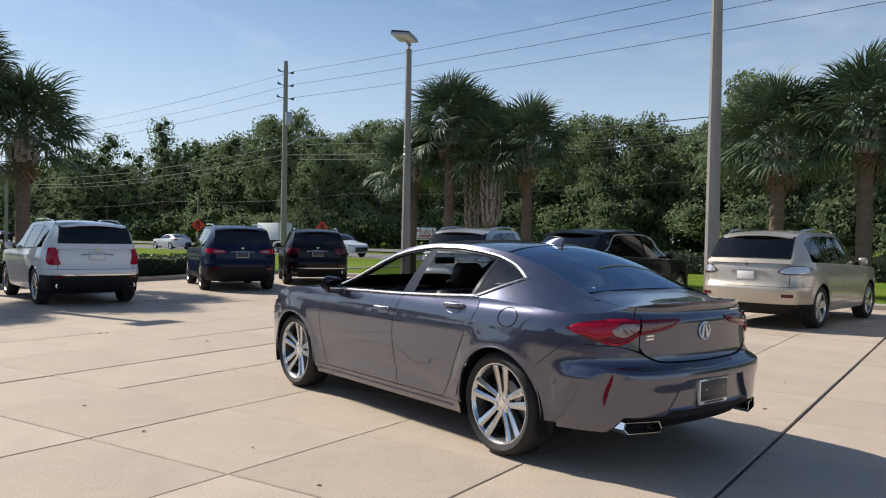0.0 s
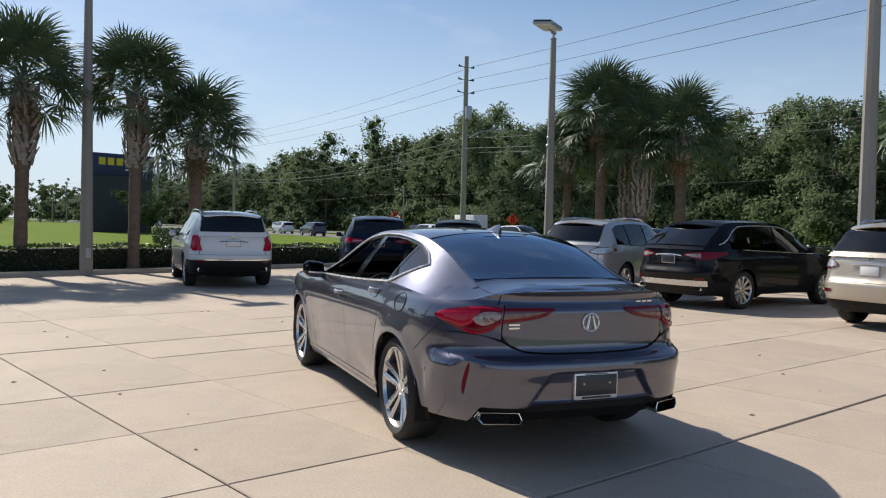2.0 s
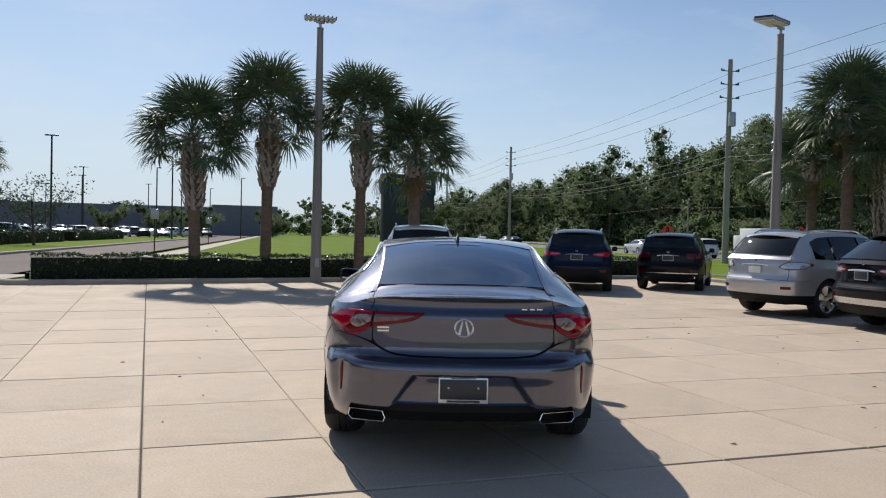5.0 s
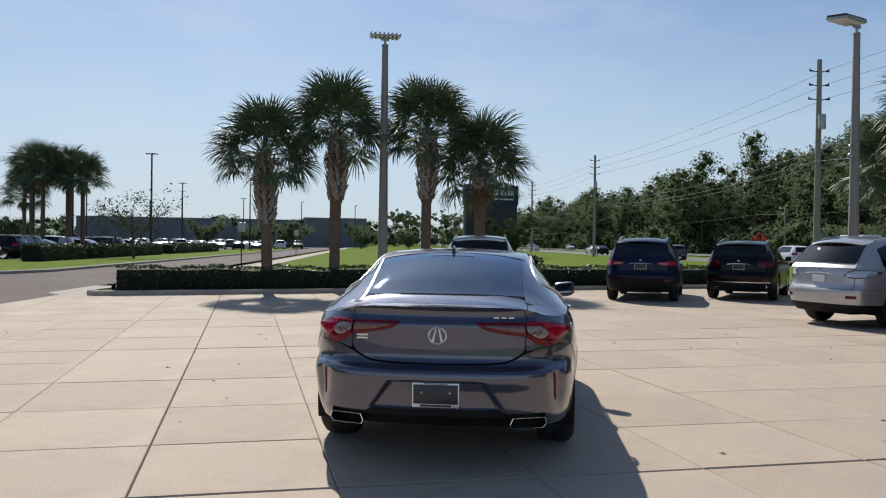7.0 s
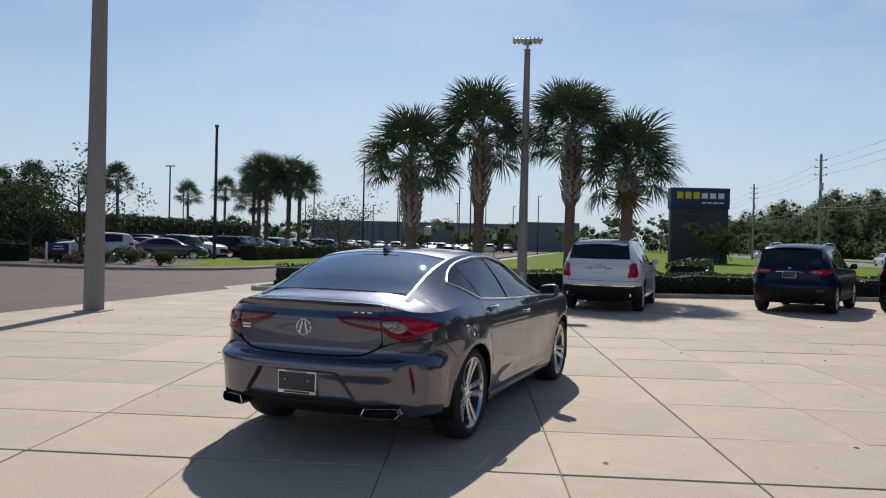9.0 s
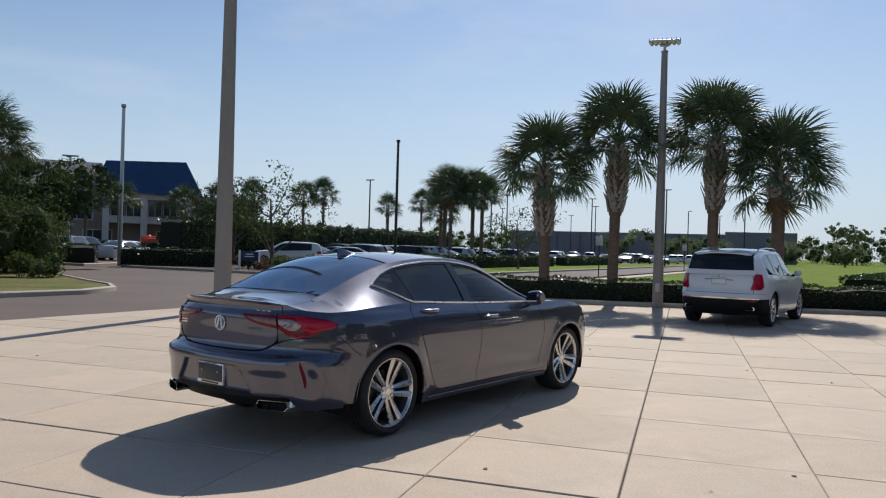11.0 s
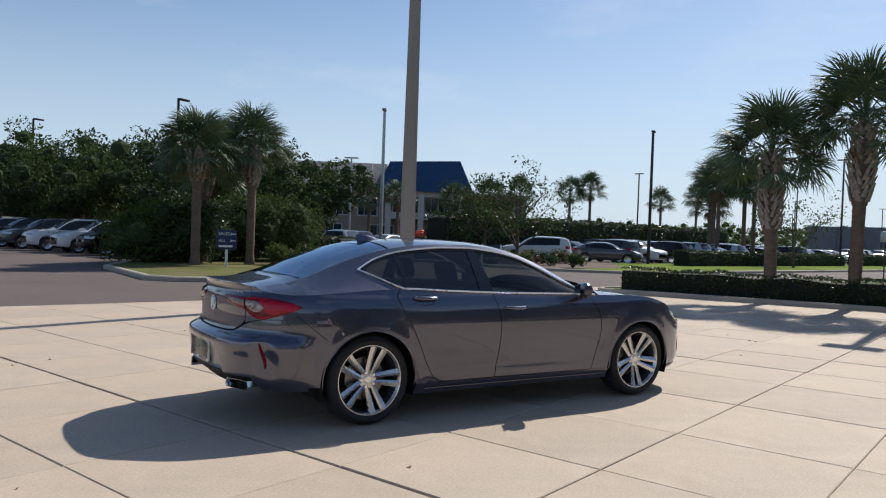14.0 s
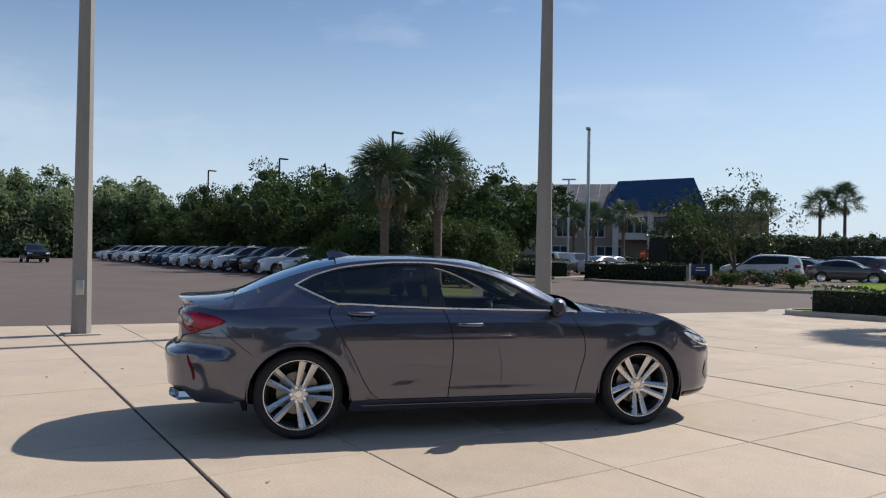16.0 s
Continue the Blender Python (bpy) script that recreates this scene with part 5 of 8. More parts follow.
lid = part("boot_lid", bm, GREY, sedan, "grey boot lid with a ducktail edge", sharp=28)
bm = bmesh.new()
B.tpatch(bm, B.t(1.83), 1.0, lambda t: 0.22, lambda t: B.sh(t) - 0.004, 46, 26)
B.patch(bm, lambda z: 1.80, lambda z: 1.832, lambda x: max(B.low(x), 0.24), lambda x: 0.5, 6, 6)
flip(bm)
part("front_bumper", bm, GREY, sedan)
bm = bmesh.new()
B.tpatch(bm, B.t(2.27), 1.0, lambda t: 0.36, lambda t: 0.62, 20, 10, 0.006)
flip(bm)
part("grille", bm, M["gloss_black"], sedan, "gloss black front grille")
bm = bmesh.new()
B.deck(bm, B.t(0.90), 1.0, lambda y: 0.0, lambda y: 1.0, 44, 20)
flip(bm)
part("bonnet", bm, GREY, sedan)
bm = bmesh.new()
B.top(bm, 0.10, -1.13, 0.16, -1.10, 34, 14)
part("roof", bm, GREY, sedan)
bm = bmesh.new()
B.top(bm, 0.955, 0.115, 1.21, 0.18, 24, 14, 0.01, -0.004)
part("windscreen", bm, M["glass_clear"], sedan, "clear front windscreen")
bm = bmesh.new()
B.top(bm, -1.145, -1.872, -1.115, -1.898, 26, 14, 0.016, -0.002)
rg = part("rear_window", bm, M["glass_rear"], sedan, "dark tinted rear window")
bm = bmesh.new()
B.top(bm, -1.138, -1.885, -1.108, -1.910, 26, 14, 0.010, -0.006)
gone = [f for f in bm.faces if abs(f.calc_center_median().y) < 0.47 and -1.86 < f.calc_center_median().x < -1.16]
bmesh.ops.delete(bm, geom=gone, context="FACES")
part("rear_window_surround", bm, M["gloss_black"], sedan)
# painted strips between the glass and the roof rails
for s in (1, -1):
    bm = bmesh.new()
    rows = []
    for k in range(25):
        f = k / 24
        xr, xc = -1.13 - 0.87 * f, -1.10 - 0.85 * f
        yr, zr, zc = B.ry(xr), B.rz(xr), B.zc(xc)
        rows.append([(xc + (xr - xc) * v * v, s * yr * v, zc + (zr - zc) * v**2.3 - 0.0015) for v in (0.965, 0.977, 0.989, 1.0)])
    sheet(bm, rows)
    part("rear_pillar_edge", bm, GREY, sedan)
bm = bmesh.new()
B.top(bm, -0.05, -0.95, 0.0, -0.92, 12, 10, 0.16, 0.002)
part("sunroof", bm, M["gloss_black"], sedan, "dark glass sunroof")
# painted skin under the joints round the rear window
bm = bmesh.new()
B.deck(bm, B.ty(0.5), B.t(-1.86), lambda y: 0.0, lambda y: 0.90, 20, 14, -0.010)
flip(bm)
B.top(bm, -1.86, -1.97, -1.86, -1.96, 6, 14, 0.03, -0.016)
part("rear_deck_base", bm, GREY, sedan)
# high brake light along the top of the rear window
bm = bmesh.new()
rows = []
for k in range(5):
    xc = -1.195 - 0.028 * k / 4
    rows.append([(xc - 0.16 * (y / 0.57) ** 2 * 0.2, y, B.zc(xc) - 0.022 * (abs(y) / 0.57) ** 2.0 + 0.003) for y in span(-0.17, 0.17, 8)])
sheet(bm, rows)
part("high_brake_light", bm, M["brake_bar"], sedan, "pale smoked high brake light")
# shark fin
bm = bmesh.new()
rows = []
for k in range(8):
    f = k / 7
    xx, hh, w = -0.93 - 0.20 * f, 0.068 * (f**0.8) * (1 if f < 0.9 else 0.75), 0.032 * (1 - 0.55 * f)
    rows.append([(xx + 0.0 * f, -w, B.zc(xx) - 0.006), (xx - 0.012 * f, -w * 0.45, B.zc(xx) + hh * 0.7), (xx - 0.02 * f, 0, B.zc(xx) + hh), (xx - 0.012 * f, w * 0.45, B.zc(xx) + hh * 0.7), (xx, w, B.zc(xx) - 0.006)])
vs = sheet(bm, rows)
bm.faces.new(vs[-1])
part("shark_fin_antenna", bm, GREY, sedan)
# dark inner shell and floor, so that the joints are dark
bm = bmesh.new()
B.tpatch(bm, 0.0, 1.0, lambda t: max(B.low(B.X(t), 0.012), 0.36 if B.X(t) < -1.9 else 0.22), lambda t: B.sh(t) - 0.012, 160, 14, -0.022)
flip(bm)
part("inner_shell", bm, M["black"], sedan)
bm = bmesh.new()
box(bm, -1.75, 2.15, -0.52, 0.52, 0.19, 0.30, 0.03)
box(bm, -2.3, -1.75, -0.6, 0.6, 0.33, 0.40, 0.03)
box(bm, -0.98, 0.98, -0.86, 0.86, 0.2, 0.30, 0.03)
part("underbody", bm, M["black"], sedan)
bm = bmesh.new()
box(bm, -1.98, -1.30, -0.60, 0.60, 0.95, 1.0, 0.02)
box(bm, -1.45, -1.38, -0.58, 0.58, 0.5, 1.02, 0.03)
part("parcel_shelf", bm, M["leather"], sedan)
bm = bmesh.new()
box(bm, 0.62, 1.25, -0.72, 0.72, 0.72, 0.925, 0.05)
box(bm, -0.4, 0.9, -0.13, 0.13, 0.35, 0.66, 0.04)
part("dashboard", bm, M["leather"], sedan, "black dashboard and centre console")
bm = bmesh.new()
c = Vector((0.42, 0.37, 0.80))
m = Matrix.Translation(c) @ pose(0, 0, 0, 0, -66, 0)
tube(bm, [m @ Vector((0.185 * math.cos(a), 0.185 * math.sin(a), 0)) for a in span(0, 2 * math.pi, 28)[:-1]], 0.015, 8, closed=True)
for a in (0.2, math.pi - 0.2, -math.pi / 2):
    rod(bm, m @ Vector((0, 0, -0.02)), m @ Vector((0.18 * math.cos(a), 0.18 * math.sin(a), 0)), 0.02, 0.014, 6)
rod(bm, m @ Vector((0, 0, 0.01)), m @ Vector((0, 0, -0.3)), 0.05, 0.04, 10)
part("steering_wheel", bm, M["leather"], sedan)


def seat(x, y, w, parent=sedan):
    st = new("seat")
    st.parent = parent
    bm = bmesh.new()
    box(bm, x - 0.02, x + 0.5, y - w / 2, y + w / 2, 0.34, 0.50, 0.05, seg=3)
    part("seat_cushion", bm, M["leather"], st)
    bm = bmesh.new()
    box(bm, -0.07, 0.07, y - w / 2, y + w / 2, 0.0, 0.62, 0.05, m=Matrix.Translation((x, 0, 0.42)) @ pose(0, 0, 0, 0, -17, 0), seg=3)
    part("seat_back", bm, M["leather"], st)
    bm = bmesh.new()
    m = Matrix.Translation((x, 0, 0.42)) @ pose(0, 0, 0, 0, -17, 0)
    box(bm, -0.045, 0.05, y - 0.135, y + 0.135, 0.66, 0.85, 0.045, m=m, seg=3)
    rod(bm, m @ Vector((0, y - 0.06, 0.58)), m @ Vector((0, y - 0.06, 0.7)), 0.006), rod(bm, m @ Vector((0, y + 0.06, 0.58)), m @ Vector((0, y + 0.06, 0.7)), 0.006)
    part("headrest", bm, M["leather"], st)


for yy in (-0.37, 0.37):
    seat(-0.22, yy, 0.5)
    seat(-1.10, yy, 0.55)
for k, (xx, hh) in enumerate(((0.30, 0.0),)):
    bm = bmesh.new()
    box(bm, xx, xx + 0.03, -0.11, 0.11, 1.20, 1.26, 0.01)
    part("rear_view_mirror", bm, M["black"], sedan)
bm = bmesh.new()
B.top(bm, 0.05, -1.10, 0.1, -1.08, 14, 8, 0.02, -0.03)
part("headliner", bm, M["cloth"], sedan)
# badges and plate, as plain shapes
bm = bmesh.new()
tube(bm, [B.p(B.ty(abs(0.056 * math.cos(a))), 0.871 + 0.053 * math.sin(a), 0.006) * 1.0 if math.cos(a) >= 0 else Vector((B.p(B.ty(0.056 * -math.cos(a)), 0.871 + 0.053 * math.sin(a), 0.006).x, -B.p(B.ty(0.056 * -math.cos(a)), 0.871 + 0.053 * math.sin(a), 0.006).y, 0.871 + 0.053 * math.sin(a))) for a in span(0, 2 * math.pi, 32)[:-1]], 0.006, 6, closed=True)
for sg in (-1, 1):
    rod(bm, (B.p(0, 0.912).x - 0.006, sg * 0.010, 0.912), (B.p(0, 0.835).x - 0.007, sg * 0.030, 0.832), 0.005, 0.010, 6)
part("badge", bm, M["satin"], lid, "plain oval chrome badge")
for yy, w in ((-0.375, 0.034), (-0.424, 0.030), (-0.472, 0.036)):
    bm = bmesh.new()
    q = B.p(B.ty(abs(yy)), 1.0, 0.004)
    box(bm, q.x - 0.001, q.x + 0.008, yy - w / 2, yy + w / 2, 0.984, 0.992)
    part("badge_mark", bm, M["chrome"], lid)
bm = bmesh.new()
bm.faces.new([bm.verts.new((B.p(0, 0.871).x - 0.003, 0.052 * math.cos(a), 0.871 + 0.05 * math.sin(a))) for a in span(0, 2 * math.pi, 24)[:-1]])
part("badge_ground", bm, GREY, lid)
for zz, w in ((0.862, 0.088), (0.842, 0.086)):
    bm = bmesh.new()
    q = B.p(B.ty(0.49), zz, 0.004)
    box(bm, q.x - 0.002, q.x + 0.02, 0.49 - w / 2, 0.49 + w / 2, zz - 0.005, zz + 0.005)
    part("badge_bar", bm, M["chrome"], lid)
plate = new("number_plate")
plate.parent = sedan
bm = bmesh.new()
px = B.p(0, 0.54).x
box(bm, px - 0.012, px + 0.01, -0.15, 0.15, 0.422, 0.579, 0.004)
part("plate_frame", bm, M["satin"], plate, "bright plate frame with a dark blank plate")
bm = bmesh.new()
box(bm, px - 0.016, px - 0.006, -0.142, 0.142, 0.446, 0.568, 0.002)
part("plate_panel", bm, M["plate"], plate)
for zz, h, w in ((0.4345, 0.012, 0.20), (0.5735, 0.005, 0.15)):
    bm = bmesh.new()
    box(bm, px - 0.0155, px - 0.008, -w / 2, w / 2, zz - h / 2, zz + h / 2)
    part("lettering_bar", bm, M["plate"], plate)
for yy in (-0.09, 0.09):
    bm = bmesh.new()
    rod(bm, (px - 0.02, yy, 0.517), (px - 0.01, yy, 0.517), 0.007, 0.007, 8)
    part("plate_screw", bm, M["steel"], plate)
# fuel flap outline on the left flank
bm = bmesh.new()
tube(bm, [B.p(B.t(-1.52 + 0.085 * math.cos(a)), 0.925 + 0.062 * math.sin(a), 0.001) for a in span(0, 2 * math.pi, 30)[:-1]], 0.0035, 5, closed=True)
part("fuel_flap_joint", bm, M["black"], sedan)

# ---- parked vehicles ----
SUV_PLAN = [(-2.36, 0.0), (-2.352, 0.25), (-2.33, 0.48), (-2.28, 0.66), (-2.18, 0.79), (-2.02, 0.87), (-1.8, 0.915), (-1.45, 0.935), (-1.0, 0.935), (-0.4, 0.93), (0.2, 0.93), (0.8, 0.932), (1.2, 0.936), (1.55, 0.93), (1.85, 0.90), (2.05, 0.84), (2.2, 0.72), (2.3, 0.52), (2.35, 0.26), (2.365, 0.0)]
SUV_SH = [1.13, 1.13, 1.13, 1.13, 1.13, 1.13, 1.13, 1.12, 1.105, 1.085, 1.065, 1.05, 1.035, 1.01, 0.965, 0.925, 0.885, 0.85, 0.835, 0.83]


def suv_body(h=1.68, rake=0.0, tail=0.0):
    """A crossover's shape: h height, rake: how far the rear glass leans forward, tail: longer tail."""
    k = (h - 1.68)
    plan = [(x - tail if x < -1.5 else x, y) for x, y in SUV_PLAN]
    r = rake
    b = Body(plan, [(0.25, 0.16), (0.38, 0.05), (0.5, 0.0), (0.68, -0.015), (0.74, 0.02), (0.8, 0.05), (1.0, 0.07), (1.13, 0.10)],
             [(0.25, -0.16), (0.4, -0.02), (0.55, 0.0), (0.75, -0.02), (0.85, -0.06), (0.95, -0.1)],
             [(0.25, -0.07), (0.36, -0.03), (0.5, -0.012), (0.75, 0.0), (0.92, -0.004), (1.0, -0.02), (1.13, -0.055)],
             SUV_SH,
             [(-2.30 - tail, 1.13), (-2.22 - tail + r, 1.33), (-2.12 - tail + 2 * r, 1.52 + k), (-2.03 - tail + 2 * r, 1.585 + k), (-1.6, 1.645 + k), (-1.0, 1.675 + k), (-0.4, 1.68 + k), (0.0, 1.665 + k), (0.35, 1.59 + k), (0.75, 1.375 + k / 2), (1.2, 1.09), (1.35, 1.085), (1.7, 1.05), (2.0, 0.98), (2.2, 0.90), (2.365, 0.835)],
             [(-2.22 - tail, 0.72, 1.125), (-2.16 - tail + r, 0.69, 1.30), (-2.07 - tail + 2 * r, 0.655, 1.49 + k), (-1.98 - tail + 2 * r, 0.64, 1.545 + k), (-1.6, 0.635, 1.595 + k), (-1.0, 0.64, 1.625 + k), (-0.4, 0.645, 1.63 + k), (0.0, 0.65, 1.61 + k), (0.32, 0.665, 1.53 + k), (0.66, 0.70, 1.315 + k / 2), (0.92, 0.745, 1.125), (1.02, 0.77, 1.05)],
             (-1.38, 1.40), 0.405, 0.30, 0.365, None, crown=3.0, rear_zone=(-1.7, -2.15), front_zone=(1.6, 2.1))
    b.tail, b.k, b.rake = tail, k, rake
    return b


def crossover(name, m, label, color, b, lamps, lower, rim=("alloy", "alloy_dark"), spokes=10, plate_z=0.93, plate_mat="white", privacy="glass_dark", roof_bars=True, exhaust=True, strip_mat=None, group="parked cars", arch_black=False, strip_h=0.022, bright_arc=False, badge_z=1.10):
    """A parked crossover with its panels. lamps: rows (y, low, high) of each tail lamp, with a material; lower: height of the dark lower bumper."""
    car = thing(name, m, label, "car", group)
    tl = b.tail
    dt = lambda x: b.sh(b.t(x))
    rd = curve_of([(0.3, -0.78), (0.5, -0.86), (0.8, -1.0), (1.0, -1.08), (1.15, -1.10)])
    for s in (1, -1):
        def put(nm, bm, mat, lb="", parent=car, sharp=40):
            if s < 0:
                for v in bm.verts:
                    v.co.y = -v.co.y
            return part(nm, bm, mat, parent, lb, sharp=sharp)
        bm = bmesh.new()
        b.patch(bm, lambda z: -0.24, lambda z: 0.90 + 0.05 * math.sin((z - 0.4) * 4), lambda x: 0.42, dt, 14, 12)
        fd = put("front_door", bm, color)
        bm = bmesh.new()
        b.patch(bm, lambda z: rd(z) + 0.006, lambda z: -0.246, lambda x: 0.42, dt, 14, 12)
        rdo = put("rear_door", bm, color)
        bm = bmesh.new()
        b.patch(bm, lambda z: 0.906 + 0.05 * math.sin((z - 0.4) * 4), lambda z: 1.86, lambda x: max(b.low(x), 0.42), dt, 36, 12)
        put("front_fender", bm, color)
        bm = bmesh.new()
        b.patch(bm, lambda z: -1.86, lambda z: rd(z), lambda x: max(b.low(x), 0.42), dt, 32, 12)
        b.tpatch(bm, b.ty(0.70), b.t(-1.86), lambda t: 0.72, lambda t: b.sh(t), 12, 8)
        b.cab_patch(bm, span(-2.18 - tl, -1.72, 14), lambda x: b.cab(x, 0).z, lambda x: b.rz(x), 6)
        put("quarter_panel", bm, color)
        hi = curve_of([(-1.72, b.rz(-1.72) - 0.13), (-1.4, b.rz(-1.4) - 0.075), (-0.6, b.rz(-0.6) - 0.06), (0.0, b.rz(0) - 0.055), (0.4, b.rz(0.4) - 0.06), (0.7, b.rz(0.7) - 0.05), (0.88, b.cab(0.88, 0).z + 0.02)])
        bm = bmesh.new()
        b.cab_patch(bm, span(-1.72, 1.0, 30), lambda x: min(hi(x), b.rz(x)) if x < 0.88 else b.cab(x, 0).z, lambda x: b.rz(x), 2)
        put("roof_rail", bm, color)
        lo = lambda x: b.cab(x, 0).z + 0.012
        for x0, x1, nm, gm in ((-0.22, 0.86, "front_window", "glass"), (-1.10, -0.28, "rear_window", privacy), (-1.70, -1.15, "quarter_window", privacy)):
            bm = bmesh.new()
            b.cab_patch(bm, span(x0, x1, 12), lambda x: lo(x) + (max(0, (-1.35 - x)) * 0.42 if x < -1.35 else 0), lambda x: max(hi(x), lo(x) + (max(0, (-1.35 - x)) * 0.42 if x < -1.35 else 0)), 4, -0.006)
            put(nm, bm, M[gm])
        if bright_arc:
            bm = bmesh.new()
            arc = [b.cab(x, f, 0.008) for x, f in ((-1.98, 0.30), (-1.86, 0.34), (-1.72, 0.45), (-1.6, 0.60), (-1.45, 0.76))]
            arc += [b.cab(x, (hi(x) - b.cab(x, 0).z) / (b.rz(x) - b.cab(x, 0).z), 0.008) for x in span(-1.3, 0.5, 12)]
            tube(bm, arc, 0.009, 5)
            put("window_arc", bm, M["satin"])
        bm = bmesh.new()
        tube(bm, [b.cab(x, 0, 0.005) for x in span(-1.4, 0.9, 16)], 0.008, 5)
        put("belt_moulding", bm, M["chrome"])
        bm = bmesh.new()
        b.patch(bm, lambda z: -0.98, lambda z: 0.99, lambda x: 0.27, lambda x: 0.416, 20, 4, 0.004)
        put("sill_cladding", bm, M["black"] if arch_black else color)
        for hx, door in ((-0.86, rdo), (-0.02, fd)):
            bm = bmesh.new()
            tube(bm, [b.p(b.t(hx + dx), 0.955, o) for dx, o in ((-0.1, 0.0), (-0.07, 0.025), (0.07, 0.025), (0.1, 0.0))], 0.011, 6)
            put("door_handle", bm, color, parent=door)
        mir = new("wing_mirror")
        mir.parent = car
        bm = bmesh.new()
        box(bm, 0.66, 0.78, 0.90, 1.06, 1.06, 1.20, 0.045, seg=3)
        put("mirror_housing", bm, color if name != "navy" else M["black"], parent=mir)
        bm = bmesh.new()
        rod(bm, (0.74, 0.84, 1.07), (0.72, 0.95, 1.10), 0.035, 0.03, 8)
        put("mirror_foot", bm, M["black"], parent=mir)
        lp = new("tail_lamp")
        lp.parent = car
        for rows, off, lm, ln in lamps:
            bm = bmesh.new()
            ts = [b.t(r[0]) if r[0] < 0 else b.ty(r[0]) for r in rows]
            f0, f1 = curve_of([(t, r[1]) for t, r in zip(ts, rows)]), curve_of([(t, r[2]) for t, r in zip(ts, rows)])
            sheet(bm, [[b.p(t, f0(t), -0.01)] + [b.p(t, f0(t) + (f1(t) - f0(t)) * j / 4, off) for j in range(5)] + [b.p(t, f1(t), -0.01)] for t in span(ts[0], ts[-1], 14)])
            put(ln, bm, M[lm], parent=lp)
        bm = bmesh.new()
        sheet(bm, [[b.p(b.ty(0.60 + 0.16 * u), 0.545 + 0.055 * v, 0.012) for u in (0, 0.5, 1)] for v in (0, 1)])
        put("reflector", bm, M["lamp_dark"])
        hl = new("headlamp")
        hl.parent = car
        bm = bmesh.new()
        ts = [b.t(1.80), b.t(2.05), b.t(2.26), b.t(2.33)]
        f0, f1 = curve_of(list(zip(ts, (0.86, 0.76, 0.74, 0.75)))), curve_of(list(zip(ts, (0.90, 0.885, 0.84, 0.82))))
        sheet(bm, [[b.p(t, f0(t) + (f1(t) - f0(t)) * j / 4, 0.008) for j in range(5)] for t in span(ts[0], ts[-1], 14)])
        put("lens", bm, M["head_lens"], parent=hl)
        if exhaust:
            bm = bmesh.new()
            hx = [(-0.09, -0.025), (0.09, -0.03), (0.105, 0.0), (0.085, 0.032), (-0.085, 0.03), (-0.1, 0.0)]
            sheet(bm, [[(xx - tl, 0.60 + 1.3 * a * g, 0.40 + 1.25 * c * g) for a, c in hx + hx[:1]] for xx, g in ((-2.05, 0.9), (-2.255, 1.0), (-2.26, 0.84), (-2.07, 0.8))])
            put("exhaust_tip", bm, M["chrome"], sharp=20)
        for ax in b.axles:
            wheel(car, ax, s * 0.80, 0.365, 0.365, 0.255, 0.24, spokes, rim)
            bm = bmesh.new()
            sheet(bm, [[(ax + 0.42 * math.cos(a), y, 0.365 + 0.42 * math.sin(a)) for a in span(-0.3, math.pi + 0.3, 18)] for y in (0.5, 0.91)])
            bm.faces.new([bm.verts.new((ax + 0.42 * math.cos(a), 0.5, 0.365 + 0.42 * math.sin(a))) for a in span(-0.3, math.pi + 0.3, 18)])
            put("wheel_arch_liner", bm, M["black"])
            if arch_black:
                bm = bmesh.new()
                sheet(bm, [[b.p(b.t(ax + r * math.cos(a)), max(b.wz + r * math.sin(a), 0.31), 0.006) for a in span(-0.1, math.pi + 0.1, 24)] for r in (b.arch, b.arch + 0.055)])
                put("arch_cladding", bm, M["black"])
        if roof_bars:
            bm = bmesh.new()
            tube(bm, [(x, b.ry(x) - 0.03, b.rz(x) + o) for x, o in ((-1.65, 0.01), (-1.5, 0.055), (-0.9, 0.065), (-0.3, 0.06), (-0.1, 0.055), (0.05, 0.01))], [0.012, 0.017, 0.017, 0.017, 0.016, 0.012], 6)
            put("roof_bar", bm, M["chrome"])
    bm = bmesh.new()
    b.tpatch(bm, 0.0, b.t(-1.86), lambda t: lower, lambda t: 0.715, 40, 12)
    b.patch(bm, lambda z: -1.86, lambda z: -1.74, lambda x: max(b.low(x), lower), lambda x: 0.715, 6, 6)
    flip(bm)
    part("rear_bumper", bm, color, car)
    bm = bmesh.new()
    b.tpatch(bm, 0.0, b.t(-1.79), lambda t: 0.27, lambda t: lower + 0.004, 40, 8, 0.003)
    flip(bm)
    part("lower_bumper", bm, M["black"], car, "black plastic lower bumper")
    if strip_mat:
        bm = bmesh.new()
        b.tpatch(bm, 0.0, b.ty(0.80), lambda t: lower - 0.004 - strip_h + 0.022, lambda t: lower + 0.022, 30, 2, 0.008)
        flip(bm)
        part("bumper_strip", bm, M[strip_mat], car)
    bm = bmesh.new()
    b.tpatch(bm, 0.0, b.ty(0.69), lambda t: 0.722, lambda t: b.sh(t), 26, 14)
    flip(bm)
    gate = part("tailgate", bm, color, car)
    bm = bmesh.new()
    b.top(bm, -2.192 - tl + 0.3 * b.rake, -2.02 - tl + 2 * b.rake, -2.270 - tl + 0.3 * b.rake, -2.075 - tl + 2 * b.rake, 12, 10, 0.018, 0.0)
    part("rear_glass", bm, M["glass_dark"] if privacy != "glass" else M["glass"], gate, "dark rear window")
    bm = bmesh.new()
    b.top(bm, -2.225 - tl, -2.0 - tl + 2 * b.rake, -2.30 - tl, -2.06 - tl + 2 * b.rake, 12, 10, 0.0, -0.022)
    part("rear_glass_frame", bm, color, gate)
    bm = bmesh.new()
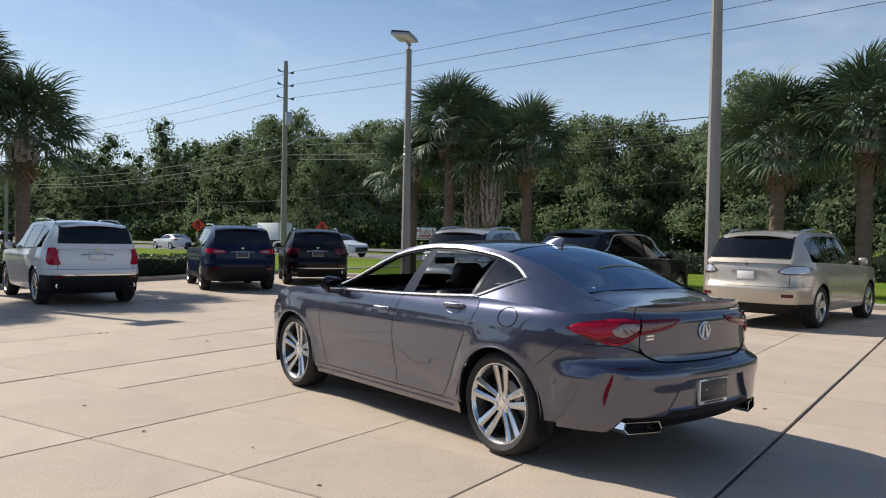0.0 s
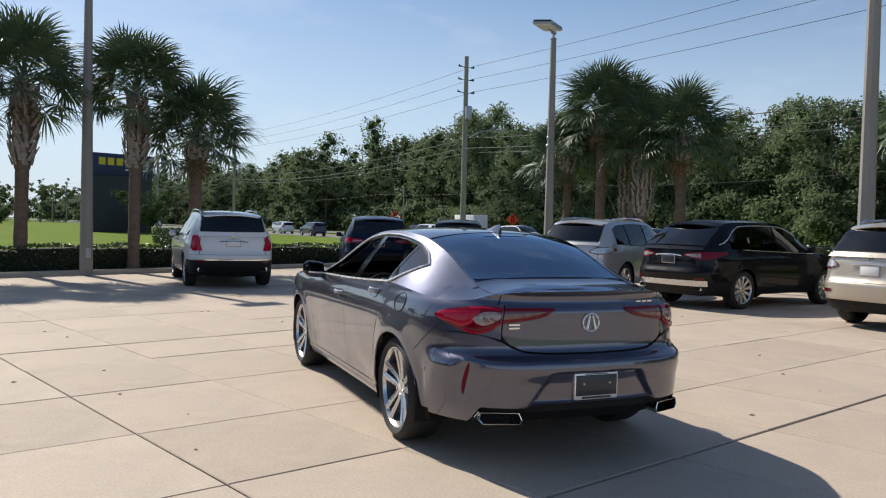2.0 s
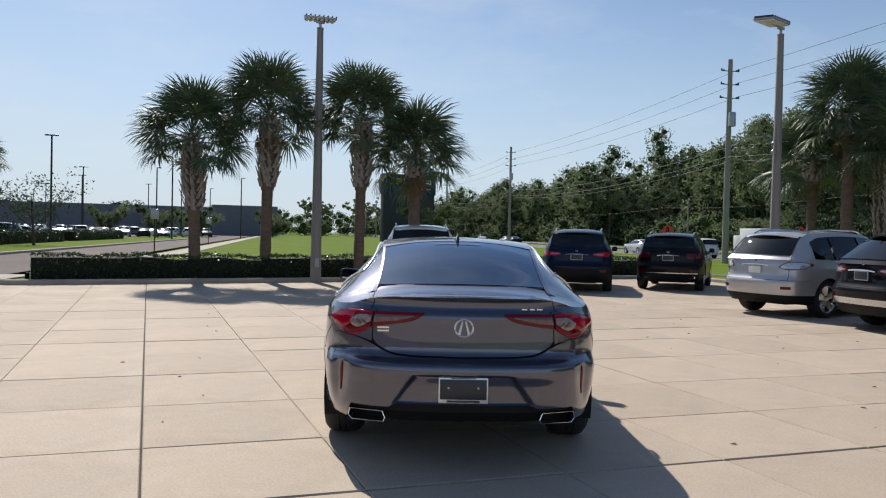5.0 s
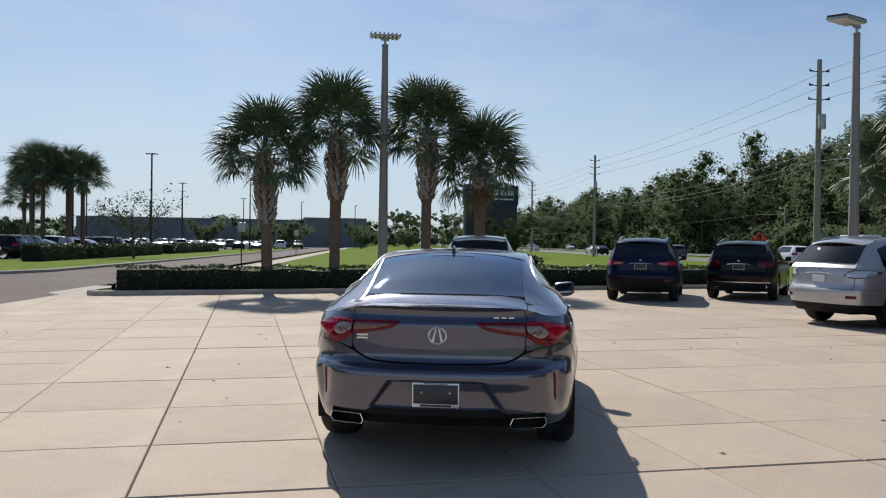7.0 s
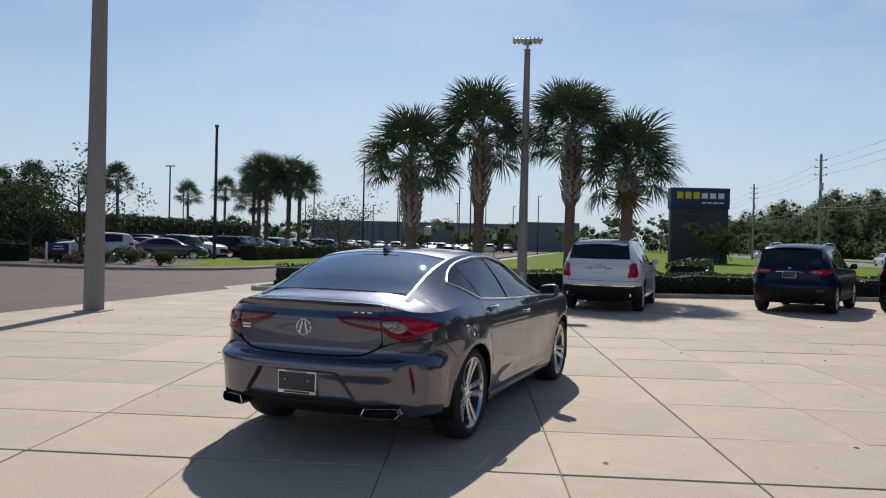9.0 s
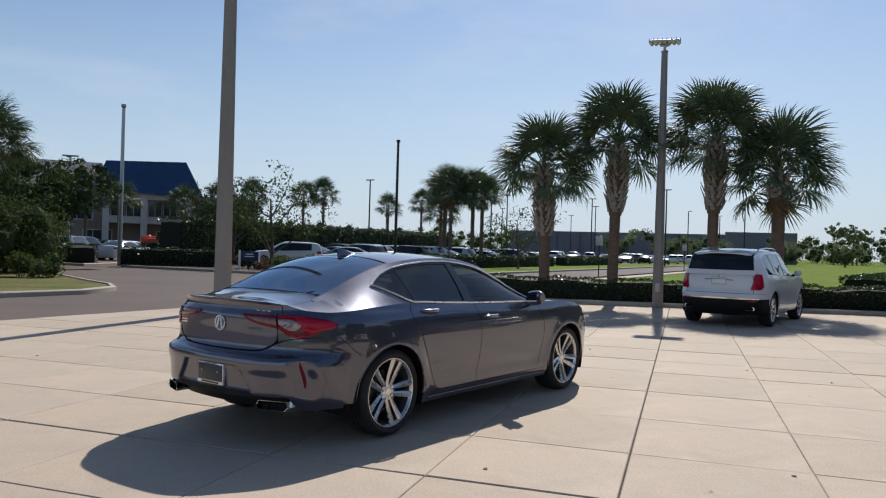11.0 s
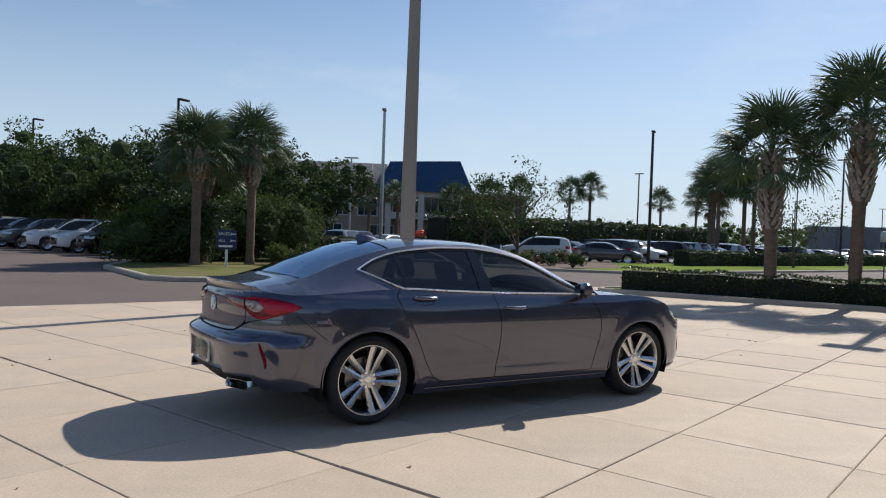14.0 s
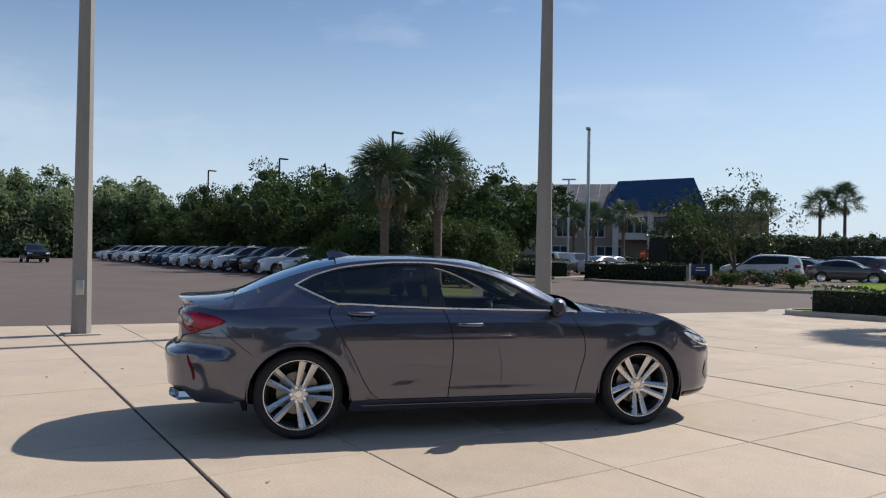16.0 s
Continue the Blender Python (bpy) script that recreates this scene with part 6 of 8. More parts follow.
    b.top(bm, -2.0 - tl + 2 * b.rake, 0.10, -2.06 - tl + 2 * b.rake, 0.14, 26, 10, 0.0, 0.002)
    part("roof", bm, color, car)
    bm = bmesh.new()
    xs = -2.0 - tl + 2 * b.rake
    rows = [[], [], [], [], []]
    for j in range(-10, 11):
        v = j / 10
        xf, z0 = xs + 0.05 * v * v, b.zc(xs) + (b.rz(xs) - b.zc(xs)) * abs(v) ** 2.3
        for row, (dx, dz) in zip(rows, ((0.06, 0.016), (-0.06, 0.010), (-0.15 + 0.06 * v * v, -0.018), (-0.148 + 0.06 * v * v, -0.036), (0.0, -0.05))):
            row.append((xf + dx, 0.60 * v, z0 + dz))
    sheet(bm, rows)
    part("spoiler", bm, color, gate)
    bm = bmesh.new()
    b.top(bm, 1.0, 0.11, 1.2, 0.15, 14, 10, 0.01, -0.003)
    part("windscreen", bm, M["glass"], car)
    bm = bmesh.new()
    b.deck(bm, b.t(0.98), 1.0, lambda y: 0.0, lambda y: 1.0, 26, 12)
    flip(bm)
    part("bonnet", bm, color, car)
    bm = bmesh.new()
    b.tpatch(bm, b.t(1.86), 1.0, lambda t: 0.30, lambda t: b.sh(t) - 0.004, 26, 14)
    b.patch(bm, lambda z: 1.80, lambda z: 1.862, lambda x: max(b.low(x), 0.42), lambda x: 0.75, 4, 4)
    flip(bm)
    part("front_bumper", bm, color, car)
    bm = bmesh.new()
    b.tpatch(bm, b.t(2.25), 1.0, lambda t: 0.46, lambda t: 0.76, 14, 8, 0.01)
    flip(bm)
    part("grille", bm, M["gloss_black"], car, "dark front grille")
    bm = bmesh.new()
    b.tpatch(bm, 0.0, 1.0, lambda t: max(b.low(b.X(t), 0.012), 0.29), lambda t: b.sh(t) - 0.02, 110, 8, -0.025)
    flip(bm)
    part("inner_shell", bm, M["black"], car)
    bm = bmesh.new()
    box(bm, -2.1, 2.0, -0.55, 0.55, 0.24, 0.42, 0.04)
    for yy in (-0.38, 0.38):
        for xx in (-0.25, -1.1):
            box(bm, xx - 0.08, xx + 0.08, yy - 0.24, yy + 0.24, 0.5, 1.18, 0.05)
            box(bm, xx - 0.06, xx + 0.04, yy - 0.13, yy + 0.13, 1.2, 1.38, 0.04)
    part("underbody", bm, M["black"], car)
    q = b.p(0, plate_z)
    pl = new("number_plate")
    pl.parent = car
    bm = bmesh.new()
    box(bm, q.x - 0.012, q.x + 0.01, -0.155, 0.155, plate_z - 0.08, plate_z + 0.08, 0.004)
    part("plate_frame", bm, M["steel"], pl)
    bm = bmesh.new()
    box(bm, q.x - 0.015, q.x, -0.14, 0.14, plate_z - 0.065, plate_z + 0.065, 0.002)
    part("plate_panel", bm, M[plate_mat], pl, "plain plate")
    bm = bmesh.new()
    lathe(bm, [(0.0, 0.0), (0.035, 0.0), (0.04, 0.006)], 20, axis="z")
    part("badge", bm, M["chrome"], gate).matrix_basis = Matrix.Translation((b.p(0, badge_z).x - 0.008, 0, badge_z)) @ pose(0, 0, 0, 0, -90, 0)
    bm = bmesh.new()
    tube(bm, [(b.p(0, 1.0).x - 0.012, y, 1.012 - 0.02 * (y / 0.3) ** 2) for y in span(-0.3, 0.3, 8)], 0.012, 6)
    part("tailgate_trim", bm, M["chrome"], gate)
    return car


def at_rear(x, y, heading, b):
    """A pose whose rear end stands at (x, y) and whose nose points along heading (degrees)."""
    return Matrix.Translation((x, y, 0)) @ pose(0, 0, 0, 0, 0, heading) @ Matrix.Translation((2.36 + b.tail, 0, 0))


RED_UPRIGHT = [([(0.64, 0.80, 0.83), (0.69, 0.80, 0.98), (0.735, 0.80, 1.125), (0.80, 0.80, 1.13), (-2.08, 0.86, 1.12)], 0.012, "lamp_red", "red_lens")]
RED_FLAT = [([(0.43, 0.985, 1.03), (0.60, 0.955, 1.06), (0.78, 0.95, 1.08), (-1.93, 1.02, 1.07)], 0.012, "lamp_red", "red_lens"), ([(0.46, 1.0, 1.02), (0.6, 0.985, 1.03), (0.7, 0.985, 1.03)], 0.016, "lamp_clear", "clear_lens")]
DARK_BLOCK = [([(0.50, 0.94, 1.06), (0.62, 0.92, 1.09), (0.80, 0.92, 1.09), (-2.0, 0.97, 1.06)], 0.012, "lamp_dark", "red_lens")]
CLEAR_BLOCK = [([(0.52, 0.955, 0.975), (0.60, 0.93, 1.03), (0.7, 0.92, 1.07), (0.82, 0.925, 1.075), (-1.82, 1.0, 1.045)], 0.012, "lamp_smoke", "lamp_base"), ([(0.56, 0.955, 0.985), (0.62, 0.945, 1.025), (0.7, 0.938, 1.055), (0.81, 0.94, 1.06), (-1.95, 0.97, 1.045)], 0.017, "head_lens", "clear_lens"), ([(0.60, 0.925, 0.937), (0.7, 0.917, 0.93), (0.8, 0.925, 0.938)], 0.02, "lamp_dark", "red_lens")]
RX_LAMPS = [([(0.40, 1.0, 1.02), (0.55, 0.975, 1.035), (0.68, 0.96, 1.045)], 0.016, "lamp_clear", "clear_lens"), ([(0.36, 0.99, 1.03), (0.55, 0.95, 1.06), (0.74, 0.93, 1.075), (-1.9, 1.03, 1.075)], 0.012, "lamp_deep", "red_lens")]
W_PAINT, N_PAINT = car_paint("pearl_white_paint", (0.72, 0.73, 0.74)), car_paint("dark_navy_paint", (0.005, 0.011, 0.038))
K_PAINT, S_PAINT = car_paint("black_paint", (0.006, 0.006, 0.008)), car_paint("silver_paint", (0.52, 0.52, 0.53), 0.55)
G_PAINT, R_PAINT = car_paint("pale_gold_paint", (0.52, 0.465, 0.385), 0.5), car_paint("graphite_paint", (0.06, 0.065, 0.075), 0.5)
B_PAINT = car_paint("dark_blue_paint", (0.012, 0.03, 0.11), 0.3)
b1, b2, b3, b4 = suv_body(1.68), suv_body(1.69, -0.02), suv_body(1.66, -0.02), suv_body(1.69, 0.10, 0.04)
b5 = suv_body(1.69, 0.19, 0.12)
crossover("white_crossover", at_rear(-13.9, 8.80, 163.0, b1), "pearl white crossover with upright red tail lamps, parked at the kerb", W_PAINT, b1, RED_UPRIGHT, 0.60, plate_mat="white", strip_mat="chrome", plate_z=0.97)
crossover("navy_crossover", at_rear(-15.0, 13.44, 148.0, b2), "dark navy compact crossover parked facing the hedge", N_PAINT, b2, RED_FLAT, 0.62, plate_mat="plate", privacy="glass_dark", exhaust=False, arch_black=True)
crossover("black_crossover", at_rear(-15.3, 16.49, 138.0, b3), "glossy black crossover with a silver skid plate, parked facing the hedge", K_PAINT, b3, DARK_BLOCK, 0.50, plate_mat="plate", strip_mat="alloy")
crossover("silver_crossover", at_rear(-9.25, 14.11, 99.5, b4), "silver crossover with clear tail lamps and roof bars", S_PAINT, b4, CLEAR_BLOCK, 0.43, exhaust=False, spokes=5, plate_z=0.9)
crossover("black_luxury_crossover", at_rear(-6.76, 14.08, 83.0, b5), "glossy black crossover with a pale bumper strip and red tail lamps", K_PAINT, b5, RX_LAMPS, 0.52, plate_mat="plate", strip_mat="alloy", roof_bars=False, spokes=10, rim=("alloy", "barrel"), plate_z=0.92, strip_h=0.10, bright_arc=True, badge_z=1.12)
crossover("gold_crossover", at_rear(-3.08, 13.75, 80.0, b4), "pale gold crossover with clear tail lamps and roof bars", G_PAINT, b4, CLEAR_BLOCK, 0.43, exhaust=False, spokes=5, plate_z=0.9)
crossover("white_red_lamp_crossover", at_rear(0.55, 13.1, 80.0, b2), "white crossover with red tail lamps and dark cladding", W_PAINT, b2, RED_UPRIGHT, 0.66, exhaust=False, arch_black=True)


# simpler cars far off: body, glass, lamps and wheels
def far_car(m, color, tall=True, label="parked car in a distant row", cache={}, name="distant_car", group="distant parked cars"):
    if tall not in cache:
        if tall:
            b = suv_body(1.67, 0.02)
        else:
            b = Body([(x * 0.985, y * 0.96) for x, y in PLAN], [(0.2, 0.14), (0.4, 0.0), (0.7, 0.0), (1.05, 0.1)], [(0.2, -0.14), (0.45, 0.0), (0.8, -0.12)], [(0.2, -0.07), (0.5, -0.01), (0.75, 0.0), (1.05, -0.07)], SHOULDER,
                     [(-2.42, 1.05), (-2.0, 1.07), (-1.82, 1.13), (-1.44, 1.29), (-1.0, 1.40), (-0.48, 1.43), (0.05, 1.40), (0.6, 1.22), (1.2, 0.95), (1.77, 0.92), (2.385, 0.68)],
                     [(-2.0, 0.62, 1.05), (-1.65, 0.6, 1.17), (-1.3, 0.59, 1.29), (-0.64, 0.6, 1.38), (-0.17, 0.61, 1.37), (0.32, 0.64, 1.25), (0.84, 0.71, 1.01), (0.96, 0.74, 0.965)], (-1.4, 1.4), 0.39, 0.22, 0.33)
            b.tail, b.rake = 0.0, 0.0
        bm = bmesh.new()
        b.tpatch(bm, 0.0, 1.0, lambda t: max(b.low(b.X(t)), 0.26), lambda t: b.sh(t), 60, 6)
        x1 = 0.98 if tall else 0.9
        b.deck(bm, b.t(x1), 1.0, lambda y: 0.0, lambda y: 1.0, 14, 6)
        if not tall:
            b.deck(bm, 0.0, b.t(-1.95), lambda y: 0.0, lambda y: 1.0, 10, 6)
        x0 = -2.2 if tall else -1.98
        b.cab_patch(bm, span(x0, x1, 20), lambda x: b.rz(x) - (0.06 if -1.6 < x < 0.9 else 0.02), lambda x: b.rz(x), 1)
        b.cab_patch(bm, span(x0, -1.6 if tall else -1.4, 5), lambda x: b.cab(x, 0).z, lambda x: b.rz(x), 2)
        flip(bm)
        b.top(bm, -1.98 if tall else -1.1, 0.1, -2.05 if tall else -1.1, 0.15, 10, 5)
        body = mesh_of(bm, W_PAINT)
        bm = bmesh.new()
        b.cab_patch(bm, span(-1.6 if tall else -1.4, x1 - 0.06, 14), lambda x: b.cab(x, 0).z, lambda x: b.rz(x) - 0.06, 2, -0.004)
        flip(bm)
        b.top(bm, x1, 0.1, 1.2, 0.15, 8, 5, 0.0, -0.002)
        b.top(bm, -2.21 if tall else -1.96, -1.98 if tall else -1.1, -2.29 if tall else -1.9, -2.05 if tall else -1.1, 8, 5, 0.0, -0.002)
        glass = mesh_of(bm, M["gloss_black"])
        bm = bmesh.new()
        lathe(bm, [(0.0, 0.06), (0.2, 0.075), (0.24, 0.1)], 20)
        rim = mesh_of(bm, M["alloy"])
        bm = bmesh.new()
        lathe(bm, [(0.24, 0.1), (0.3, 0.115), (0.345, 0.08), (0.345, -0.1), (0.2, -0.1)], 20)
        tyre = mesh_of(bm, M["rubber"])
        bm = bmesh.new()
        ts = (b.t(1.95), b.t(2.3))
        sheet(bm, [[b.p(t, z, 0.012) for t in span(*ts, 6)] for z in ((0.76, 0.87) if tall else (0.66, 0.74))])
        other = bm.copy()
        for v in other.verts:
            v.co.y = -v.co.y
        head = (mesh_of(bm, M["head_lens"]), mesh_of(other, M["head_lens"]))
        bm = bmesh.new()
        sheet(bm, [[b.p(t, z, 0.012) for t in span(b.ty(0.6), b.t(-2.0), 6)] for z in ((0.9, 1.08) if tall else (0.85, 0.96))])
        other = bm.copy()
        for v in other.verts:
            v.co.y = -v.co.y
        tail = (mesh_of(bm, M["lamp_red"]), mesh_of(other, M["lamp_red"]))
        bm = bmesh.new()
        b.tpatch(bm, b.t(2.28), 1.0, lambda t: 0.4, lambda t: 0.72 if tall else 0.6, 8, 3, 0.01)
        flip(bm)
        grille = mesh_of(bm, M["gloss_black"])
        cache[tall] = (body, glass, rim, tyre, head, tail, grille)
    body, glass, rim, tyre, head, tail, grille = cache[tall]
    car = thing(name, m, label, "car", group)
    o = twin("body", body, car)
    o.material_slots[0].link = "OBJECT"
    o.material_slots[0].material = color
    twin("glazing", glass, car, None, "dark tinted glazing"), twin("grille", grille, car)
    for me, nm in ((head, "headlamp"), (tail, "tail_lamp")):
        twin(nm, me[0], car), twin(nm, me[1], car)
    for x in (-1.4, 1.4):
        for y in (0.8, -0.8):
            w = twin("wheel", tyre, car, pose(x, y, 0.345, 0, 0, 0 if y > 0 else 180))
            twin("rim", rim, w)
    return car


PAINTS = [W_PAINT, K_PAINT, R_PAINT, S_PAINT, W_PAINT, B_PAINT, S_PAINT, W_PAINT, R_PAINT, K_PAINT]
# the row along the lot beyond the sales island, noses to the aisle
ROW = [K_PAINT, W_PAINT, W_PAINT, R_PAINT, K_PAINT, W_PAINT, S_PAINT, R_PAINT, W_PAINT, S_PAINT, B_PAINT, B_PAINT, K_PAINT, K_PAINT, W_PAINT, W_PAINT, R_PAINT, S_PAINT, K_PAINT, W_PAINT, S_PAINT, R_PAINT]
for k, c in enumerate([K_PAINT] + ROW):
    y = -21.6 - 2.75 * k
    far_car(pose(-16.9 + 0.02 * k + 0.1 * RNG.normal(), y, 0, 0, 0, -9 + RNG.normal()), c, True, "crossover parked in the long row, nose to the aisle", group="cars in the long row")
far_car(pose(-6.8, -66, 0, 0, 0, 95), K_PAINT, True, "dark crossover parked across the lot")
# the neighbouring lot along the drive
for row, (x0, y0, n) in enumerate(((-48, -15.0, 14), (-52, -21.5, 16), (-60, -27.5, 14))):
    for k in range(n):
        x = x0 - 3.0 * k
        y = y0 + 0.142 * 3.0 * k
        if RNG.random() < 0.93:
            far_car(pose(x, y + RNG.normal() * 0.15, 0, 0, 0, 81 + (180 if RNG.random() < 0.5 else 0)), PAINTS[int(RNG.integers(10))], RNG.random() < 0.55)
for x0, y0, n in ((-120, -13.5, 7), (-134, -18, 10), (-146, -20, 12)):
    for k in range(n):
        far_car(pose(x0 + RNG.normal() * 0.3, y0 + 2.75 * k, 0, 0, 0, (180 if RNG.random() < 0.5 else 0) + RNG.normal() * 2), PAINTS[int(RNG.integers(10))], RNG.random() < 0.6)
far_car(pose(-41.0, -17.0, 0, 0, 0, 297), W_PAINT, True, "white minivan behind the planting bed")
far_car(pose(-45.6, -14.2, 0, 0, 0, 112), R_PAINT, False, "dark sedan behind the planting bed")
for x, y, c, tall, yw in ((-37.5, -31, R_PAINT, True, 200), (-39.5, -28.5, W_PAINT, False, 190), (-43, -31, S_PAINT, False, 200), (-44, -36, B_PAINT, True, 190), (-41, -42, W_PAINT, True, 185)):
    far_car(pose(x, y, 0, 0, 0, yw), c, tall, "car parked before the blue-roofed building")
# traffic standing on the highway
for d, n, c, tall, w in ((28, 7.5, W_PAINT, False, 0), (18, 8, W_PAINT, True, 0), (3.5, 7.5, W_PAINT, True, 1), (-6, 11, S_PAINT, True, 1), (34, 11, S_PAINT, False, 0), (44, 8, R_PAINT, True, 0), (62, 11, W_PAINT, True, 0), (75, 8, K_PAINT, False, 0), (90, 11, W_PAINT, False, 0),
                         (110, 28, S_PAINT, True, 1), (130, 8, W_PAINT, False, 0), (55, 29, K_PAINT, True, 1), (150, 11, R_PAINT, True, 0), (180, 28, W_PAINT, True, 1), (13, 10.5, S_PAINT, False, 0), (210, 9, W_PAINT, True, 0)):
    x, y, _ = along(d, n)
    far_car(pose(x, y, -0.02, 0, 0, 171 + 180 * w), c, tall, "car standing on the highway", name="highway_car", group="cars on the highway")

# ---- trees and shrubs ----
OAK = "dark green live oak behind the parked row"
for k in range(15):
    y = -27 - 5.2 * k + RNG.normal() * 0.8
    tree(-22.5 + RNG.normal() * 0.9 - 0.06 * k, y, 6.6 + RNG.random() * 1.5 - (0.6 if k < 2 else 0), 3.2, 7500, 0.11, M["leaf" if k % 3 else "leaf_dark"], OAK, r0=0.2, low=0.25, n=9, z=0.0)
for k in range(8):
    tree(-27.5 + RNG.normal(), -30 - 9 * k + RNG.normal(), 7.4 + RNG.random(), 3.4, 4600, 0.14, M["leaf_dark"], OAK, r0=0.2, low=0.2, n=8)
for x, y, rx, h in ((-16.6, -18.0, 1.7, 3.0), (-19.0, -18.0, 1.9, 3.2), (-19.9, -17.4, 2.1, 3.1), (-13.4, -17.0, 1.4, 2.6), (-22.6, -21.5, 2.0, 3.4), (-14.8, -16.2, 1.2, 2.5), (-23, -24, 2.2, 3.6)):
    bush(x, y, rx, rx, h, 9500, 0.072, M["leaf_bush" if -14 < x < -13 else "hedge" if x > -17.5 else "leaf"], "tall rounded dark green shrub on the island", clumps=22)
bush(-17.3, -13.3, 1.0, 0.9, 1.0, 2200, 0.05, M["leaf_bush"], "low clipped shrub on the island")
tree(-27.2, -24.5, 6.4, 2.6, 5200, 0.12, M["leaf"], "leafy oak beside the parking lot", r0=0.14, n=8)
tree(-25.6, -21.6, 5.6, 2.2, 4200, 0.12, M["leaf_dark"], "leafy oak beside the parking lot", r0=0.13, n=8)
tree(-35.7, -14.9, 6.4, 2.4, 1500, 0.10, M["leaf"], "thin-leaved tree with bare upper twigs in the planting bed", r0=0.12, n=11, low=0.2, sparse=0.8, z=0.1)
tree(-38.6, -19.5, 5.6, 2.2, 2600, 0.11, M["leaf_dark"], "small leafy tree in the planting bed", r0=0.12, n=8, z=0.1)
tree(-56.5, -5.2, 5.6, 2.6, 1300, 0.10, M["leaf"], "nearly bare tree beside the drive", r0=0.11, n=12, low=0.2, sparse=0.8)
tree(-72.0, 28.4, 4.6, 2.1, 3200, 0.10, M["leaf"], "round green tree before the tall sign", r0=0.1, n=8, low=0.2)
BED = "low shrub in the mulched bed"
for k in range(26):
    f = k / 25
    x, y = -31.2 - 8.5 * f + RNG.normal() * 0.5, -10.2 - 7.5 * f + RNG.normal() * 1.4 - (2.0 if k % 3 == 0 else 0)
    h = 0.45 + 0.5 * RNG.random()
    bush(x, y, 0.7, 0.6, h, 420, 0.06, M[("leaf_bush", "bloom", "hedge", "leaf", "bloom")[k % 5]], BED, name="bed_shrub", clumps=6)
H2 = "clipped shrub hedge before the neighbouring lot"
hedge((-46, -9.2), (-72, -5.6), 1.2, 0.95, H2, 0.07, 110)
hedge((-76, -5.2), (-98, -2.0), 1.2, 0.95, H2, 0.08, 80)
hedge((-31.6, -24.6), (-40, -40), 1.6, 1.0, "clipped shrub hedge on the far island", 0.07, 110)
hedge((-31.3, -21.6), (-34.2, -16.8), 1.3, 0.95, "clipped dark hedge inside the kerb", 0.06, 150)
hedge((-50, -33), (-100, -26), 2.8, 3.2, "overgrown green hedge along the neighbouring lot", 0.13, 60)
hedge((-62, -36), (-44, -60), 1.6, 1.2, "shrub hedge before the building", 0.1, 50)
hedge((-24.5, 13.5), (-45, 19.5), 1.4, 0.8, "clipped hedge across the lawn", 0.06, 130)
FAR_PALM = "tall dark palm beside the far lot"
for x, y, h in ((-62, -9.8, 6.1), (-63.6, -11.1, 6.7), (-65.2, -11.6, 6.4), (-61.8, -12.6, 6.5), (-64, -13.9, 6.8), (-66.3, -14.6, 6.2), (-68, -15.6, 5.0)):
    palm(x, y, h, h, FAR_PALM, leaves=38, size=1.25, r=0.16, boots=False, dry=6, z=0, group="far palms")
for x, y, h in ((-76, -46, 6.6), (-79, -43.5, 7.0), (-82.5, -38.5, 7.2), (-84, -36.5, 7.6), (-71, -47.5, 5.6), (-104, -36, 7.2), (-102, -30, 7.8), (-62.5, -49, 5.4), (-60, -51, 5.2), (-57.5, -51.5, 5.0)):
    palm(x, y, h, h, FAR_PALM, leaves=30, size=1.3, r=0.17, boots=False, dry=4, z=0, group="far palms")

for x, y, h, s in ((-150, 2, 5.0, 3), (-158, 9, 5.2, 3.2), (-160, 24, 5, 2.8), (-170, 36, 4.2, 2.4), (-141, -6, 4.6, 2.6)):
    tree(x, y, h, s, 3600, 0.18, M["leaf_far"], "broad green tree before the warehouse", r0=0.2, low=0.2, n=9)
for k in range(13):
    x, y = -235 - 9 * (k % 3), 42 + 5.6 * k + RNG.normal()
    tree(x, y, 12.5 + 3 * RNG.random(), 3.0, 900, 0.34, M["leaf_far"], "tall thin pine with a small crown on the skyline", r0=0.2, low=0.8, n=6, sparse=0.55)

# distant tree belts round the horizon
fc, fr = [], []
for k in range(420):
    a = radians(150 + 150 * k / 420)
    r = 300 + 60 * RNG.random()
    h = 7 + 4 * RNG.random()
    x, y = r * math.cos(a), r * math.sin(a)
    if x < -150 and y > 140:
        continue
    for j in range(4):
        fc.append((x + RNG.normal() * 3, y + RNG.normal() * 3, h * (0.25 + 0.22 * j))), fr.append(3.2 - 0.35 * j)
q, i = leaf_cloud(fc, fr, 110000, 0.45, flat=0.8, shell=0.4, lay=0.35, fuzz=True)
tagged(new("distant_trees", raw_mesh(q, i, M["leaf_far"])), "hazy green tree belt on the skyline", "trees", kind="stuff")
core_blobs(fc, fr, 0.6, M["wood_core"], "distant_trees_shade", "dark blobs inside the tree belt, shade put into their colour")
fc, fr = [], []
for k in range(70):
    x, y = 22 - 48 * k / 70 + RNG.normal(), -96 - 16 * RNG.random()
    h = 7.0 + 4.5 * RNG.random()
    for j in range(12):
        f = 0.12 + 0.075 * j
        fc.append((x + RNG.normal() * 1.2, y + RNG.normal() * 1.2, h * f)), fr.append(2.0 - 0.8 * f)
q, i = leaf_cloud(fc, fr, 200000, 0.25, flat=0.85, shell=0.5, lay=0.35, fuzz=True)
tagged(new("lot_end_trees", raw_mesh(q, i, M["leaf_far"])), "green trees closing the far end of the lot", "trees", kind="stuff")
core_blobs(fc, fr, 0.4, M["wood_core"], "lot_end_trees_shade", "dark blobs inside the lot-end trees, shade put into their colour")

# ---- utility poles and wires ----
ARMS = ((11.55, 0.55), (10.75, 0.55), (9.95, 0.6))


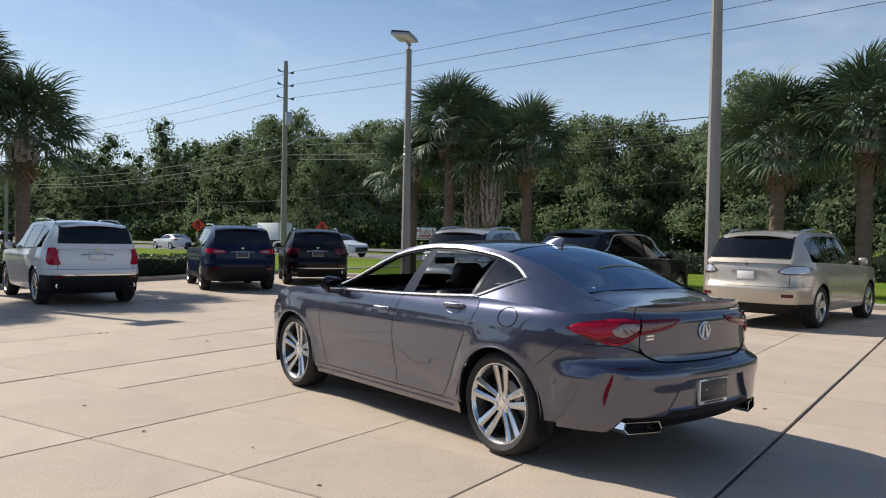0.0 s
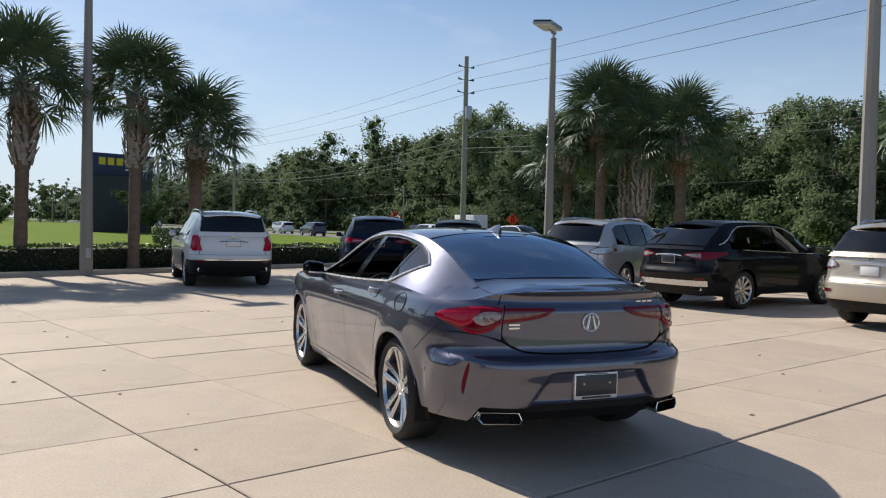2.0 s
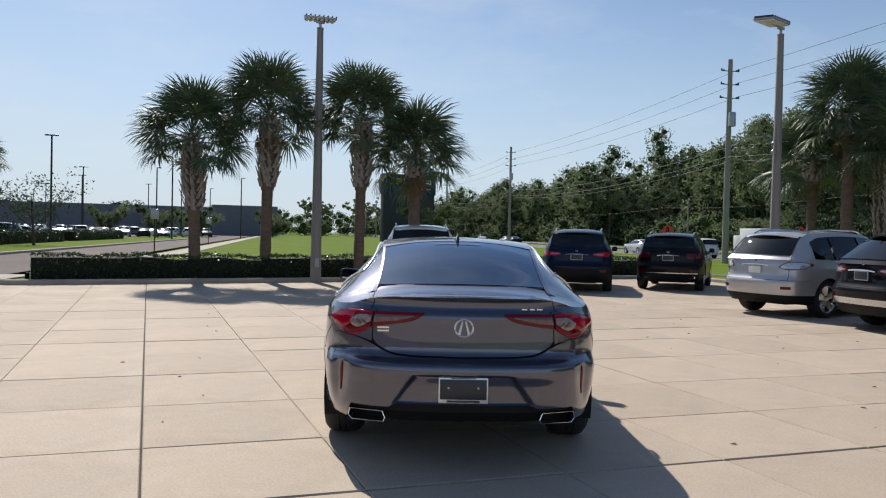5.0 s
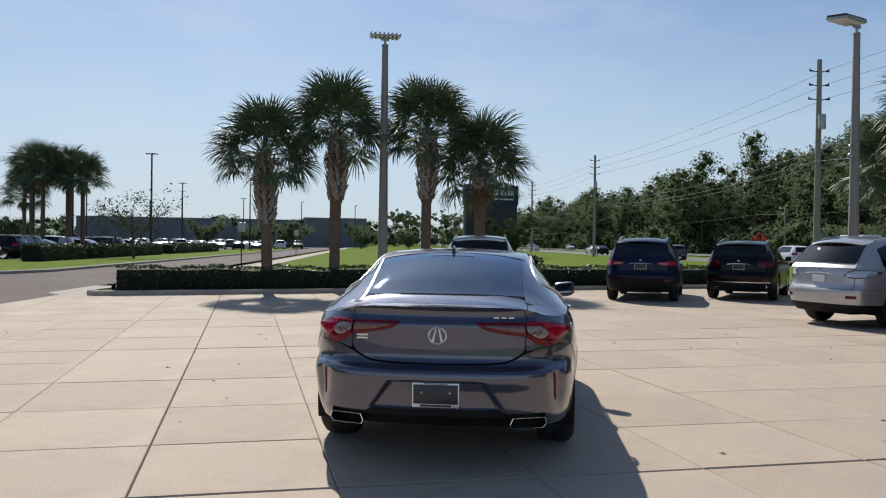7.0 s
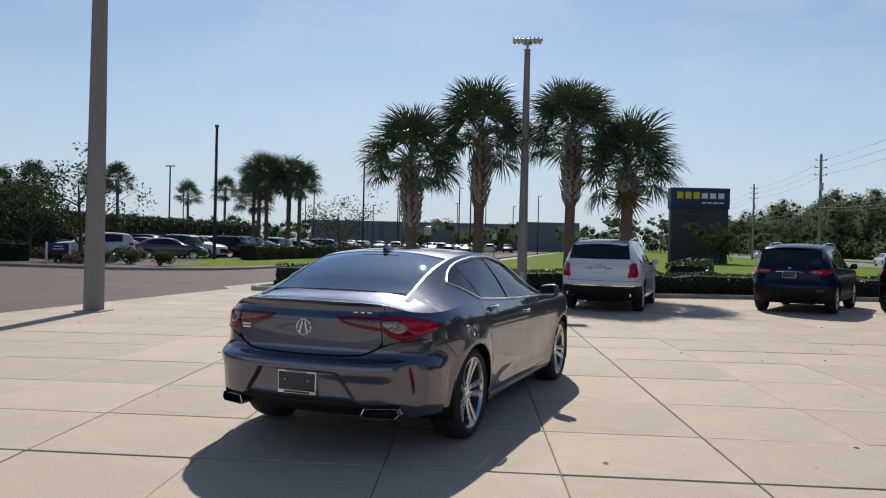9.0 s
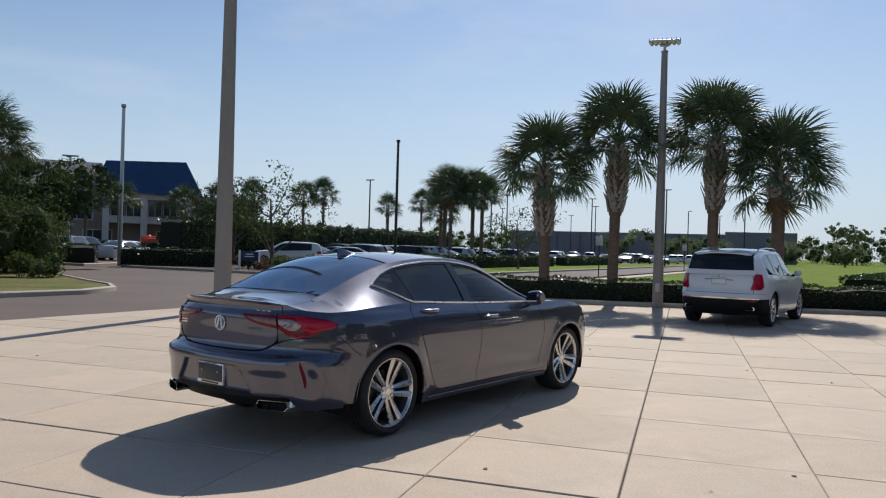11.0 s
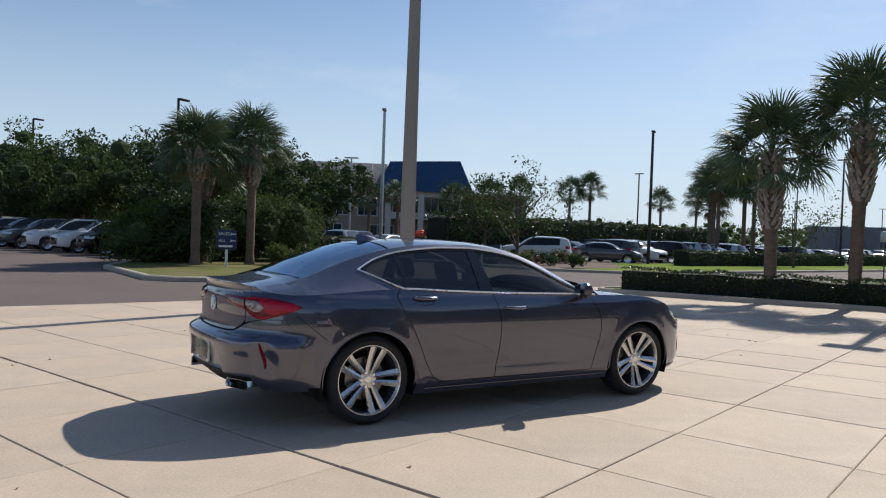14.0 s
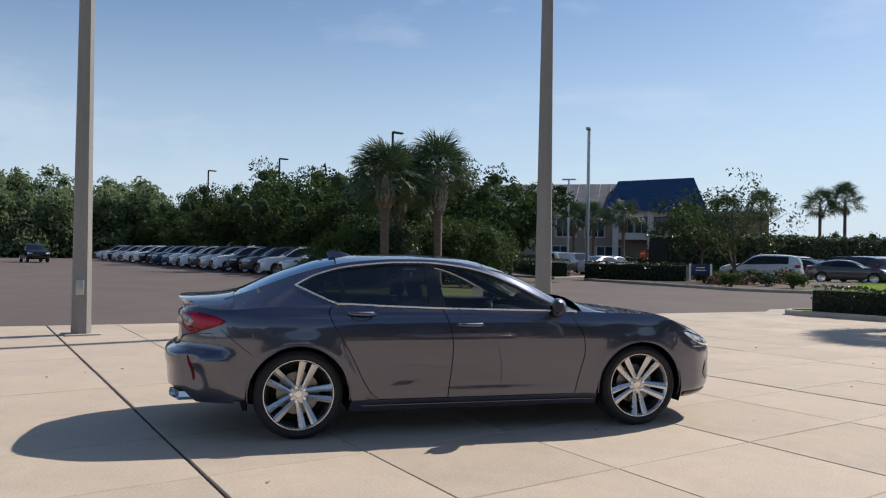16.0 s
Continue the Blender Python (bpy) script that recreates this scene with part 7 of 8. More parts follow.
def utility_pole(d, label, drum=True):
    x, y, _ = along(d, 0)
    t = thing("utility_pole", pose(x, y, 0, 0, 0, -9.1), label, "utility pole", "utility poles along the highway")
    bm = bmesh.new()
    rod(bm, (0, 0, -0.2), (0, 0, 12.2), 0.20, 0.13, 10)
    part("shaft", bm, M["pole_wood"], t)
    for z, w in ARMS:
        for s in (-1, 1):
            bm = bmesh.new()
            rod(bm, (0, 0, z - 0.05), (0, s * w, z), 0.03, 0.022, 6)
            for k in range(3):
                rod(bm, (0, s * (w - 0.16 + 0.07 * k), z - 0.04), (0, s * (w - 0.13 + 0.07 * k), z + 0.04), 0.05, 0.05, 8)
            rod(bm, (0, s * w, z), (0, s * w, z + 0.12), 0.045, 0.03, 8)
            part("insulator", bm, M["dark_metal"], t)
    if drum:
        bm = bmesh.new()
        lathe(bm, [(0.0, 8.2), (0.2, 8.2), (0.21, 8.25), (0.21, 8.95), (0.19, 9.02), (0.0, 9.05)], 16, axis="z")
        for v in bm.verts:
            v.co.x += 0.36
        part("transformer", bm, M["steel"], t, "grey transformer drum")
        bm = bmesh.new()
        tube(bm, [(0, 0.15, 7.0), (0, 1.0, 7.5), (0, 2.0, 7.75), (0, 2.7, 7.8)], 0.035, 6)
        box(bm, -0.1, 0.1, 2.6, 3.2, 7.72, 7.84, 0.03)
        part("street_lamp_arm", bm, M["steel"], t)
    return t


POLES_AT = (-97, -48.5, 0, 48.5, 89.5, 131, 172, 213, 254)
for d in POLES_AT:
    utility_pole(d, "grey concrete utility pole carrying wires", drum=(d >= 0))
wires = thing("overhead_wires", pose(0, 0, 0), "dark overhead power wires between the poles", "wires")
for z, n, sag, r in [(za + 0.1, s * w, 0.45, 0.012) for za, w in ARMS for s in (1,)] + [(7.05, 0.15, 0.8, 0.02), (6.4, -0.15, 0.8, 0.02), (6.15, 0.15, 0.8, 0.016)]:
    bm = bmesh.new()
    pts = []
    for a, b in zip(POLES_AT, POLES_AT[1:]):
        for j in range(8):
            f = j / 8
            x, y, _ = along(a + (b - a) * f, n)
            pts.append((x, y, z - sag * 4 * f * (1 - f)))
    tube(bm, pts, r, 4)
    part("wire", bm, M["wire"], wires)
# a thinner line of poles across the highway
for x, y in ((-34.5, 86.1), along(30, 40)[:2], along(80, 40)[:2]):
    bm = bmesh.new()
    rod(bm, (0, 0, -0.2), (0, 0, 8.2), 0.16, 0.12, 8)
    tube(bm, [(0, 0, 7.9), (2.4, -0.4, 4.0), (4.8, -0.8, 0.0)], 0.018, 4)
    solo("service_pole", bm, M["pole_wood"], "slim grey service pole before the wood", "utility pole", "service poles", m=pose(x, y, 0))
bm = bmesh.new()
tube(bm, [along(-60 + 10 * k, 40, 7.2 - 0.6 * math.sin(math.pi * ((k % 5) / 5))) for k in range(20)], 0.02, 4)
solo("service_wire", bm, M["wire"], "dark service wire before the wood", "wires")


# ---- lot lamps farther off ----
def lot_lamp(x, y, h, r, label, yaw=0.0, mat="dark_metal", double=False, arm=0.6):
    t = thing("lot_lamp", pose(x, y, 0, 0, 0, yaw), label, "light pole", "far lot lamps")
    bm = bmesh.new()
    rod(bm, (0, 0, 0), (0, 0, h), r, r * 0.75, 8)
    part("shaft", bm, M[mat], t)
    for s in ((1, -1) if double else (1,)):
        bm = bmesh.new()
        box(bm, min(0, s * arm), max(0, s * arm), -0.13, 0.13, h - 0.03, h + 0.09, 0.03)
        part("lamp_head", bm, M[mat], t)
    return t


L1, L2 = "tall dark lot lamp with a flat head", "pale galvanised lot lamp"
lot_lamp(-32.1, -22.5, 8.9, 0.12, L2, 40, "steel")
for x, y in ((-21.5, -64), (-23.3, -49.9), (-23.7, -31.4)):
    lot_lamp(x, y, 9.0, 0.10, L1, 190, arm=0.8)
lot_lamp(-46.1, -11.5, 8.8, 0.11, L1, 200)
lot_lamp(-45.8, -39.4, 8.0, 0.10, L2, 130, "steel", double=True)
for x, y, dbl in ((-79, -7, 1), (-113, -20, 1), (-150, -30, 1), (-102, 4.0, 1), (-115, 2, 0), (-152, 6, 0), (-168, 12, 0), (-88, -32, 1), (-125, -45, 1), (-140, -10, 1), (-175, -20, 1), (-130, 15, 0), (-180, 25, 0), (-96, -18, 1), (-160, 0, 1), (-120, -8, 1)):
    lot_lamp(x, y, 10.0, 0.11, L1, 81, double=bool(dbl))

# ---- buildings ----
bd = Vector((-0.736, -0.677, 0))
HALL = Matrix(((-0.677, -0.736, 0, -71.7), (0.736, -0.677, 0, -54.7), (0, 0, 1, 0), (0, 0, 0, 1)))
hall = thing("showroom_building", HALL, "tan showroom with a blue metal roof and grey tiled wing", "building")


def hall_part(name, mat, parent, *boxes, label="", bevel=0.0):
    bm = bmesh.new()
    for bx in boxes:
        box(bm, *bx, bevel)
    return part(name, bm, M[mat], parent, label, smooth=False)


hall_part("wall", "stucco", hall, (-30, -3.4, 0.5, 18, 0, 7.2), label="tan stucco wall")
hall_part("wall", "stucco", hall, (-3.4, 14.5, 1.0, 18, 0, 6.6), label="tan stucco wall")
hall_part("wall", "stucco_white", hall, (-3.5, 6.2, -1.2, 1.0, 3.4, 4.2), (-3.5, 6.2, -1.2, 1.0, 6.2, 7.0), label="white stucco bands")
for u in (-3.2, 0.9, 5.7):
    hall_part("column", "stucco_white", hall, (u - 0.35, u + 0.35, -1.4, -0.6, 0, 7.0))
for u in (-28, -24.5, -21, -17.5, -14, -10.5, -7):
    w = new("window")
    w.parent = hall
    hall_part("window_frame", "stucco_white", w, (u - 0.1, u + 2.5, 0.36, 0.52, 3.6, 6.1))
    for a in (0, 1, 2):
        hall_part("pane", "far_glass", w, (u + 0.8 * a + 0.04, u + 0.8 * a + 0.74, 0.33, 0.4, 3.75, 5.95))
for u in (-2.6, -0.9, 1.5, 3.2, 7.2, 9.0):
    w = new("window")
    w.parent = hall
    hall_part("window_frame", "stucco_white", w, (u - 0.08, u + 1.5, 0.86, 1.02, 4.2, 6.2))
    for a in (0, 1):
        hall_part("pane", "far_glass", w, (u + 0.75 * a + 0.03, u + 0.75 * a + 0.69, 0.82, 0.9, 4.3, 6.1))
for u in (-26, -19, -12, -5.5, 2.5):
    w = new("entrance")
    w.parent = hall
    hall_part("door_frame", "stucco_white", w, (u - 0.1, u + 3.1, 0.36 if u < -4 else 0.86, 0.52 if u < -4 else 1.02, 0, 2.6))
    for a in (0, 1, 2):
        hall_part("pane", "far_glass", w, (u + a * 1.0 + 0.05, u + a * 1.0 + 0.95, 0.31 if u < -4 else 0.81, 0.4 if u < -4 else 0.9, 0.1, 2.5))
bm = bmesh.new()
sheet(bm, [[(-31, -0.6, 7.1), (-3.0, -0.6, 7.1)], [(-31, 8.5, 11.0), (-3.6, 8.5, 11.0)], [(-31, 18.5, 7.1), (-3.0, 18.5, 7.1)]])
bmesh.ops.solidify(bm, geom=bm.faces[:], thickness=0.18)
roof = part("roof", bm, M["roof_tile"], hall, "grey tiled pitched roof", smooth=False)
rows = []
for k in range(20):
    u = -30.8 + 1.4 * k
    bm = bmesh.new()
    tube(bm, [(u, -0.62, 7.11), (u, 8.4, 10.99)], 0.05, 5)
    part("tile_roll", bm, M["roof_tile"], roof)
bm = bmesh.new()
sheet(bm, [[(-4.6, -2.0, 7.0), (7.4, -2.0, 6.7)], [(-3.2, 6.5, 11.2), (6.2, 6.5, 11.6)], [(-4.0, 15, 8.0), (7.0, 15, 8.0)]])
bmesh.ops.solidify(bm, geom=bm.faces[:], thickness=0.25)
blue = part("blue_roof", bm, M["roof_blue"], hall, "dark blue standing-seam metal roof", smooth=False)
for k in range(16):
    f = k / 15
    bm = bmesh.new()
    tube(bm, [(-4.6 + 12 * f, -2.0, 7.02 - 0.3 * f), (-3.2 + 9.4 * f, 6.5, 11.2 + 0.4 * f)], 0.022, 4)
    part("seam", bm, M["roof_blue"], blue)
hall_part("parapet", "stucco", hall, (6.4, 14.8, 0.8, 18.2, 6.5, 7.0))

far_hall = thing("warehouse", Matrix.Translation((-200, -4, 0)) @ pose(0, 0, 0, 0, 0, 1.5), "long low grey warehouse behind the far lot", "building")
hall_part("wall", "grey_wall", far_hall, (-20, 0, -36, 30, 0, 7.0), label="grey cladding wall")
hall_part("wall", "grey_wall", far_hall, (-1, 3, 18, 34, 0, 7.6), label="taller grey end block")
for k in range(9):
    hall_part("wall_panel", "grey_wall", far_hall, (0.0, 0.25, -35 + 6 * k, -29.6 + 6 * k, 0.4, 6.6))

# tall roadside sign; its name is drawn as plain blocks
sign = thing("monument_sign", Matrix.Translation((-80, 28.6, 0)) @ pose(0, 0, 0, 0, 0, 3) @ Matrix.Scale(1.27, 4), "tall dark monument sign with a navy head and yellow blocks", "sign")
bm = bmesh.new()
box(bm, -0.45, 0.45, -2.35, 2.35, 0, 4.7, 0.04)
part("pedestal", bm, M["sign_grey"], sign, "dark grey pedestal")
bm = bmesh.new()
box(bm, -0.5, 0.5, -2.45, 2.45, 4.55, 6.3, 0.05)
head = part("sign_head", bm, M["sign_blue"], sign, "navy sign head")
for k in range(6):
    y0 = 1.95 - 0.68 * k
    mt = "sign_yellow" if k < 3 else "white"
    bm = bmesh.new()
    sg = -1
    yy = -y0
    box(bm, 0.5, 0.53, yy, yy + 0.5, 5.38 + (0 if k < 3 else 0.03), 5.95 - (0 if k < 3 else 0.08), 0)
    part("name_block", bm, M[mt], head)
for k in range(4):
    bm = bmesh.new()
    box(bm, 0.5, 0.53, 0.1 + 0.48 * k, 0.48 + 0.48 * k, 5.0, 5.12, 0)
    part("small_bar", bm, M["white"], head)


def words(text, size, mat, parent, m, name="lettering"):
    cu = bpy.data.curves.new("text", "FONT")
    cu.body, cu.size, cu.extrude, cu.align_x, cu.align_y = text, size, 0.004, "CENTER", "CENTER"
    ob = bpy.data.objects.new("text", cu)
    scene.collection.objects.link(ob)
    me = bpy.data.meshes.new_from_object(ob.evaluated_get(bpy.context.evaluated_depsgraph_get()))
    bpy.data.objects.remove(ob)
    me.materials.clear()
    me.materials.append(M[mat])
    return twin(name, me, parent, m)


# direction sign on the island
ss = thing("direction_sign", pose(-14.35, -13.05, 0.08, 0, 0, -32), "navy direction sign with white words on a white post", "sign")
bm = bmesh.new()
box(bm, -0.045, 0.045, -0.06, -0.01, 0, 0.72, 0.006)
part("post", bm, M["white"], ss, "white post")
bm = bmesh.new()
box(bm, -0.34, 0.34, -0.02, 0.02, 0.62, 1.30, 0.008)
board = part("board", bm, M["sign_blue"], ss, "navy board")
face = lambda u, z: Matrix.Translation((u, 0.024, z)) @ pose(0, 0, 0, 90, 0, 180)
words("SALES", 0.15, "white", board, face(0.10, 1.17))
words("ALL", 0.15, "white", board, face(0.16, 0.93))
bm = bmesh.new()
box(bm, -0.2, 0.28, 0.02, 0.026, 0.70, 0.77)
part("lettering_bar", bm, M["white"], board)
for z in (1.17, 0.93):
    bm = bmesh.new()
    box(bm, -0.30, -0.16, 0.02, 0.026, z - 0.015, z + 0.015)
    for sg in (-1, 1):
        box(bm, -0.02, 0.06, -0.003, 0.003, -0.014, 0.014, m=Matrix.Translation((-0.17, 0.023, z)) @ pose(0, 0, 0, 0, sg * 40, 0))
    part("arrow", bm, M["white"], board)
bs = thing("entrance_sign", pose(-31.4, -13.7, 0.1, 0, 0, -50) @ Matrix.Scale(0.8, 4), "low navy sign in a white frame in the planting bed", "sign")
for u in (-0.62, 0.62):
    bm = bmesh.new()
    box(bm, u - 0.06, u + 0.06, -0.06, 0.06, 0, 1.25, 0.01)
    part("post", bm, M["white"], bs)
bm = bmesh.new()
box(bm, -0.56, 0.56, -0.04, 0.04, 0.6, 1.2, 0.01)
pn = part("panel", bm, M["sign_blue"], bs, "navy panel")
for z, w in ((1.02, 0.5), (0.86, 0.6)):
    bm = bmesh.new()
    box(bm, -w / 2, w / 2, 0.04, 0.046, z - 0.03, z + 0.03)
    box(bm, -w / 2, w / 2, -0.046, -0.04, z - 0.03, z + 0.03)
    part("lettering_bar", bm, M["white"], pn)
for x, y, h in ((-43.2, 2.7, 2.5), (-72, 7.0, 2.5)):
    t = thing("road_sign", pose(x, y, 0, 0, 0, -5), "small grey road sign on a thin post seen from behind", "sign")
    bm = bmesh.new()
    rod(bm, (0, 0, 0), (0, 0, h), 0.035, 0.035, 6)
    part("post", bm, M["dark_metal"], t)
    bm = bmesh.new()
    box(bm, 0.03, 0.05, -0.22, 0.22, h - 0.55, h, 0.01)
    part("board", bm, M["steel"], t)
for (x, y), yw in (((-62, 50), 140), ((-54, 59), 132)):
    t = thing("roadwork_sign", pose(x, y, 0, 0, 0, yw - 90), "orange diamond roadwork sign on a stand", "sign", "roadwork signs")
    bm = bmesh.new()
    box(bm, -0.46, 0.46, -0.02, 0.02, -0.46, 0.46, 0.01, m=Matrix.Translation((0, 0, 2.3)) @ pose(0, 0, 0, 0, 45, 0))
    bd2 = part("board", bm, M["orange"], t)
    bm = bmesh.new()
    for u in (-0.14, 0.14):
        rod(bm, (u, -0.03, 1.95), (u * 0.5, -0.03, 2.7), 0.05, 0.05, 6)
    part("symbol", bm, M["black"], t)
    bm = bmesh.new()
    rod(bm, (0, 0, 0), (0, 0, 1.6), 0.04, 0.04, 6), rod(bm, (-0.5, 0, 0), (0, 0, 0.5), 0.03), rod(bm, (0.5, 0, 0), (0, 0, 0.5), 0.03)
    part("stand", bm, M["steel"], t)
for x, y, w, h, yw in ((-54.8, 78.4, 2.7, 1.5, 35),):
    t = thing("shop_sign", pose(x, y, 0, 0, 0, yw), "white shop sign with red words across the highway", "sign")
    bm = bmesh.new()
    box(bm, -w / 2, w / 2, -0.06, 0.06, 1.2, 1.2 + h, 0.02)
    bd3 = part("board", bm, M["white"], t)
    words("Mulch", h * 0.72, "sign_red", bd3, Matrix.Translation((0, -0.07, 1.2 + h * 0.66)) @ pose(0, 0, 0, 90, 0, 0))
    bm = bmesh.new()
    box(bm, -w * 0.28, w * 0.28, -0.08, -0.06, 1.2 + h * 0.26, 1.2 + h * 0.38), box(bm, -w * 0.42, w * 0.42, -0.08, -0.06, 1.2 + h * 0.1, 1.2 + h * 0.17)
    part("lettering_bar", bm, M["sign_red"], bd3)
    for u in (-w * 0.4, w * 0.4):
        bm = bmesh.new()
        rod(bm, (u, 0, 0), (u, 0, 1.25), 0.06, 0.06, 6)
        part("post", bm, M["dark_metal"], t)
# box truck on the highway
x, y, _ = along(44.4, 30.0)
tk = thing("box_truck", pose(x, y, -0.02, 0, 0, 171) @ Matrix.Scale(0.95, 4), "white box truck standing on the highway", "truck")
for nm, mt, bx in (("cargo_box", "white", (-3.2, 1.6, -1.15, 1.15, 0.9, 3.2)), ("cab", "white", (1.7, 3.3, -1.0, 1.0, 0.5, 2.3)), ("windscreen", "gloss_black", (2.7, 3.33, -0.9, 0.9, 1.5, 2.15)), ("chassis", "black", (-3.1, 3.2, -0.9, 0.9, 0.45, 0.9))):
    bm = bmesh.new()
    box(bm, *bx, 0.05)
    part(nm, bm, M[mt], tk)
for xx in (-2.2, 2.4):
    for yy in (-0.95, 0.95):
        bm = bmesh.new()
        rod(bm, (xx, yy - 0.12, 0.42), (xx, yy + 0.12, 0.42), 0.42, 0.42, 16)
        part("wheel", bm, M["rubber"], tk)
# orange lift parked before the building
lf = thing("boom_lift", pose(-60.5, -43.5, 0, 0, 0, 40), "orange boom lift parked before the building", "machine")
for nm, mt, bx in (("chassis", "dark_metal", (-1.6, 1.6, -0.8, 0.8, 0.35, 0.8)), ("turret", "orange", (-1.9, 0.7, -0.75, 0.75, 0.8, 1.9)), ("basket", "orange", (2.6, 3.5, -0.7, 0.7, 0.7, 1.7))):
    bm = bmesh.new()
    box(bm, *bx, 0.08)
    part(nm, bm, M[mt], lf)
bm = bmesh.new()
rod(bm, (-0.6, 0, 1.9), (2.7, 0, 1.2), 0.16, 0.12, 8)
part("boom", bm, M["orange"], lf)
for xx in (-1.2, 1.2):
    for yy in (-0.85, 0.85):
        bm = bmesh.new()
        rod(bm, (xx, yy - 0.12, 0.4), (xx, yy + 0.12, 0.4), 0.4, 0.4, 14)
        part("wheel", bm, M["rubber"], lf)
# small fixtures
for x, y, h, lab in ((-19.0, 0.0, 0.27, "short black bollard beside the hedge's end"), (-20.97, 0.74, 0.68, "black post on the verge behind the hedge")):
    bm = bmesh.new()
    lathe(bm, [(0.0, 0.0), (0.055, 0.0), (0.055, h - 0.04), (0.045, h - 0.005), (0.0, h)], 14, axis="z")
    solo("bollard", bm, M["black"], lab, "bollard", m=pose(x, y, -0.01))
for x, y, z in ((-1.67, -2.26, 0.66), (-19.02, 7.32, 0.45)):
    bm = bmesh.new()
    box(bm, 0.10, 0.19, -0.06, 0.06, z, z + 0.24, 0.01)
    solo("pole_box", bm, M["steel"], "small grey electrical box fixed on a light pole", "box", m=pose(x, y, 0, 0, 0, 72 if x > -5 else 0))
cm = thing("security_camera", pose(-14.16, 19.15, 4.15, 0, 0, -70), "white security camera on a light pole", "camera")
for k, (z, r) in enumerate(((0.0, 0.06), (-0.24, 0.075))):
    bm = bmesh.new()
    bmesh.ops.create_uvsphere(bm, u_segments=12, v_segments=8, radius=r)
    for v in bm.verts:
        v.co += Vector((0.20, 0, z))
    rod(bm, (0.08, 0, z + 0.03), (0.20, 0, z + 0.03), 0.025, 0.025, 6)
    part("dome", bm, M["steel"], cm)
# dry leaves lying about on the slabs
lv, lf2 = [], []
for k in range(90):
    x, y, a, s = -14 + 17 * RNG.random(), -3 + 16 * RNG.random(), RNG.random() * 6.28, 0.012 + 0.018 * RNG.random()
    n = len(lv)
    for u, v, z in ((-1, 0, 0.002), (0, 0.45, 0.012), (1, 0, 0.003), (0, -0.45, 0.01)):
        lv.append((x + s * (u * math.cos(a) - v * math.sin(a)), y + s * (u * math.sin(a) + v * math.cos(a)), z))
    lf2.append((n, n + 1, n + 2, n + 3))
quad_mesh("fallen_leaves", lv, lf2, M["bloom"], "dry brown leaves scattered on the concrete", "leaves", "stuff")
hedge(along(-12, 3.0)[:2], along(-34, 3.0)[:2], 1.3, 0.9, "dark clipped hedge at the edge of the verge", 0.06, 120)

# ---- light poles ----
def light_pole(x, y, h, r0, r1, label, head=None, yaw=0.0, z=-0.02, side=0.0):
    t = thing("light_pole", pose(x, y, z, 0, 0, yaw), label, "light pole", "parking lot light poles")
    bm = bmesh.new()
    seg = 8
    rows = []
    for k in range(9):
        f = k / 8
        r = r0 + (r1 - r0) * f
        rows.append([(r * math.cos(2 * math.pi * (i + 0.5) / seg), r * math.sin(2 * math.pi * (i + 0.5) / seg), h * f) for i in range(seg)] )
    rows = [row + [row[0]] for row in rows]
    sheet(bm, rows)
    bmesh.ops.remove_doubles(bm, verts=bm.verts, dist=0.0005)
    rod(bm, (0, 0, h), (0, 0, h + 0.03), r1 * 1.15, r1 * 1.1, seg)
    part("shaft", bm, M["pole"], t, "tapered weathered concrete shaft", sharp=20)
    bm = bmesh.new()
    box(bm, -0.27, 0.27, -0.27, 0.27, 0.0, 0.024, 0.006)
    part("base_plate", bm, M["kerb"], t, "pale base collar")
    if head:
        w, d = head
        bm = bmesh.new()
        rod(bm, (0, 0, h), (0, 0, h + 0.22), 0.04, 0.04, 8)
        box(bm, -0.05, 0.05, -0.12, 0.12, h + 0.16, h + 0.24, 0.01)
        if side:
            rod(bm, (0, 0, h + 0.2), (0, side, h + 0.26), 0.035, 0.035, 8)
        part("bracket", bm, M["steel"], t)
        lamp = new("lamp_head")
        lamp.parent = t
        lamp.matrix_basis = Matrix.Translation((0, side, h + 0.28)) @ pose(0, 0, 0, 0, 6, 0)
        bm = bmesh.new()
        box(bm, -d / 2, d / 2, -w / 2, w / 2, -0.025, 0.035, 0.012)
        part("housing", bm, M["steel"], lamp, "flat pale grey lamp housing")
        for k in range(7):
            yy = -w / 2 + w * (k + 0.5) / 7
            bm = bmesh.new()
            box(bm, -d * 0.45, d * 0.45, yy - w / 26, yy + w / 26, -0.06, -0.022, 0.006)
            part("led_bar", bm, M["white"], lamp)
        for k in range(8):
            yy = -w / 2 + w * k / 7
            bm = bmesh.new()
            box(bm, -d * 0.46, d * 0.46, max(yy - 0.008, -w / 2), min(yy + 0.008, w / 2), 0.033, 0.085, 0.003)
            part("cooling_fin", bm, M["dark_metal"], lamp)
    return t


P_LABEL = "tall tapered grey concrete light pole beside the parking"
light_pole(-14.16, 19.15, 7.15, 0.15, 0.085, "concrete light pole with a flat lamp head", (0.9, 0.6), 20, side=-0.5)
light_pole(-19.02, 7.32, 7.2, 0.16, 0.09, "concrete light pole with a flat lamp head behind the kerb", (0.85, 0.55), 0)
light_pole(-4.74, 18.07, 9.5, 0.17, 0.1, P_LABEL)
light_pole(-10.74, -1.29, 9.5, 0.19, 0.11, P_LABEL, z=0)
light_pole(-1.67, -2.26, 9.5, 0.16, 0.09, P_LABEL, z=0)

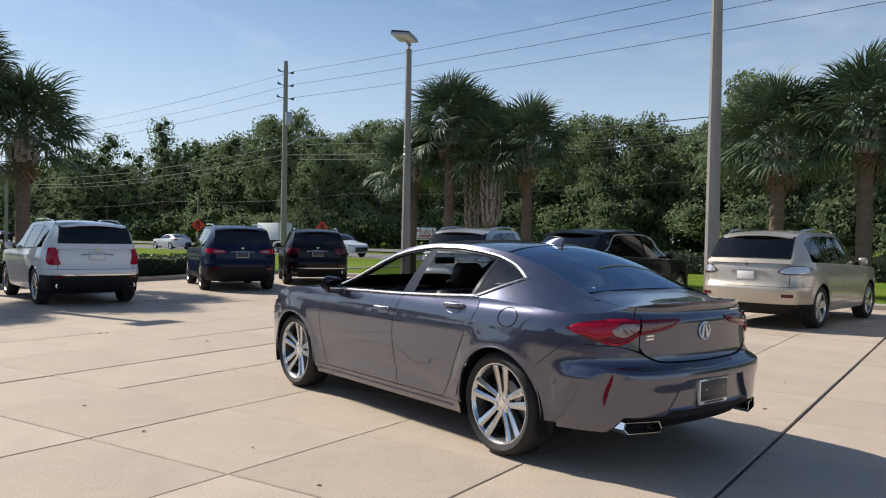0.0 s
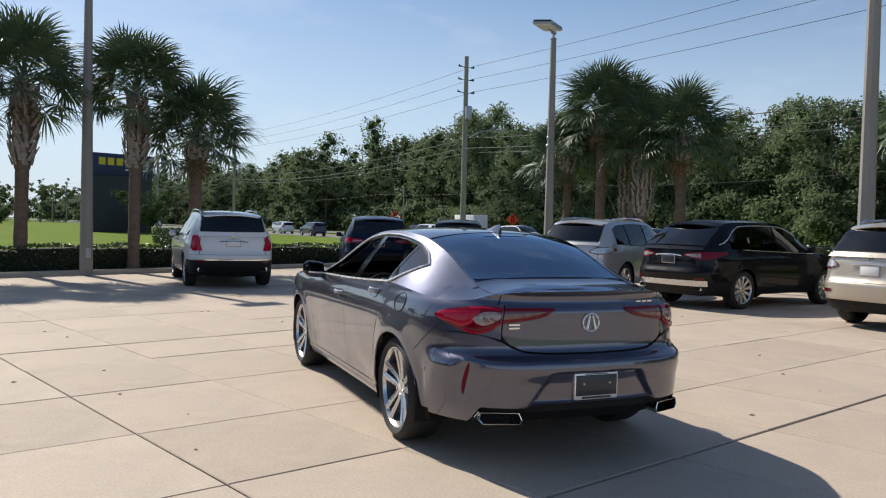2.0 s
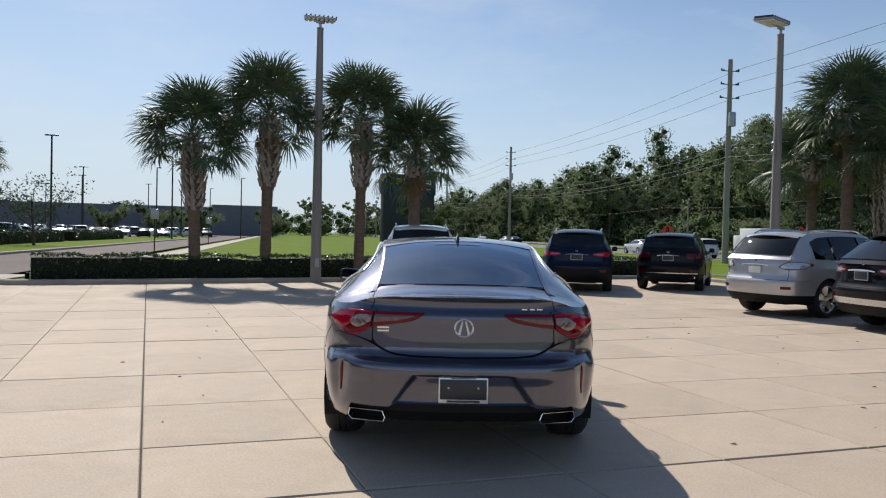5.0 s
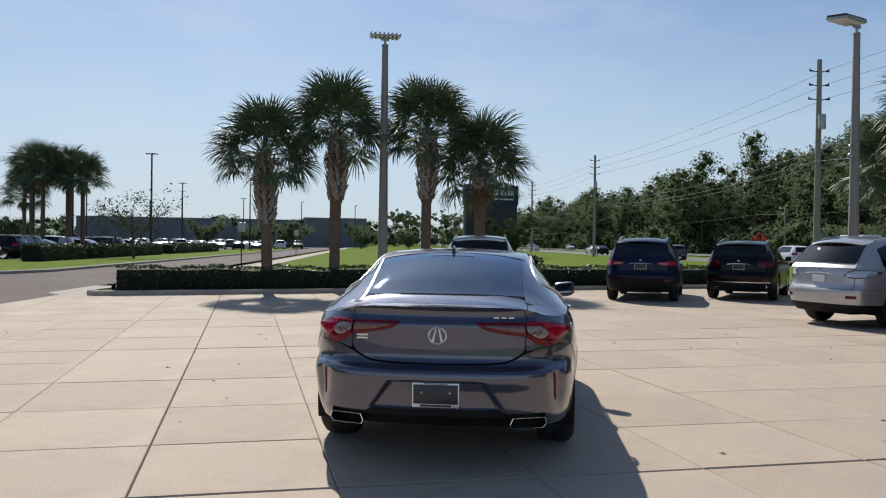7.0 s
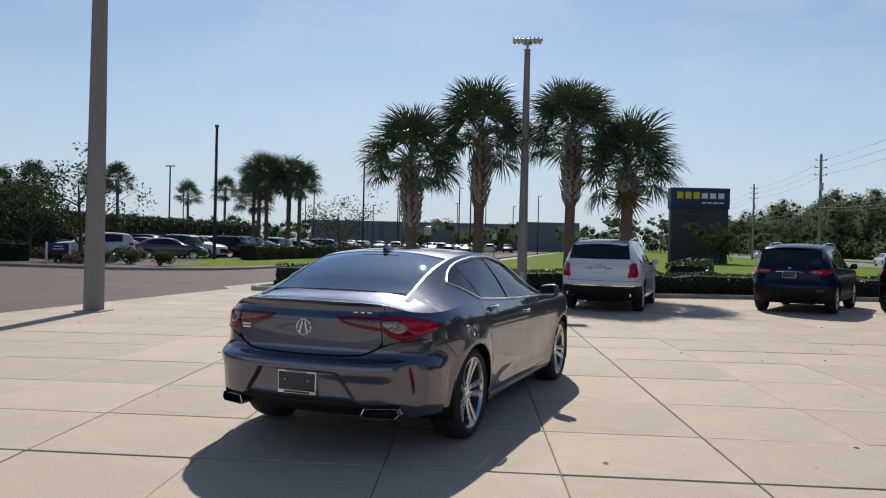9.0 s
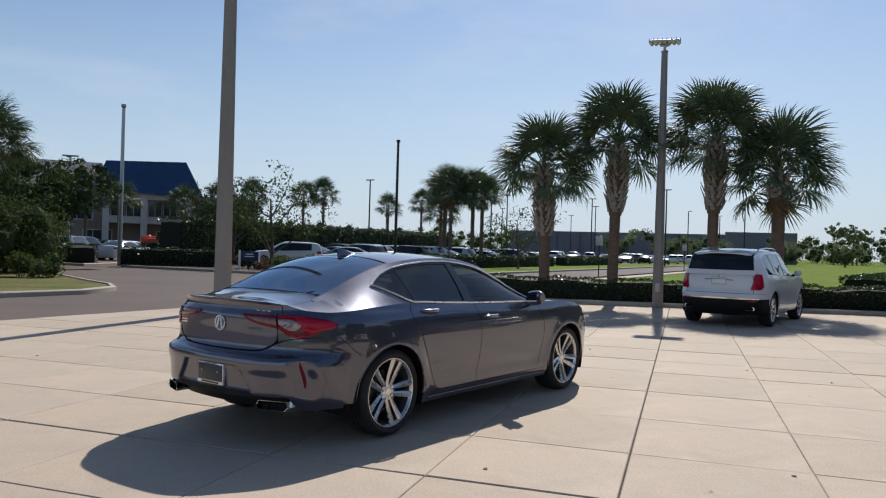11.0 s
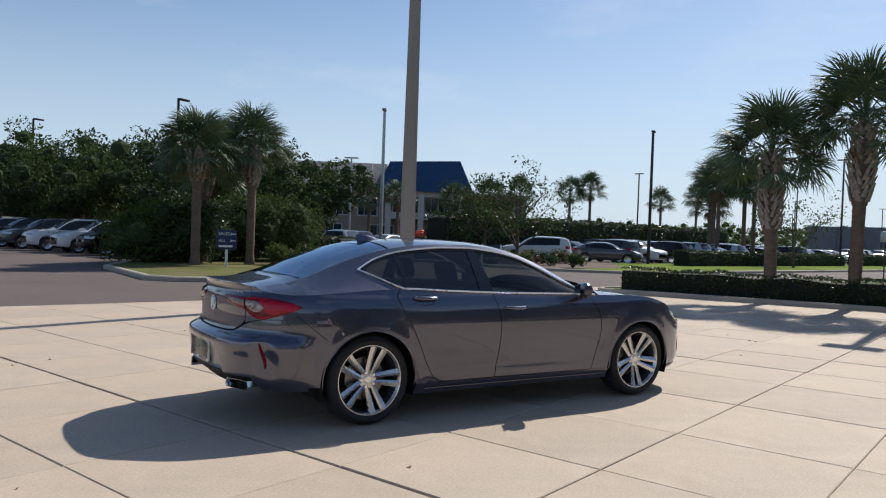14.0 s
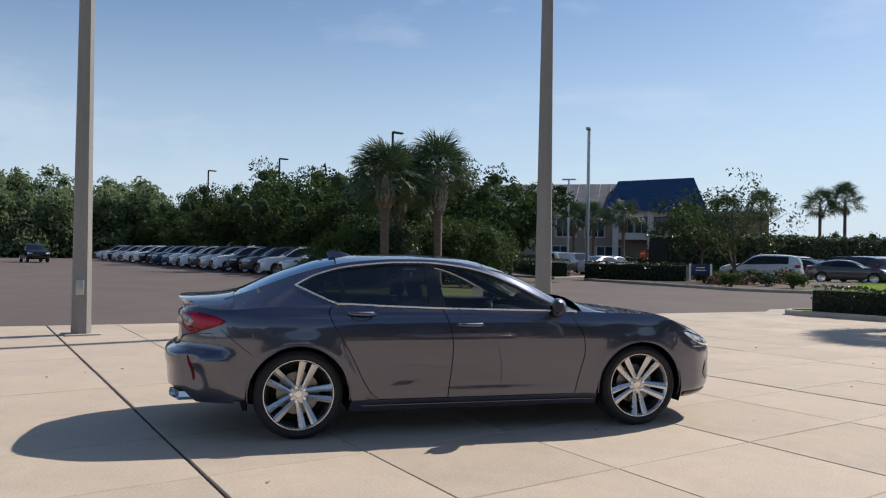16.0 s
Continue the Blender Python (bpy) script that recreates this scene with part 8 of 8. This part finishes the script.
# ---- concrete apron: one slab a piece ----
XS = [-0.09 + 1.25 * k for k in range(14, 0, -1)] + [0.05, -1.15, -2.32, -3.62, -5.05, -6.46, -7.56]
while XS[-1] > -24:
    XS.append(XS[-1] - 1.32)
YS = [-6.8, -5.6, -4.4, -3.15, -1.9, -0.65, 0.68, 1.94, 3.17, 4.36, 5.61, 6.77, 8.0]
while YS[-1] < 26:
    YS.append(YS[-1] + 1.24)


def clipped(poly, inside, cross):
    out = []
    for i in range(len(poly)):
        a, b = poly[i - 1], poly[i]
        if inside(b) != inside(a):
            out.append(cross(a, b))
        if inside(b):
            out.append(b)
    return out


def cut(poly, px, py, nx, ny):
    """Keeps the part of poly on the side of the line through (px, py) to which (nx, ny) points."""
    s = lambda p: (p[0] - px) * nx + (p[1] - py) * ny
    return clipped(poly, lambda p: s(p) > 0, lambda a, b: tuple(u + (v - u) * s(a) / (s(a) - s(b)) for u, v in zip(a, b)))


EDGES = [(0.0, lot_y(0), 0.165, 1.0), (kerb_x(0) + 0.012, 0.0, 1.0, 0.16), (-12, 20.88, -0.108, -1.0)]
apron = thing("concrete_apron", pose(0, 0, 0), "sunlit tan concrete slabs with dark joints", "pavement", kind="structure")
base = [(17.4, -7.1), (17.4, 20), (-22, 22), (-22, -7.1)]
for e in EDGES:
    base = cut(base, *e)
bm = bmesh.new()
bm.faces.new([bm.verts.new((x, y, -0.016)) for x, y in base])
part("joint_bed", bm, M["joint"], apron, "dark joint filler", smooth=False)
shared, rest = {}, bmesh.new()


def slab_piece(bm, poly, cx, cy):
    top = [bm.verts.new((x - cx, y - cy, 0)) for x, y in poly]
    mid = sum((v.co for v in top), Vector()) / len(top)
    lo = [bm.verts.new((v.co.x + (v.co.x - mid.x) * 0.004, v.co.y + (v.co.y - mid.y) * 0.004, -0.05)) for v in top]
    for v in top:
        v.co += (mid - v.co).normalized() * 0.006
    edge = [bm.verts.new((v.co.x, v.co.y, -0.006)) for v in lo]
    bm.faces.new(top)
    for i in range(len(top)):
        j = (i + 1) % len(top)
        bm.faces.new((edge[i], edge[j], top[j], top[i])), bm.faces.new((lo[i], lo[j], edge[j], edge[i]))


count = 0
for xa, xb in zip(XS, XS[1:]):
    for ya, yb in zip(YS, YS[1:]):
        wide_x = 0.015 if abs(xa + 1.15) < 0.05 or abs(xa + 7.56) < 0.05 else 0.005
        wide_xb = 0.015 if abs(xb + 1.15) < 0.05 or abs(xb + 7.56) < 0.05 else 0.005
        wy = 0.009 if min(abs(ya - 3.17), abs(ya - 8.0)) < 0.05 else 0.0045
        wyb = 0.009 if min(abs(yb - 3.17), abs(yb - 8.0)) < 0.05 else 0.0045
        poly = [(xb + wide_xb, ya + wy), (xa - wide_x, ya + wy), (xa - wide_x, yb - wyb), (xb + wide_xb, yb - wyb)]
        poly = [(x + (0.02 - 0.04 * smoothstep(-3.0, -7.6, x)) * (y - 5.6), y + 0.02 * (x + 1.5)) for x, y in poly]
        for e in EDGES:
            poly = cut(poly, *e) if poly else poly
        if len(poly) < 3:
            continue
        cx, cy = (xa + xb) / 2, (ya + yb) / 2
        if -13.5 < cx < 2.6 and -4.6 < cy < 12.5 and count < 300:
            sub = bmesh.new()
            slab_piece(sub, poly, cx, cy)
            me = mesh_of(sub, M["concrete"], smooth=False)
            ob = twin("slab", me, apron, pose(cx, cy, RNG.normal() * 0.0012, RNG.normal() * 0.03, RNG.normal() * 0.03))
            count += 1
        else:
            n0 = len(rest.verts)
            slab_piece(rest, poly, 0, 0)
tagged(part("outer_slabs", rest, M["concrete"], apron, smooth=False), kind="stuff")
